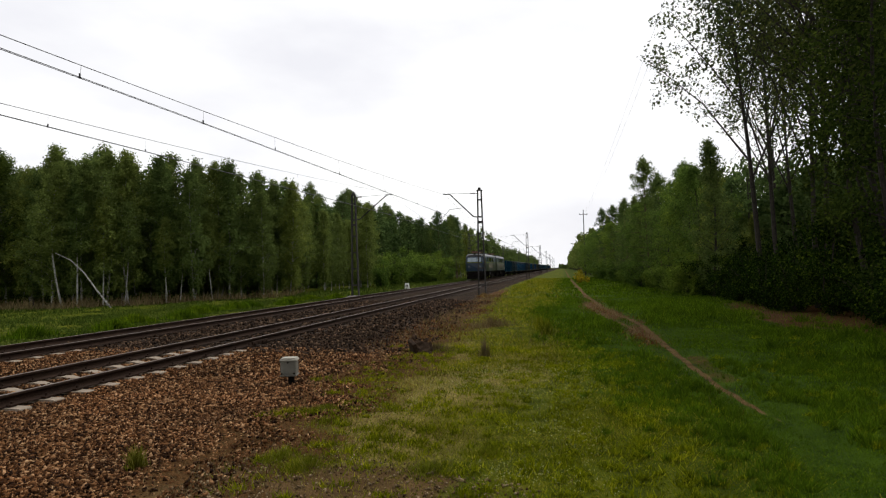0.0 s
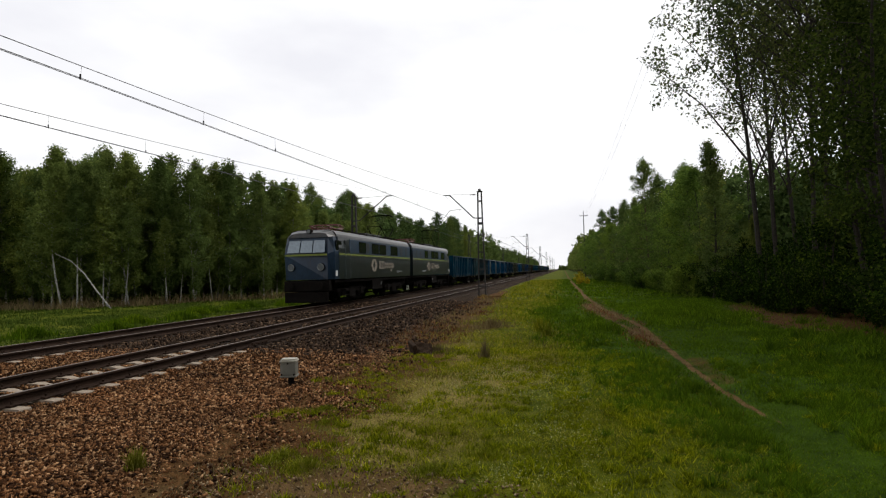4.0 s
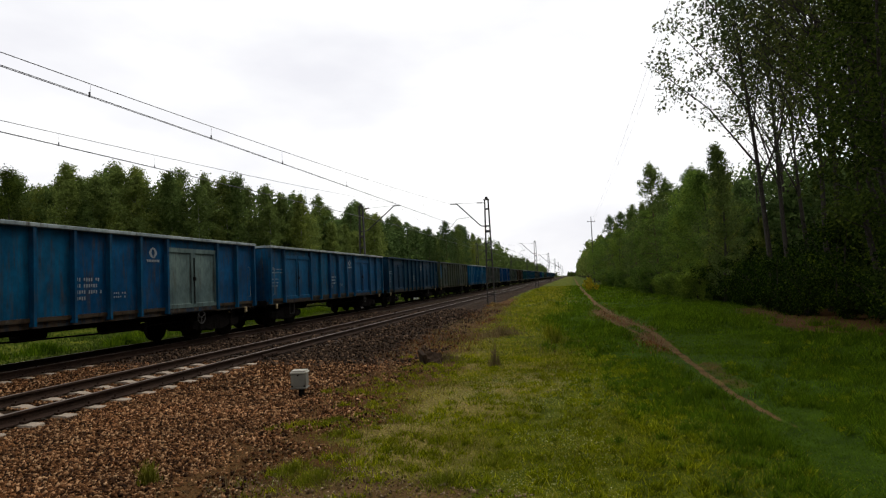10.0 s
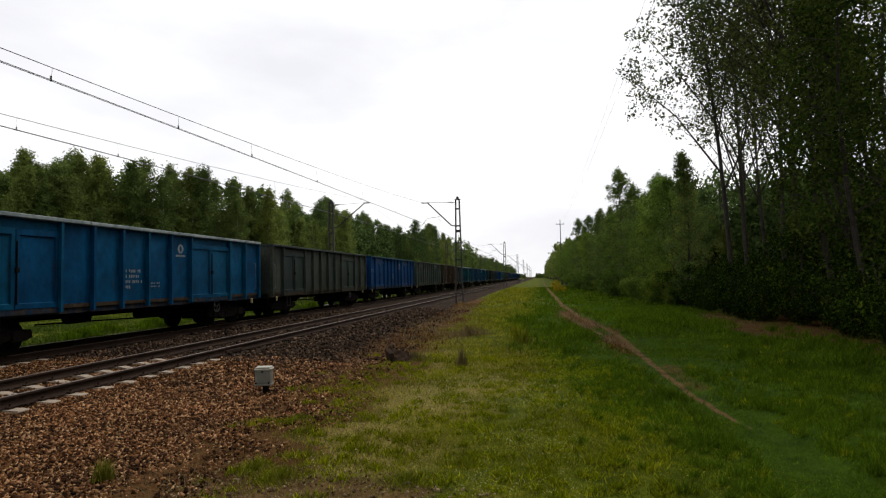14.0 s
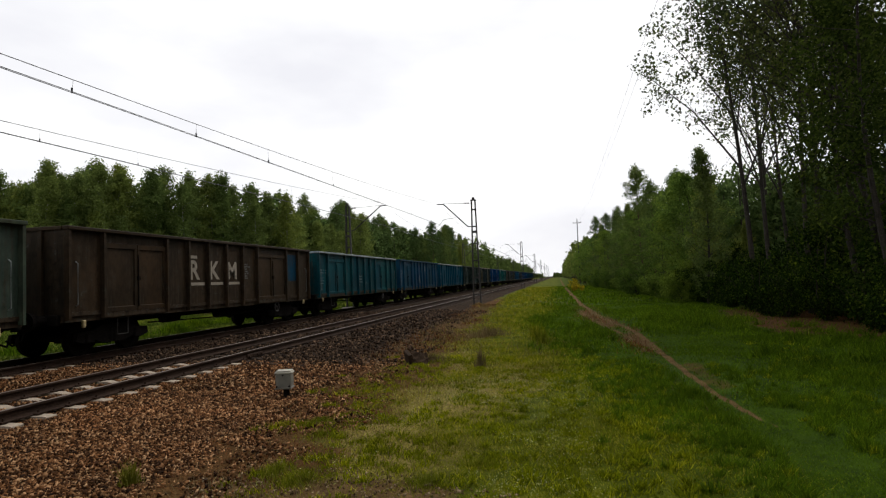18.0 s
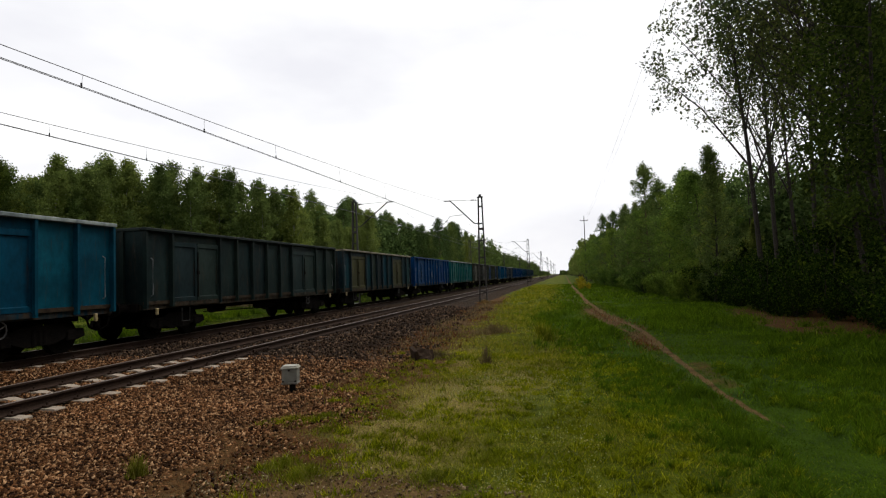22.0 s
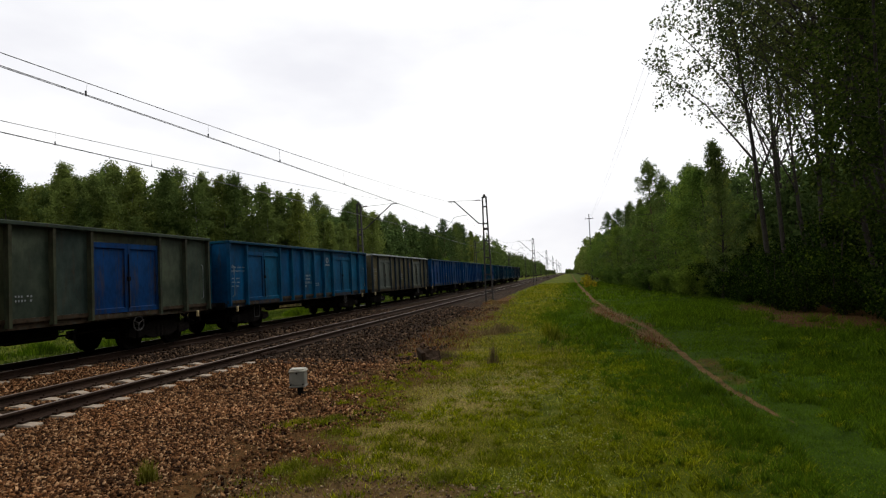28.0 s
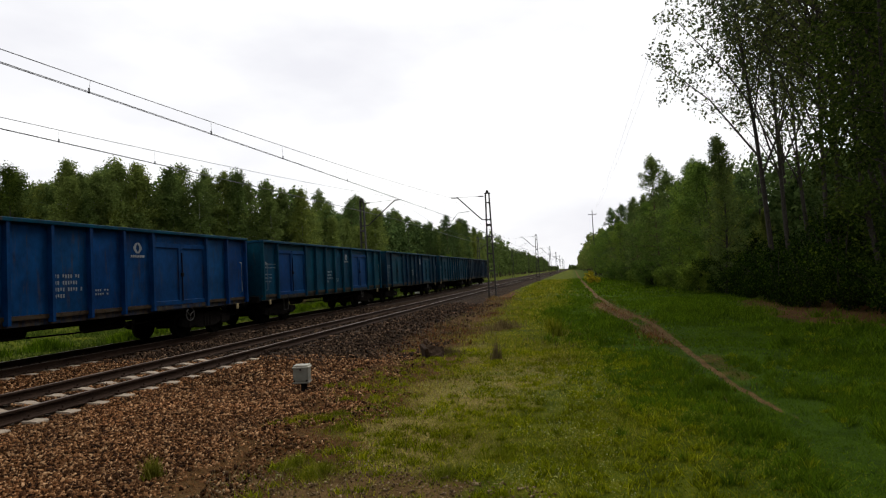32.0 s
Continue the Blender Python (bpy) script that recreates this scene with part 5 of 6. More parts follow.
    part("buffer_beam", box(bmesh.new(), -1.3, 1.3, -HALF - 0.05, -HALF + 0.3, 0.75, 1.32, 0.03), M_IRON, l)
    part("snow_plough", box(bmesh.new(), -1.25, 1.25, -HALF - 0.1, -HALF + 0.05, 0.15, 0.7, 0.03), M_IRON, l)
    part("white_plate", box(bmesh.new(), 1.42 if front else -1.46, 1.46 if front else -1.42, -HALF + 0.52, -HALF + 0.82, 1.55, 1.85), M_WHITE, l, "small white notice plate")
    # roof gear
    for y in ((0.1, 1.9) if front else (-0.1, -1.85)):
        g = part("roof_grille", box(bmesh.new(), -0.75, 0.75, -0.9, 0.9, 4.1, 4.32, 0.02), M_MAST, l, "grey louvred roof housing", pose(0, y, 0))
        for k in range(5):
            for s in (-1, 1):
                part("louvre", box(bmesh.new(), s * 0.76 - 0.02, s * 0.76 + 0.02, -0.85, 0.85, 4.13 + 0.035 * k, 4.145 + 0.035 * k), M_LETTER, g)
    bm = bmesh.new()
    for s in (-0.9, 0.9):
        strip_wire(bm, [(s, -6.5, 4.2), (s, 6.8, 4.2)], 0.025, 6)
        for k in range(10):
            tube(bm, (s, -6.3 + 1.4 * k, 4.06), (s, -6.3 + 1.4 * k, 4.2), 0.035, n=6)
    part("roof_busbar", bm, M_IRON, l)
    pantograph(l, -5.1, not front)
    pantograph(l, 5.1, front)
    part("rear_bellows", box(bmesh.new(), -0.6, 0.6, HALF, HALF + 0.38, 1.2, 3.4, 0.03), M_IRON, l)
    part("underframe", box(bmesh.new(), -1.0, 1.0, -HALF + 0.3, HALF, 0.7, 1.32), M_IRON, l)
    for y in (-4.3, 4.3):
        b = part("bogie", box(bmesh.new(), -1.0, 1.0, -0.3, 0.3, 0.5, 1.0, 0.03), M_IRON, l, "", pose(0, y, 0))
        for s in (-1, 1):
            bm = box(bmesh.new(), s * 1.1 - 0.1, s * 1.1 + 0.1, -2.3, 2.3, 0.62, 0.85, 0.03)
            box(bm, s * 1.1 - 0.12, s * 1.1 + 0.12, -0.5, 0.5, 0.3, 0.9, 0.03)
            part("side_frame", bm, M_IRON, b)
            for q in (-1.5, 1.5):
                bm = box(bmesh.new(), s * 1.12 - 0.14, s * 1.12 + 0.14, q - 0.22, q + 0.22, 0.42, 0.85, 0.04)
                for d in (-0.42, 0.42):
                    tube(bm, (s * 1.12, q + d, 0.4), (s * 1.12, q + d, 0.8), 0.1, n=8)
                part("axle_box", bm, M_IRON, b)
            part("brake_rigging", box(bmesh.new(), s * 1.0 - 0.05, s * 1.0 + 0.05, -2.2, 2.2, 0.2, 0.3), M_IRON, b)
    return l


def ring_shape(x, way, y0, y1, z0, z1, t, n):
    """A flat rounded ring on a side wall between y0 and y1 (as read along way), z0 and z1, of stroke t and n corners."""
    bm = bmesh.new()
    cy, cz, ry, rz = (y0 + y1) / 2, (z0 + z1) / 2, (y1 - y0) / 2, (z1 - z0) / 2
    f = 1.42 if n == 4 else 1.05
    loops = []
    for dx in (0.0, way * 0.006):
        for q in (0.0, t):
            loops.append([bm.verts.new((x + dx, way * (cy + max(-1, min(1, f * math.cos(a))) * (ry - q)), cz + max(-1, min(1, f * math.sin(a))) * (rz - q))) for a in [2 * math.pi * (k + 0.5) / n for k in range(n)]])
    o0, i0, o1, i1 = loops
    for a, b in ((o0, o1), (o1, i1), (i1, i0)):
        for k in range(n):
            bm.faces.new((a[k], a[(k + 1) % n], b[(k + 1) % n], b[k]))
    bmesh.ops.recalc_face_normals(bm, faces=bm.faces)
    return bm


def frame_bm(x, y0, y1, z0, z1, t):
    bm = bmesh.new()
    box(bm, x - 0.012, x + 0.012, y0 - t, y1 + t, z0 - t, z0)
    box(bm, x - 0.012, x + 0.012, y0 - t, y1 + t, z1, z1 + t)
    box(bm, x - 0.012, x + 0.012, y0 - t, y0, z0, z1)
    box(bm, x - 0.012, x + 0.012, y1, y1 + t, z0, z1)
    return bm


loco_front = loco_half(True)
loco_rear = loco_half(False)

# wheelsets roll under every bogie
R_WAGON, R_LOCO = 0.46, 0.625
wagon_wheels = {-0.9: [], 0.9: []}
loco_wheels = {-1.5: [], 1.5: []}
sets = {}
for group, things, r in ((wagon_wheels, wagons, R_WAGON), (loco_wheels, [loco_front, loco_rear], R_LOCO)):
    for thing in things:
        for b in thing.children:
            if b.name.split(".")[0] == "bogie":
                for q in group:
                    if r not in sets:
                        ob = sets[r] = wheelset(b, r, pose(0, q, r))
                    else:
                        ob = again(sets[r], pose(0, q, r), b)
                    group[q].append((ob, thing))

# ---------------------------------------------------------------- trees and shrubs
RNG = np.random.default_rng(7)


def leaves(centres, spread, per, size, rng, flat=0.0):
    """Small leaf quads scattered round clump centres: (n*per*4, 3) corners."""
    n = len(centres) * per
    c = np.repeat(centres, per, axis=0) + rng.normal(0, 1, (n, 3)) * np.repeat(np.atleast_2d(spread), per, axis=0) if np.ndim(spread) > 1 else np.repeat(centres, per, axis=0) + rng.normal(0, 1, (n, 3)) * spread
    u = rng.normal(0, 1, (n, 3))
    u[:, 2] *= 1 - flat
    u /= np.linalg.norm(u, axis=1)[:, None]
    v = np.cross(u, rng.normal(0, 1, (n, 3)))
    v /= np.linalg.norm(v, axis=1)[:, None]
    s = (size * rng.uniform(0.6, 1.4, n))[:, None]
    u, v = u * s, v * s * 0.6
    corners = np.stack([c - u, c - u * 0.1 + v, c + u * 1.1, c - u * 0.1 - v], 1)
    return corners.reshape(-1, 3)


def leaf_mesh(name, corners, mat, sides=3):
    f = np.arange(len(corners)).reshape(-1, sides)
    return raw_mesh(name, corners, f, mat)


def tree(kind, h, rng, leaf_n, leaf_size, lean=0.0, name="tree", low=0.25, wide=1.0):
    """One tree: a tapered bent trunk with limbs, and a crown of single leaves in clumps along the twigs."""
    bark = {"birch": M_BIRCH, "pine": M_PINE}.get(kind, M_BARK)
    leaf = {"birch": M_LEAF_BIRCH, "slim": M_LEAF_BIRCH, "pine": M_LEAF_PINE, "young": M_LEAF_BRIGHT, "alder": M_LEAF_ALDER}.get(kind, M_LEAF_SHRUB_SHADE)
    t = empty(name)
    bm = bmesh.new()
    r = h * {"birch": 0.007}.get(kind, 0.0095)
    bend = rng.normal(0, 0.02 * h, (2,))
    spine = lambda u: Vector((lean * h * (0.75 * u + 0.25 * u * u) + bend[0] * math.sin(3 * u), bend[1] * math.sin(2.5 * u), h * u))
    limb(bm, [tuple(spine(u)) for u in np.linspace(-0.02, 1, 9)], r, r * 0.15, 7)
    ends = []
    n_limb = {"birch": 40, "slim": 46, "pine": 42, "young": 24}.get(kind, 18)
    for i in range(n_limb):
        u = low + (0.97 - low) * (i + rng.uniform(0, 1)) / n_limb
        a = i * 2.4 + rng.uniform(-0.5, 0.5)
        if kind == "pine":
            ln = h * 0.17 * wide * (1.12 - u) ** 0.7 * rng.uniform(0.7, 1.2)
            rise = 0.15
        elif kind == "birch":
            ln = h * 0.16 * wide * min(1.0, (u - low + 0.12) / 0.3) * (1.0 - u) ** 0.5 * rng.uniform(0.35, 1.35)
            rise = 0.9
        elif kind == "slim":
            ln = h * 0.17 * wide * min(1.0, (u - low + 0.12) / 0.25) * (1.0 - u) ** 0.9 * rng.uniform(0.5, 1.4)
            rise = 0.7
        else:
            ln = h * 0.3 * wide * math.sin(math.pi * (0.15 + 0.8 * (u - low) / (1 - low))) * rng.uniform(0.6, 1.25)
            rise = 0.5
        p0 = spine(u)
        d = Vector((math.cos(a), math.sin(a), rise)).normalized()
        droop = -0.25 if kind == "birch" else (-0.05 if kind == "pine" else 0.1)
        p1 = p0 + d * ln * 0.55
        p2 = p0 + d * ln + Vector((0, 0, droop * ln))
        limb(bm, [tuple(p0), tuple(p1), tuple(p2)], r * 0.4 * (1.1 - u), r * 0.06, 3)
        for k in range(5):
            v = 0.35 + 0.65 * (k + rng.uniform(0, 1)) / 5
            q = p0.lerp(p1, v / 0.55) if v < 0.55 else p1.lerp(p2, (v - 0.55) / 0.45)
            sd = 0.16 * ln + 0.1
            ends.append(np.array(q) + rng.normal(0, sd, 3) * (1, 1, 0.7))
            if kind == "birch":
                ends.append(np.array(q) + rng.normal(0, sd, 3) - (0, 0, abs(rng.normal(0, 0.35))))
    ends += [np.array(spine(0.87 + 0.013 * k)) + rng.normal(0, 0.004 * h, 3) * (13 - k) * 0.4 for k in range(11) for q in range(2)]
    part("trunk", bm, bark, t)
    ends = np.array(ends)
    per = max(1, int(leaf_n / len(ends)))
    sp = h * {"pine": 0.014, "birch": 0.015, "slim": 0.014}.get(kind, 0.024)
    co = leaves(ends, sp, per, leaf_size, rng)
    ob = new("crown", leaf_mesh("crown", co, leaf, 4))
    ob.parent = t
    return t


def forked(h, rng, leaf_n, leaf_size, lean, reach, name):
    """A tall open tree: the trunk divides into rising limbs, each with twigs that carry the leaves in loose sprays."""
    t = empty(name)
    bm = bmesh.new()
    r = h * 0.0085
    bend = rng.normal(0, 0.015 * h, (2,))
    spine = lambda u: Vector((lean * h * u + bend[0] * math.sin(3 * u), bend[1] * math.sin(2.6 * u), h * u))
    limb(bm, [tuple(spine(u)) for u in np.linspace(-0.02, 0.95, 9)], r, r * 0.18, 7)
    ends = []
    for i in range(13):
        u = 0.36 + 0.045 * i + rng.uniform(-0.015, 0.015)
        a = i * 2.4 + rng.uniform(-0.4, 0.4)
        ln = h * (1.02 - u) * rng.uniform(0.6, 0.85) + 0.06 * h
        out = Vector((math.cos(a), math.sin(a), 0)) * reach * (1.3 - 0.5 * u)
        p0 = spine(u)
        p1 = p0 + (out * 1.1 + Vector((lean, 0, 0.75))) * ln * 0.45
        p2 = p0 + (out * 1.15 + Vector((lean, 0, 0.72))) * ln * 0.95 + Vector(rng.normal(0, 0.03 * ln, 3))
        limb(bm, [tuple(p0), tuple(p1), tuple(p2)], r * 0.5 * (1.15 - u), r * 0.1, 5)
        for k in range(9):
            v = 0.28 + 0.72 * (k + rng.uniform(0, 1)) / 9
            q = p0.lerp(p1, v / 0.5) if v < 0.5 else p1.lerp(p2, (v - 0.5) / 0.5)
            d = Vector(rng.normal(0, 1, 3)) + out.normalized() * 0.7 + Vector((0, 0, 0.5))
            d = d.normalized() * (0.05 * h + 0.12 * ln) * rng.uniform(0.5, 1.2)
            limb(bm, [tuple(q), tuple(q + d * 0.5 + Vector((0, 0, 0.05))), tuple(q + d)], r * 0.1, r * 0.03, 3)
            for w in (0.3, 0.6, 0.85, 1.05):
                ends.append(np.array(q + d * w) + rng.normal(0, 0.12, 3))
        ends += [np.array(p2) + rng.normal(0, 0.15, 3) + (0, 0, 0.15 * k) for k in range(4)]
    part("trunk", bm, M_BARK, t)
    co = leaves(np.array(ends), 0.24, max(1, int(leaf_n / len(ends))), leaf_size, rng)
    ob = new("crown", leaf_mesh("crown", co, M_LEAF_ASPEN, 4))
    ob.parent = t
    return t


def shrub(h, rng, leaf_n, leaf_size, mat, name="shrub"):
    """A shrub of many stems from the ground, leafy to the foot."""
    t = empty(name)
    bm = bmesh.new()
    ends = []
    for i in range(13):
        a, tilt = i * 2.4 + rng.uniform(-0.4, 0.4), rng.uniform(0.1, 0.75)
        ln = h * rng.uniform(0.6, 1.05)
        d = Vector((math.cos(a) * tilt, math.sin(a) * tilt, 1)).normalized() * ln
        p1 = d * 0.5 + Vector(rng.normal(0, 0.05 * h, 3))
        limb(bm, [(0, 0, -0.05), tuple(p1), tuple(d)], 0.012 * h, 0.003 * h, 4)
        for k in range(4):
            v = rng.uniform(0.12, 1.0)
            q = p1 * (v / 0.5) if v < 0.5 else p1.lerp(d, (v - 0.5) / 0.5)
            ends.append(np.array(q) + rng.normal(0, 0.1 * h, 3) * (1, 1, 0.6))
    part("stem", bm, M_BARK, t)
    ends = np.array(ends)
    ends[:, 2] = np.abs(ends[:, 2]) + 0.05
    co = leaves(ends, 0.055 * h, max(1, int(leaf_n / len(ends))), leaf_size, rng)
    co[:, 2] = np.maximum(co[:, 2], -0.05)
    ob = new("foliage", leaf_mesh("foliage", co, mat, 4))
    ob.parent = t
    return t


def place(kinds, x, y, s, label, category, group, turn=None, used=set()):
    """Puts one of the ready kinds at a spot: the first use is the thing itself, later ones are copies."""
    unused = [k for k in kinds if k.name not in used]
    ob = unused[0] if unused else kinds[int(RNG.integers(len(kinds)))]
    m = pose(x, y, float(ground_z(x, y)) - 0.03, RNG.normal(0, 1.2), RNG.normal(0, 1.2), RNG.uniform(0, 360) if turn is None else turn) @ Matrix.Scale(s, 4)
    if ob.name in used:
        o = copy_thing(ob, m)
    else:
        used.add(ob.name)
        ob.matrix_basis = m
        o = ob
    return tagged(o, label, category, group)


birches = [tree("birch", 11.2, RNG, 12500, 0.078, 0.0, "birch_tree", 0.1, 1.1 + 0.1 * k) for k in range(5)]
slims = [tree("slim", 11.8, RNG, 11000, 0.075, 0.0, "birch_tree", 0.06, 1.2 + 0.15 * k) for k in range(3)]
pines = [tree("pine", 12.5, RNG, 8000, 0.075, 0.0, "pine_tree", 0.35, 1.05) for k in range(3)]
spruces = [tree("pine", 12.4, RNG, 11000, 0.075, 0.0, "conifer_tree", 0.06, 1.15) for k in range(2)]
aspens = [forked(17.5, RNG, 3700, 0.075, 0.03 * (k - 1), 0.3, "aspen_tree") for k in range(3)]
dense = [tree("alder", 16.5, RNG, 11000, 0.085, 0.0, "alder_tree", 0.06, 0.62) for k in range(2)]
bushes = [shrub(3.6, RNG, 9000, 0.06, M_LEAF_SHRUB_SHADE) for k in range(3)]
young = [tree("young", 9.5, RNG, 11000, 0.075, 0.0, "young_tree", 0.08, 0.9) for k in range(2)]
brights = [shrub(4.2, RNG, 8000, 0.085, M_LEAF_BRIGHT) for k in range(2)]

# left wood, beyond the far track
G_L, G_R = "trees of the wood beyond the tracks", "trees of the wood along the footpath"
def left_front(x):
    """How near the left wood comes, by the distance from the tracks."""
    return float(np.interp(x, [-70, -42, -34, -29, -25], [37, 37.5, 36.5, 42, 50]))


for row in range(3):
    x = -62.0 + row
    while x < -25 - 0.5 * row:
        y = left_front(x) + 3.0 * row + RNG.normal(0, 0.6)
        s = RNG.uniform(0.88, 1.05) * float(np.interp(x, [-45, -30, -25], [1.07, 1.07, 0.96]))
        if RNG.uniform() < (0.16 if row < 2 else 0.4):
            place(pines, x, y, s * (0.9 if row < 2 else 0.95), "dark green slender pine tree in the wood", "tree", G_L)
        else:
            place(birches, x, y, s, "slender pale trunked birch tree with green leaves", "tree", G_L)
        x += 1.3 * RNG.uniform(0.6, 1.4)
bare = [tree("birch", 10.6, RNG, 7000, 0.078, 0.02 * k - 0.02, "birch_tree", 0.42, 1.2) for k in range(3)]
for k in range(7):
    x = -35.5 + 1.25 * k + RNG.uniform(-0.5, 0.5)
    place(bare, x, left_front(x) - 1.3 + RNG.uniform(-0.5, 0.5), RNG.uniform(0.75, 1.0), "birch tree with bare white trunk at the wood's edge", "tree", G_L)
for x, y, s in ((-45.5, 37.0, 0.78), (-42.5, 36.2, 0.76), (-40.0, 37.2, 0.7), (-48.5, 36.5, 0.8), (-38.0, 39.0, 0.68)):
    place(dense, x, y, s * 0.95, "broad brownish green oak like tree in the wood", "tree", G_L)
for k in range(12):
    place(birches, -25.5 - abs(RNG.normal(0, 1.5)), 51 + 1.6 * k, RNG.uniform(0.75, 0.9), "slender pale trunked birch tree with green leaves", "tree", G_L)
for row, (x0, step) in enumerate(((-26.0, 3.6), (-30.0, 4.0), (-35.0, 4.5))):
    y = 68.0 + row * 2
    while y < 170:
        clear = 78 < y < 118
        x = x0 + RNG.normal(0, 0.8) - (9 if clear else 0)
        s = RNG.uniform(0.85, 1.1) * (1.2 if clear or y > 118 else 0.95)
        if clear or RNG.uniform() < 0.3:
            place(pines, x, y, s, "dark green slender pine tree in the wood", "tree", G_L)
        else:
            place(birches, x, y, s, "slender pale trunked birch tree with green leaves", "tree", G_L)
        y += step * RNG.uniform(0.7, 1.3)
for k in range(16):
    y = 72 + 3.2 * k + RNG.uniform(-1, 1)
    place(brights, -25.0 + RNG.normal(0, 1.8), y, RNG.uniform(0.8, 1.6), "light green leafy bush at the edge of the wood", "bush", "bushes beyond the tracks")
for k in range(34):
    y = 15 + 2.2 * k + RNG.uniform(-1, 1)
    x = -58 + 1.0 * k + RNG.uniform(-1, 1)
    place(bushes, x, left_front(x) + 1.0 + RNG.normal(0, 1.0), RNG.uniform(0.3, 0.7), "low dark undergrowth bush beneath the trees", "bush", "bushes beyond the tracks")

# right wood, along the footpath
def right_edge(y):
    return float(np.interp(y, [10, 40, 70, 120, 200, 400], [8.0, 8.4, 7.6, 6.2, 5.0, 4.4]))


# shrubs whose leaf colour holds the shade of the wood edge
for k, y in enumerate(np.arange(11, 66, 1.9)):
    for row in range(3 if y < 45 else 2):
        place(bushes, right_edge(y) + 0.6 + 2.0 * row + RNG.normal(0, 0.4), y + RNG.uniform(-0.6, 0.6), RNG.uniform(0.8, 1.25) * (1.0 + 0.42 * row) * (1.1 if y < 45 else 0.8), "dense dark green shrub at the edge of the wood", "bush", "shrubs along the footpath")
spreading = forked(17.0, RNG, 8200, 0.085, -0.07, 0.33, "aspen_tree")
place([spreading], 9.4, 30.5, 1.0, "spreading aspen with forked trunk and open crown", "tree", G_R, 0)
leaners = [forked(17.0, RNG, 3500, 0.075, -0.2 - 0.04 * k, 0.3, "aspen_tree") for k in range(3)]
for x, y, s in ((12.0, 24.0, 0.95), (13.0, 25.0, 1.0), (13.6, 27.0, 1.0), (14.2, 24.0, 1.0)):
    place(leaners, x, y, s, "tall thin aspen tree leaning out over the path", "tree", G_R, RNG.uniform(-8, 8))
for x, y, s in ((10.6, 32.0, 0.92), (12.6, 34.5, 0.9), (11.6, 29.0, 0.95), (13.4, 40.0, 1.05), (17.5, 43.0, 1.1), (10.2, 26.5, 0.9)):
    place(aspens, x, y, s, "tall thin aspen tree with dark open crown", "tree", G_R)
for x, y, s in ((9.7, 19.0, 1.0), (11.4, 19.6, 1.05), (10.2, 22.0, 1.0), (12.6, 26.0, 1.0), (14.2, 29.5, 1.05), (10.9, 16.8, 0.95), (16.6, 36.0, 1.05), (13.0, 22.0, 1.0)):
    place(dense, x, y, s, "dense dark green alder tree leafy to the ground", "tree", G_R)
for row in range(3):
    y = 37.0 + 1.5 * row
    while y < 165:
        x = right_edge(y) + 1.0 + 3.0 * row + RNG.normal(0, 0.5)
        s = RNG.uniform(0.85, 1.06) * float(np.interp(y, [36, 50, 80, 165], [0.93, 0.93, 1.0, 1.02])) * (1 + 0.04 * row)
        if x / y > 0.265 and y < 70:
            s *= 0.7 if x / y < 0.32 else 0.55
        elif x / y > 0.225 and y < 70:
            s *= 0.84
        if row == 0 and RNG.uniform() < 0.45:
            place(young, x - 0.4, y, s, "light green young leafy tree at the edge of the wood", "tree", G_R)
        elif RNG.uniform() < 0.35:
            place(spruces if row < 2 else pines, x, y, s, "dark green conifer at the edge of the wood", "tree", G_R)
        else:
            place(slims, x, y, s, "slender birch tree with grey green leaves", "tree", G_R)
        y += RNG.uniform(2.0, 3.6) * float(np.interp(y, [40, 165], [1.0, 1.6]))

weeds = [shrub(4.2, RNG, 2200, 0.2, M_LEAF_BRIGHT, "weed_clump") for k in range(2)]
for y in np.arange(40, 110, 3.2):
    place(brights, right_edge(y) - 0.3 + RNG.normal(0, 0.5), y, RNG.uniform(0.5, 0.85), "light green leafy bush at the edge of the wood", "bush", "shrubs along the footpath")
for k in range(30):
    place(weeds, -17.3 - abs(RNG.normal(0, 1.2)), 12 + 1.4 * k + RNG.uniform(-1, 1), RNG.uniform(0.08, 0.2), "low leafy green weeds beyond the far track", "weeds", "weeds beyond the far track")

# far woods on both sides, and behind the camera, as masses of trees
def far_wood(name, spots, label, rng, n=260, size=0.42, foot=0.12):
    co = []
    bm = bmesh.new()
    for x, y, h in spots:
        c = []
        for i in range(26):
            u = rng.uniform(foot, 1.0)
            a = rng.uniform(0, 6.28)
            w = h * 0.17 * (1.08 - u) ** 0.55 * rng.uniform(0.2, 1.1)
            c.append((x + w * math.cos(a), y + w * math.sin(a), h * u))
        co.append(leaves(np.array(c), h * 0.032, n // 26, size, rng))
        limb(bm, [(x, y, -0.3), (x, y, h * 0.5), (x, y, h * 0.95)], 0.11, 0.02, 4)
    me = leaf_mesh(name, np.concatenate(co), M_LEAF_PINE if "dark" in label else M_LEAF_BIRCH, 4)
    ob = tagged(new(name, me), label, "wood", kind="stuff")
    tagged(part("trunks", bm, M_BARK, ob), kind="stuff")
    return ob


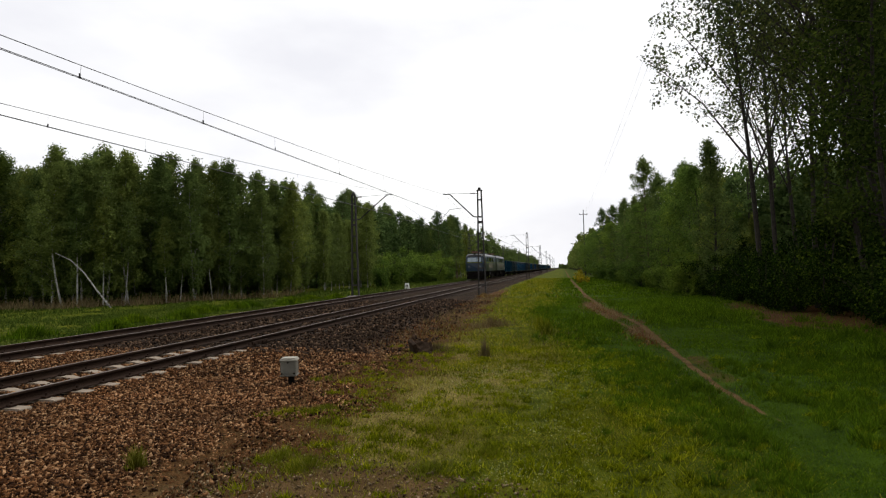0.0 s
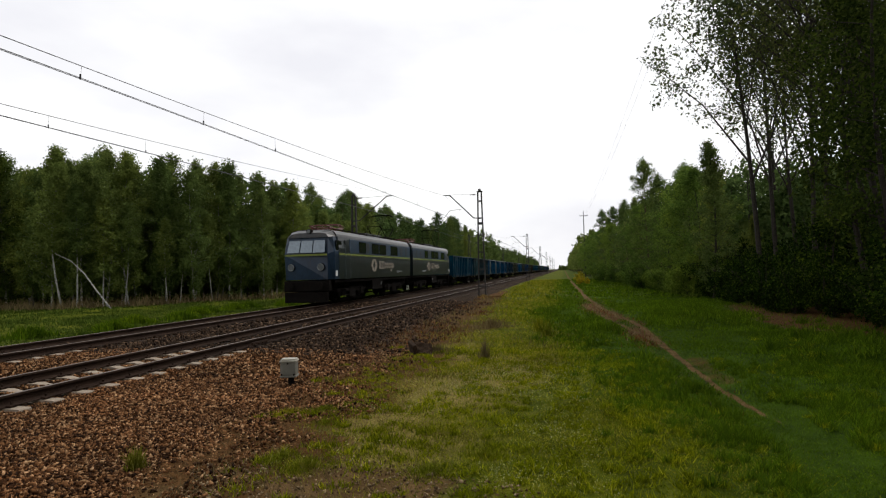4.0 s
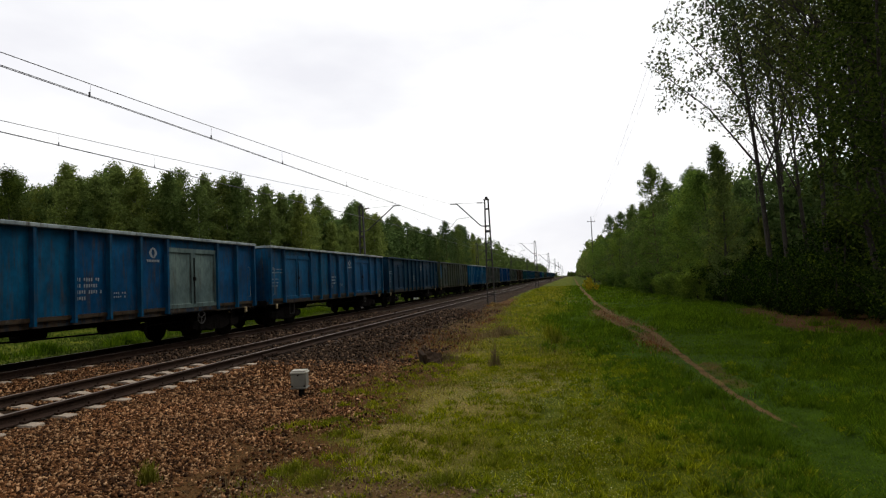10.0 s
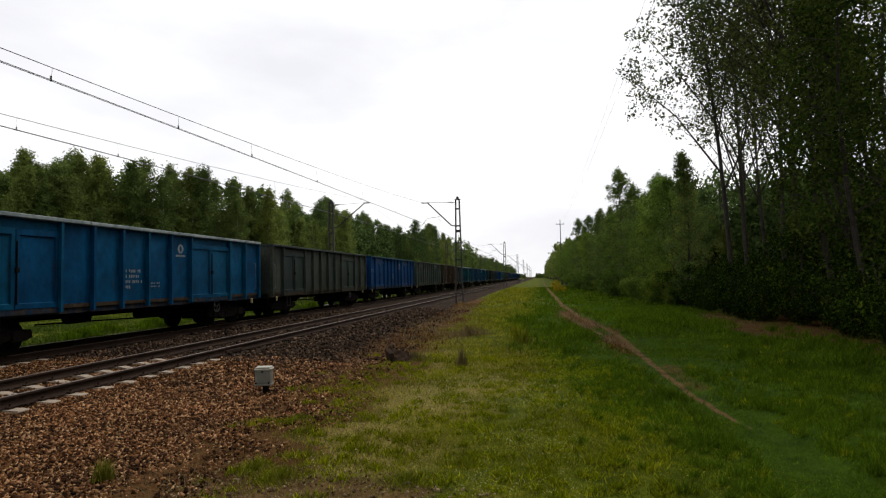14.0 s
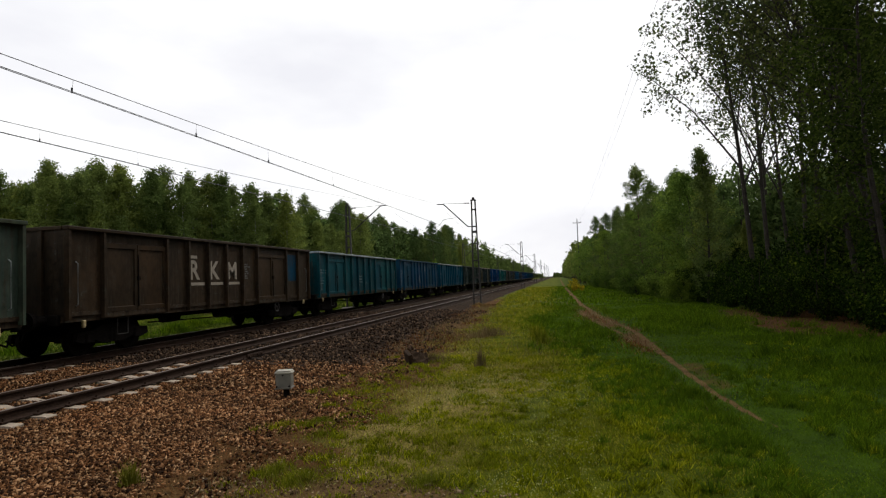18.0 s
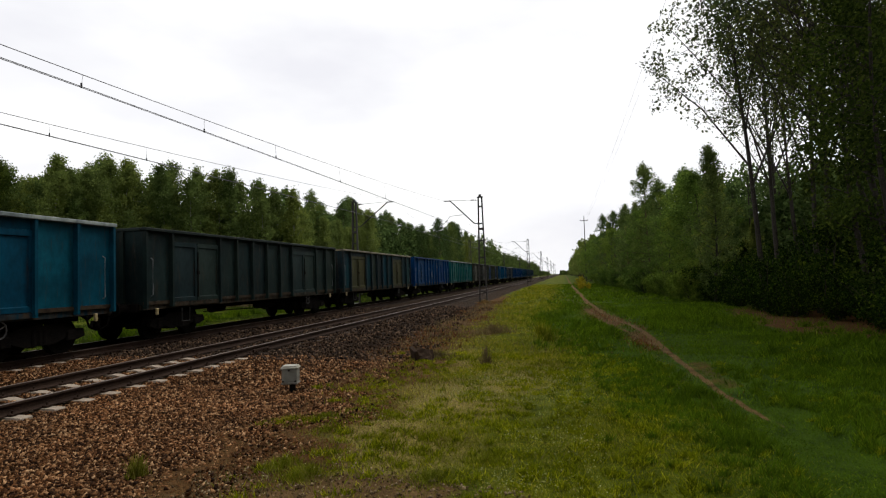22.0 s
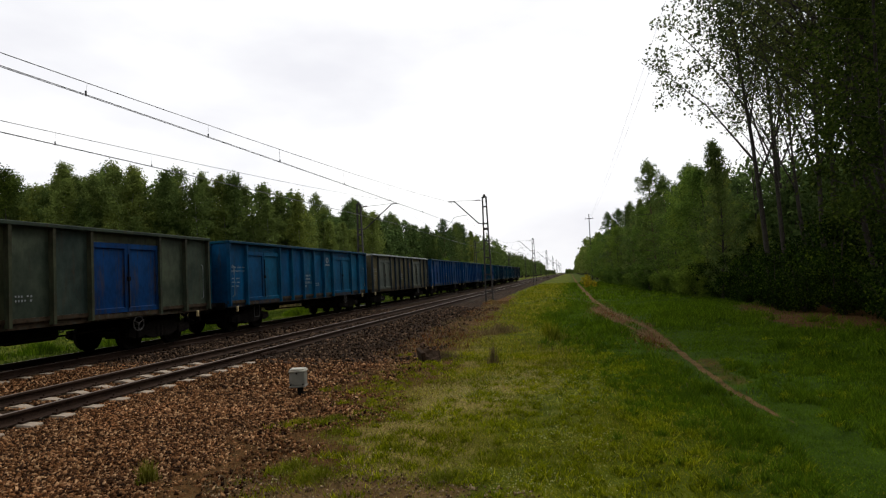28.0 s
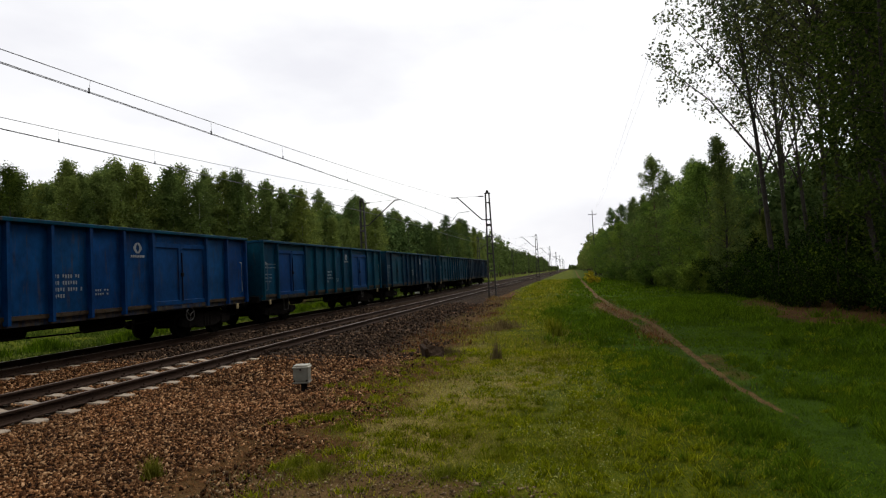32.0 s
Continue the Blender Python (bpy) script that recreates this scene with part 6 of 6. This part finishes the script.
spots = [(-26 - abs(RNG.normal(0, 7)), y + RNG.uniform(-2, 2), RNG.uniform(0.82, 1.1) * float(np.interp(y, [172, 230, 320, 620], [14.5, 14.0, 12.0, 11.0]))) for y in np.arange(172, 620, 1.5)]
far_wood("far_wood", spots, "far mixed green wood beyond the tracks", RNG)
spots = [(right_edge(y) + 1 + abs(RNG.normal(0, 5)), y + RNG.uniform(-2, 2), RNG.uniform(10.5, 14)) for y in np.arange(166, 620, 2.6)]
far_wood("far_wood", spots, "far mixed green wood along the footpath", RNG)
spots = [(RNG.uniform(-75, -34), RNG.uniform(54, 75), RNG.uniform(8.5, 10.5)) for k in range(130)] + [(RNG.uniform(-48, -31), y, RNG.uniform(0.85, 1.05) * float(np.interp(y, [72, 110, 172], [10.5, 12.8, 14.5]))) for y in np.arange(72, 172, 0.6)]
spots += [(x, left_front(x) + RNG.uniform(7, 12), RNG.uniform(0.7, 1.0) * 11.6) for x in np.arange(-68, -27, 0.42)]
spots += [(RNG.uniform(-150, -55), RNG.uniform(76, 120), RNG.uniform(9, 12)) for k in range(90)]
far_wood("inner_wood", spots, "dark green inner wood behind the birches", RNG, 780, 0.24, 0.0)
spots = [(RNG.uniform(15.5, 30), y, RNG.uniform(5.5, 7.0) if y < 70 else RNG.uniform(10, 12)) for y in np.arange(42, 165, 1.4)] + [(RNG.uniform(13, 26), y, 2.2 + 0.14 * y * RNG.uniform(0.8, 1.1)) for y in np.arange(16, 60, 0.4)]
far_wood("inner_wood", spots, "dark green inner wood behind the shrubs", RNG, 1040, 0.15, 0.0)
# the paler birch leaf stands in for haze at the far end
spots = [(x, RNG.uniform(640, 700), RNG.uniform(3.0, 5.5)) for x in np.arange(-50, 40, 0.5) if not -17 < x < -5]
far_wood("far_wood", spots, "distant pale green wood closing the line", RNG, 200, 0.6)
spots = [(x + RNG.uniform(-1, 1), RNG.uniform(-70, -45), RNG.uniform(11, 15)) for x in np.arange(-60, 60, 1.4) if not -21 < x < -4]
far_wood("rear_wood", spots, "green wood behind the viewer's place", RNG, 260, 0.6)

# out-of-view trees, added to block the sky and darken the right verge
spots = [(RNG.uniform(max(5.6, 0.48 * y + 4.6), 13), y, RNG.uniform(13, 18)) for y in np.arange(-30, 11, 0.3)]
far_wood("side_wood", spots, "dark green wood beside the footpath", RNG, 900, 0.26)

# a bent bare birch stem leaning out of the left wood
stem = empty("leaning_birch", pose(-33.5, 34.5, 0))
tagged(stem, "bent pale birch stem leaning out of the wood", "tree")
bm = bmesh.new()
limb(bm, [(2.6, 0.3, -0.2), (1.5, 0.1, 1.2), (0.6, 0.0, 2.4), (-0.4, -0.1, 3.3), (-1.6, -0.2, 3.85)], 0.06, 0.025, 6)
part("trunk", bm, M_BIRCH, stem)

# yellow broom in flower at the far end of the footpath
brooms = [shrub(1.7, RNG, 1100, 0.07, M_BROOM, "broom_bush") for k in range(2)]
for x, y, s in ((1.9, 72.0, 0.8), (2.2, 80.0, 0.9), (2.4, 92.0, 1.0), (2.9, 76.0, 0.7)):
    place(brooms, x, y, s, "broom bush with yellow flowers beside the path", "bush", "broom bushes")

# ---------------------------------------------------------------- grass, weeds and stones
def blades(n, xr, yr, h, w, keep, rng, lean=0.35):
    x, y = rng.uniform(*xr, n), rng.uniform(*yr, n)
    ok = rng.uniform(0, 1, n) < keep(x, y)
    x, y = x[ok], y[ok]
    n = len(x)
    z = ground_z(x, y)
    a = rng.uniform(0, 6.283, n)
    hh = h * rng.uniform(0.45, 1.3, n) * (0.75 + 0.35 * np.clip(hum(x * 1.3, y * 1.3), -1, 1))
    d = np.stack([np.cos(a), np.sin(a), np.zeros(n)], 1)
    l = rng.normal(0, lean, (n, 2))
    base = np.stack([x, y, z - 0.01], 1)
    tip = base + np.stack([l[:, 0] * hh, l[:, 1] * hh, hh], 1)
    mid = base * 0.5 + tip * 0.5 + np.stack([np.zeros(n), np.zeros(n), 0.1 * hh], 1)
    ww = (w * rng.uniform(0.6, 1.4, n))[:, None]
    return np.stack([base - d * ww, base + d * ww, tip], 1).reshape(-1, 3)


def grass_keep(x, y):
    k = 1 - 0.96 * np.clip(dirt_at(x, y) * 1.25, 0, 1)
    k *= 1 - 0.9 * thin_at(x, y) * np.clip(0.72 + hum(x * 3.1, y * 2.7), 0, 1)
    k *= 1 - np.clip(red_at(x, y) * 1.15, 0, 0.96)
    k *= soft_step(-0.35, 0.75, x - ballast_edge(y) + 0.45 * hum(x * 2.3, y * 2.1))
    patch = np.clip(0.8 + 0.5 * hum(x * 0.8 + 3, y * 0.9), 0.4, 1)
    return k * patch


# share of the greener blades with shade in their colour, rising to the right
lush = lambda x, y: soft_step(-0.1, 2.4, x + 0.16 * np.clip(y - 9, -2, 14) - 0.4 * hum(x * 0.7, y * 0.5))
for mat, share, label in ((M_GRASS, lambda x, y: grass_keep(x, y) * (1 - lush(x, y)), "short yellow green grass beside the tracks"), (M_LUSH_SHADE, lambda x, y: grass_keep(x, y) * lush(x, y), "lush dark green grass along the footpath")):
    co = np.concatenate([
        blades(300000, (-4.6, 5), (3.4, 9), 0.045, 0.0042, share, RNG, 0.7),
        blades(130000, (-5, 8), (9, 18), 0.08, 0.008, share, RNG, 0.5),
        blades(100000, (-5.5, 9), (18, 40), 0.12, 0.014, share, RNG),
        blades(30000, (-6, 8), (40, 110), 0.2, 0.05, share, RNG), blades(26000, (-4.6, 7), (-7, 3.4), 0.08, 0.009, share, RNG, 0.6)])
    tagged(new("grass", leaf_mesh("grass", co, mat)), label, "grass", kind="stuff")
keep_l = lambda x, y: np.clip(0.6 + 0.6 * hum(x, y), 0.1, 1)
for mat, label in ((M_RANK, "rank dark green grass beyond the far track"),):
    co = np.concatenate([blades(60000, (-29, -16.8), (10, 45), 0.17, 0.022, keep_l, RNG), blades(26000, (-60, -29), (20, 40), 0.2, 0.03, keep_l, RNG), blades(16000, (-27, -16.8), (45, 130), 0.35, 0.06, keep_l, RNG)])
    tagged(new("grass", leaf_mesh("grass", co, mat)), label, "grass", kind="stuff")
co = blades(26000, (-62, -24), (33.5, 52), 0.9, 0.03, lambda x, y: np.exp(-((y - np.interp(x, [-70, -42, -34, -29, -25], [36.5, 37, 36, 41, 49])) / 2.2) ** 2), RNG)
tagged(new("dry_grass", leaf_mesh("dry_grass", co, M_DRY)), "tall dry brown grass at the foot of the wood", "grass", kind="stuff")
# leafy clumps that stand out of the turf
cx, cy = RNG.uniform(-3.8, 1.3, 1100), RNG.uniform(3.8, 14, 1100)
cx[900:] = ballast_edge(cy[900:]) + np.where(cy[900:] < 7, 1.5, 0.9) + RNG.normal(0, 0.45, 200)
ok = (grass_keep(cx, cy) > np.where(cy < 6.2, 0.12, 0.2)) | (np.arange(1100) > 899)
cx, cy = cx[ok], cy[ok]
k = 60
r = np.abs(RNG.normal(0, 0.07, (len(cx), k))) * RNG.uniform(0.6, 1.8, (len(cx), 1))
a = RNG.uniform(0, 6.283, (len(cx), k))
bx, by2 = (cx[:, None] + r * np.cos(a)).ravel(), (cy[:, None] + r * np.sin(a)).ravel()
n = len(bx)
hh = (RNG.uniform(0.035, 0.09, (len(cx), 1)) * RNG.uniform(0.5, 1.2, (len(cx), k))).ravel()
base = np.stack([bx, by2, ground_z(bx, by2) - 0.01], 1)
d = RNG.normal(0, 1, (n, 3)) * (1, 1, 0)
d = d / np.linalg.norm(d, axis=1)[:, None] * 0.009
tip = base + np.stack([RNG.normal(0, 0.6, n) * hh, RNG.normal(0, 0.6, n) * hh, hh], 1)
co = np.stack([base - d, base + d, tip], 1).reshape(-1, 3)
tagged(new("grass_clumps", leaf_mesh("grass_clumps", co, M_WEED)), "bright green leafy weed clumps in the turf", "grass", kind="stuff")

def clumps(n, xr, yr, k, spread, height, wide, keep, rng):
    """Loose tufts of k blades each, scattered where keep allows: corner triangles."""
    cx, cy = rng.uniform(*xr, n), rng.uniform(*yr, n)
    ok = rng.uniform(0, 1, n) < keep(cx, cy)
    cx, cy = cx[ok], cy[ok]
    n = len(cx)
    big = rng.uniform(0.5, 1.5, (n, 1))
    r = np.abs(rng.normal(0, spread, (n, k))) * big
    a = rng.uniform(0, 6.283, (n, k))
    x, y = (cx[:, None] + r * np.cos(a)).ravel(), (cy[:, None] + r * np.sin(a)).ravel()
    h = (height * big * rng.uniform(0.4, 1.2, (n, k)) * np.exp(-(r / (2.4 * spread * big)) ** 2)).ravel()
    base = np.stack([x, y, ground_z(x, y) - 0.01], 1)
    d = np.stack([-np.sin(a.ravel() + 1), np.cos(a.ravel() + 1), np.zeros(n * k)], 1) * wide
    tip = base + np.stack([rng.normal(0, 0.5, n * k) * h, rng.normal(0, 0.5, n * k) * h, h], 1)
    return np.stack([base - d, base + d, tip], 1).reshape(-1, 3)


tuft_keep = lambda x, y: lush(x, y) * np.clip(0.35 + 0.9 * hum(x * 0.9 + 2, y * 0.6), 0, 1) * (np.abs(x - PATH_X(y)) > 0.32) * (np.abs(x - PATH2_X(y)) > 0.3) * (1 - 0.7 * red_at(x, y))
co = np.concatenate([clumps(1500, (-0.5, 5.5), (4.5, 12), 70, 0.07, 0.13, 0.006, tuft_keep, RNG), clumps(1400, (-2.5, 8), (12, 34), 50, 0.14, 0.22, 0.014, tuft_keep, RNG)])
tagged(new("grass_clumps", leaf_mesh("grass_clumps", co, M_LUSH_SHADE)), "dark green tufts standing out of the lush grass", "grass", kind="stuff")
co = clumps(900, (-0.5, 5.5), (4.5, 16), 50, 0.06, 0.08, 0.007, tuft_keep, RNG)
tagged(new("grass_clumps", leaf_mesh("grass_clumps", co, M_WEED)), "light green leafy weeds in the lush grass", "grass", kind="stuff")

# tiny white flowers in the thin turf
n = 18000
fx, fy = RNG.uniform(-3.2, 0.4, n), RNG.uniform(5.0, 13.0, n)
ok = RNG.uniform(0, 1, n) < np.clip(0.55 + 0.8 * hum(fx * 1.1 + 2, fy * 0.9), 0, 1) * np.exp(-((fx + 1.1) / 1.3) ** 2) * soft_step(13, 8.5, fy)
fx, fy = fx[ok], fy[ok]
co = leaves(np.stack([fx, fy, ground_z(fx, fy) + 0.05], 1), 0.014, 2, 0.0075, RNG)
tagged(new("wild_flowers", leaf_mesh("wild_flowers", co, M_FLOWER, 4)), "tiny whitish wild flowers in the thin grass", "flowers", kind="stuff")
straw_keep = lambda x, y: thin_at(x, y) * np.clip(0.6 + 0.7 * hum(x * 1.4 + 4, y * 1.1), 0, 1) * (x > ballast_edge(y) + 0.2)
co = np.concatenate([blades(130000, (-4.4, 1.5), (3.4, 10), 0.035, 0.004, straw_keep, RNG, 0.9), blades(60000, (-5, 1.5), (10, 26), 0.08, 0.008, straw_keep, RNG, 0.6)])
tagged(new("thin_grass", leaf_mesh("thin_grass", co, M_STRAW)), "pale straw coloured thin turf on the verge", "grass", kind="stuff")
dry_keep = lambda x, y: np.clip(red_at(x, y) * 0.9 + thin_at(x, y) * 0.35, 0, 1) * (x > ballast_edge(y) - 0.5) * (x < 2.2)
co = np.concatenate([blades(16000, (-6, 2.2), (3.6, 14), 0.1, 0.004, dry_keep, RNG, 0.6), blades(16000, (-6.5, 2.2), (14, 45), 0.2, 0.011, dry_keep, RNG, 0.5)])
tagged(new("dry_grass", leaf_mesh("dry_grass", co, M_DRY)), "dry brown grass and stalks along the ballast", "grass", kind="stuff")
russet_keep = lambda x, y: np.clip(red_at(x, y) * 1.1, 0, 1) * np.clip(0.5 + 1.1 * hum(x * 1.2 + 1, y * 0.8), 0, 1) * (x > ballast_edge(y) - 0.8) * (x < 2.6) * (1 - dirt_at(x, y))
co = np.concatenate([blades(26000, (-6, 2.6), (3.6, 14), 0.06, 0.006, russet_keep, RNG, 0.9), blades(30000, (-7, 2.6), (14, 45), 0.14, 0.015, russet_keep, RNG, 0.7)])
tagged(new("dead_weeds", leaf_mesh("dead_weeds", co, M_RUSSET)), "russet dead weeds on the bare soil by the ballast", "weeds", kind="stuff")


def tuft(x, y, n, h, spread, mat, label, category, w=0.005, lean=0.3):
    """A clump of upright blades, highest in its middle."""
    r = np.abs(RNG.normal(0, spread, n))
    a = RNG.uniform(0, 6.283, n)
    base = np.stack([r * np.cos(a), r * np.sin(a), np.full(n, -0.02)], 1)
    hh = h * RNG.uniform(0.4, 1.15, n) * np.exp(-(r / (2.2 * spread)) ** 2)
    out = np.stack([RNG.normal(0, lean, n) * hh, RNG.normal(0, lean, n) * hh, hh], 1)
    d = np.stack([-np.sin(a + 1), np.cos(a + 1), np.zeros(n)], 1) * w
    co = np.stack([base - d, base + d, base + out * 0.6 + d * 0.8, base + out], 1).reshape(-1, 3)
    ob = new("grass_tuft", leaf_mesh("grass_tuft", co, mat, 4))
    ob.matrix_basis = pose(x, y, float(max(ground_z(x, y), bed_z(x, y) if x < ballast_edge(y) else -1)))
    return tagged(ob, label, category, "tufts on the ballast and verge", "stuff")


tuft(-4.3, 5.15, 320, 0.26, 0.06, M_STRAW, "dry brown grass tuft growing in the ballast", "grass tuft", 0.0045, 0.22)
for x, y, n, h, sp in ((-3.75, 7.3, 900, 0.09, 0.2), (-3.3, 7.5, 900, 0.1, 0.16), (-2.55, 5.3, 1300, 0.12, 0.2), (-2.9, 5.5, 1000, 0.11, 0.16), (-3.0, 6.9, 700, 0.09, 0.2), (-1.3, 5.4, 1000, 0.1, 0.2), (-0.9, 6.0, 1000, 0.1, 0.25), (-2.2, 6.6, 900, 0.08, 0.3)):
    tuft(x, y, n, h, sp, M_GRASS, "low leafy green weed tuft on bare soil", "grass tuft", 0.004, 0.5)
tuft(-1.75, 12.6, 160, 0.5, 0.07, M_DRY, "tall dead weed stalks in the verge", "weed", 0.006, 0.1)
tuft(-0.55, 16.5, 260, 0.45, 0.14, M_GRASS, "tall dark green weed clump in the verge", "weed", 0.01)
tuft(-0.75, 18.0, 260, 0.5, 0.16, M_GRASS, "tall dark green weed clump in the verge", "weed", 0.01)
tuft(-3.0, 13.3, 420, 0.22, 0.28, M_DRY, "dry weeds around the broken slab", "weed", 0.006)
tuft(-5.9, 42.9, 260, 0.3, 0.4, M_DRY, "dry dead weeds around the mast foot", "weed", 0.02)
tuft(-2.4, 19.0, 500, 0.4, 0.5, M_DRY, "dry brown weeds in the verge", "weed", 0.01)
for k in range(14):
    tuft(-17.6 - RNG.uniform(0, 3), 13 + 2.3 * k, 900, 0.5, 0.5, M_LUSH_SHADE, "rank green weed clump beyond the far track", "weed", 0.02)


def stones(n, xr, yr, size, keep, rng):
    """Crushed stones: dented lumps, each turned its own way."""
    x, y = rng.uniform(*xr, n), rng.uniform(*yr, n)
    ok = keep(x, y)
    x, y = x[ok], y[ok]
    n = len(x)
    z = np.where(x < ballast_edge(y), bed_z(x, y), ground_z(x, y))
    octa = np.array([(1, 0, 0), (-1, 0, 0), (0, 1, 0), (0, -1, 0), (0, 0, 1), (0, 0, -1)], float) * 0.62
    v = octa[None] + rng.normal(0, 0.17, (n, 6, 3))
    s = size * rng.uniform(0.55, 1.45, n)
    v = v * s[:, None, None] * rng.uniform(0.65, 1.25, (n, 1, 3))
    q = rng.normal(0, 1, (n, 4))
    q /= np.linalg.norm(q, axis=1)[:, None]
    w, a, b, c = q.T
    R = np.stack([1 - 2 * (b * b + c * c), 2 * (a * b - c * w), 2 * (a * c + b * w), 2 * (a * b + c * w), 1 - 2 * (a * a + c * c), 2 * (b * c - a * w),
                  2 * (a * c - b * w), 2 * (b * c + a * w), 1 - 2 * (a * a + b * b)], 1).reshape(n, 3, 3)
    v = np.einsum("nij,nkj->nki", R, v) + np.stack([x, y, z + s * rng.uniform(-0.25, 0.6, n)], 1)[:, None]
    f = np.array([(0, 2, 4), (2, 1, 4), (1, 3, 4), (3, 0, 4), (2, 0, 5), (1, 2, 5), (3, 1, 5), (0, 3, 5)])
    faces = (f[None] + 6 * np.arange(n)[:, None, None]).reshape(-1, 3)
    return v.reshape(-1, 3), faces


def off_rails(x, y):
    ok = np.ones(len(x), bool)
    for cx in (NEAR_X, FAR_X):
        for s in (-0.75, 0.75):
            ok &= np.abs(x - cx - s) > 0.1
        near = np.abs(((y - 7.03) / 0.59 + 0.5) % 1 - 0.5) * 0.59
        ok &= ~((np.abs(x - cx) < 1.12) & (near < 0.115) & (y < 13.4))
    e = ballast_edge(y)
    fade = np.clip((e + 1.2 + 0.5 * hum(x * 1.9, y * 1.6) - x) / 1.9, 0, 1) ** 1.4
    return ok & (np.random.default_rng(3).uniform(0, 1, len(x)) < fade)


for n, xr, yr, size, mat in ((130000, (-8.2, -2.6), (3.2, 9.6), 0.0285, M_STONE), (62000, (-15.5, -2.8), (8, 13.6), 0.036, M_STONE), (13000, (-15.5, -2.8), (-7, 3.2), 0.06, M_STONE), (12000, (-15.5, -3.4), (12.8, 19), 0.058, M_OLDSTONE), (12000, (-15.5, -3.8), (18, 36), 0.08, M_OLDSTONE)):
    v, f = stones(n, xr, yr, size, off_rails, RNG)
    tagged(new("ballast_stones", raw_mesh("ballast_stones", v, f, mat)), "loose brown and grey crushed ballast stones" if mat is M_STONE else "dark oil stained old ballast stones", "stones", kind="stuff")

# grit and crumbs on the bare soil near the viewer
v, f = stones(9000, (-4.2, 0.8), (3.4, 7.5), 0.02, lambda x, y: (dirt_at(x, y) > 0.25) & (x > ballast_edge(y)), RNG)
tagged(new("grit", raw_mesh("grit", v, f, M_GRIT)), "small brown stones scattered on bare soil", "stones", kind="stuff")

# ---------------------------------------------------------------- what moves
# the gap between locomotive and first wagon: its place along the track, second by second
TRAIN = [(0, 122.7), (1.5, 100.3), (3, 77.8), (4.5, 55.3), (6, 32.9), (7, 18.3), (8, 3.6), (9, -11.0), (13, -70.0), (17, -128.9), (20, -173.5), (23, -218.4), (28, -292.8), (31, -337.9), (32, -352.9)]


def motions():
    for k, w in enumerate(wagons):
        walk(w, [(t, pose(FAR_X, s + W_LEN * (k + 0.5), RAIL_Z)) for t, s in TRAIN])
    walk(loco_rear, [(t, pose(FAR_X, s - 0.75 - SEC / 2, RAIL_Z, 0, 0, 180)) for t, s in TRAIN])
    walk(loco_front, [(t, pose(FAR_X, s - 0.75 - SEC * 1.5, RAIL_Z)) for t, s in TRAIN])
    ts = [k / FPS for k in range(0, 32 * FPS + 1)]
    run = np.interp(ts, [t for t, s in TRAIN], [TRAIN[0][1] - s for t, s in TRAIN])
    made = {}
    for group, r in ((wagon_wheels, R_WAGON), (loco_wheels, R_LOCO)):
        for q, obs in group.items():
            for ob, thing in obs:
                sign = -1 if thing is loco_rear else 1
                key = (r, q, sign)
                if key not in made:
                    walk(ob, [(t, pose(0, q, r, sign * math.degrees(d / r) % 360)) for t, d in zip(ts, run)])
                    made[key] = ob
                else:
                    first = made[key].animation_data
                    ob.rotation_mode = "QUATERNION"
                    ob.animation_data_create()
                    ob.animation_data.action = first.action
                    ob.animation_data.action_slot = first.action_slot


motions()
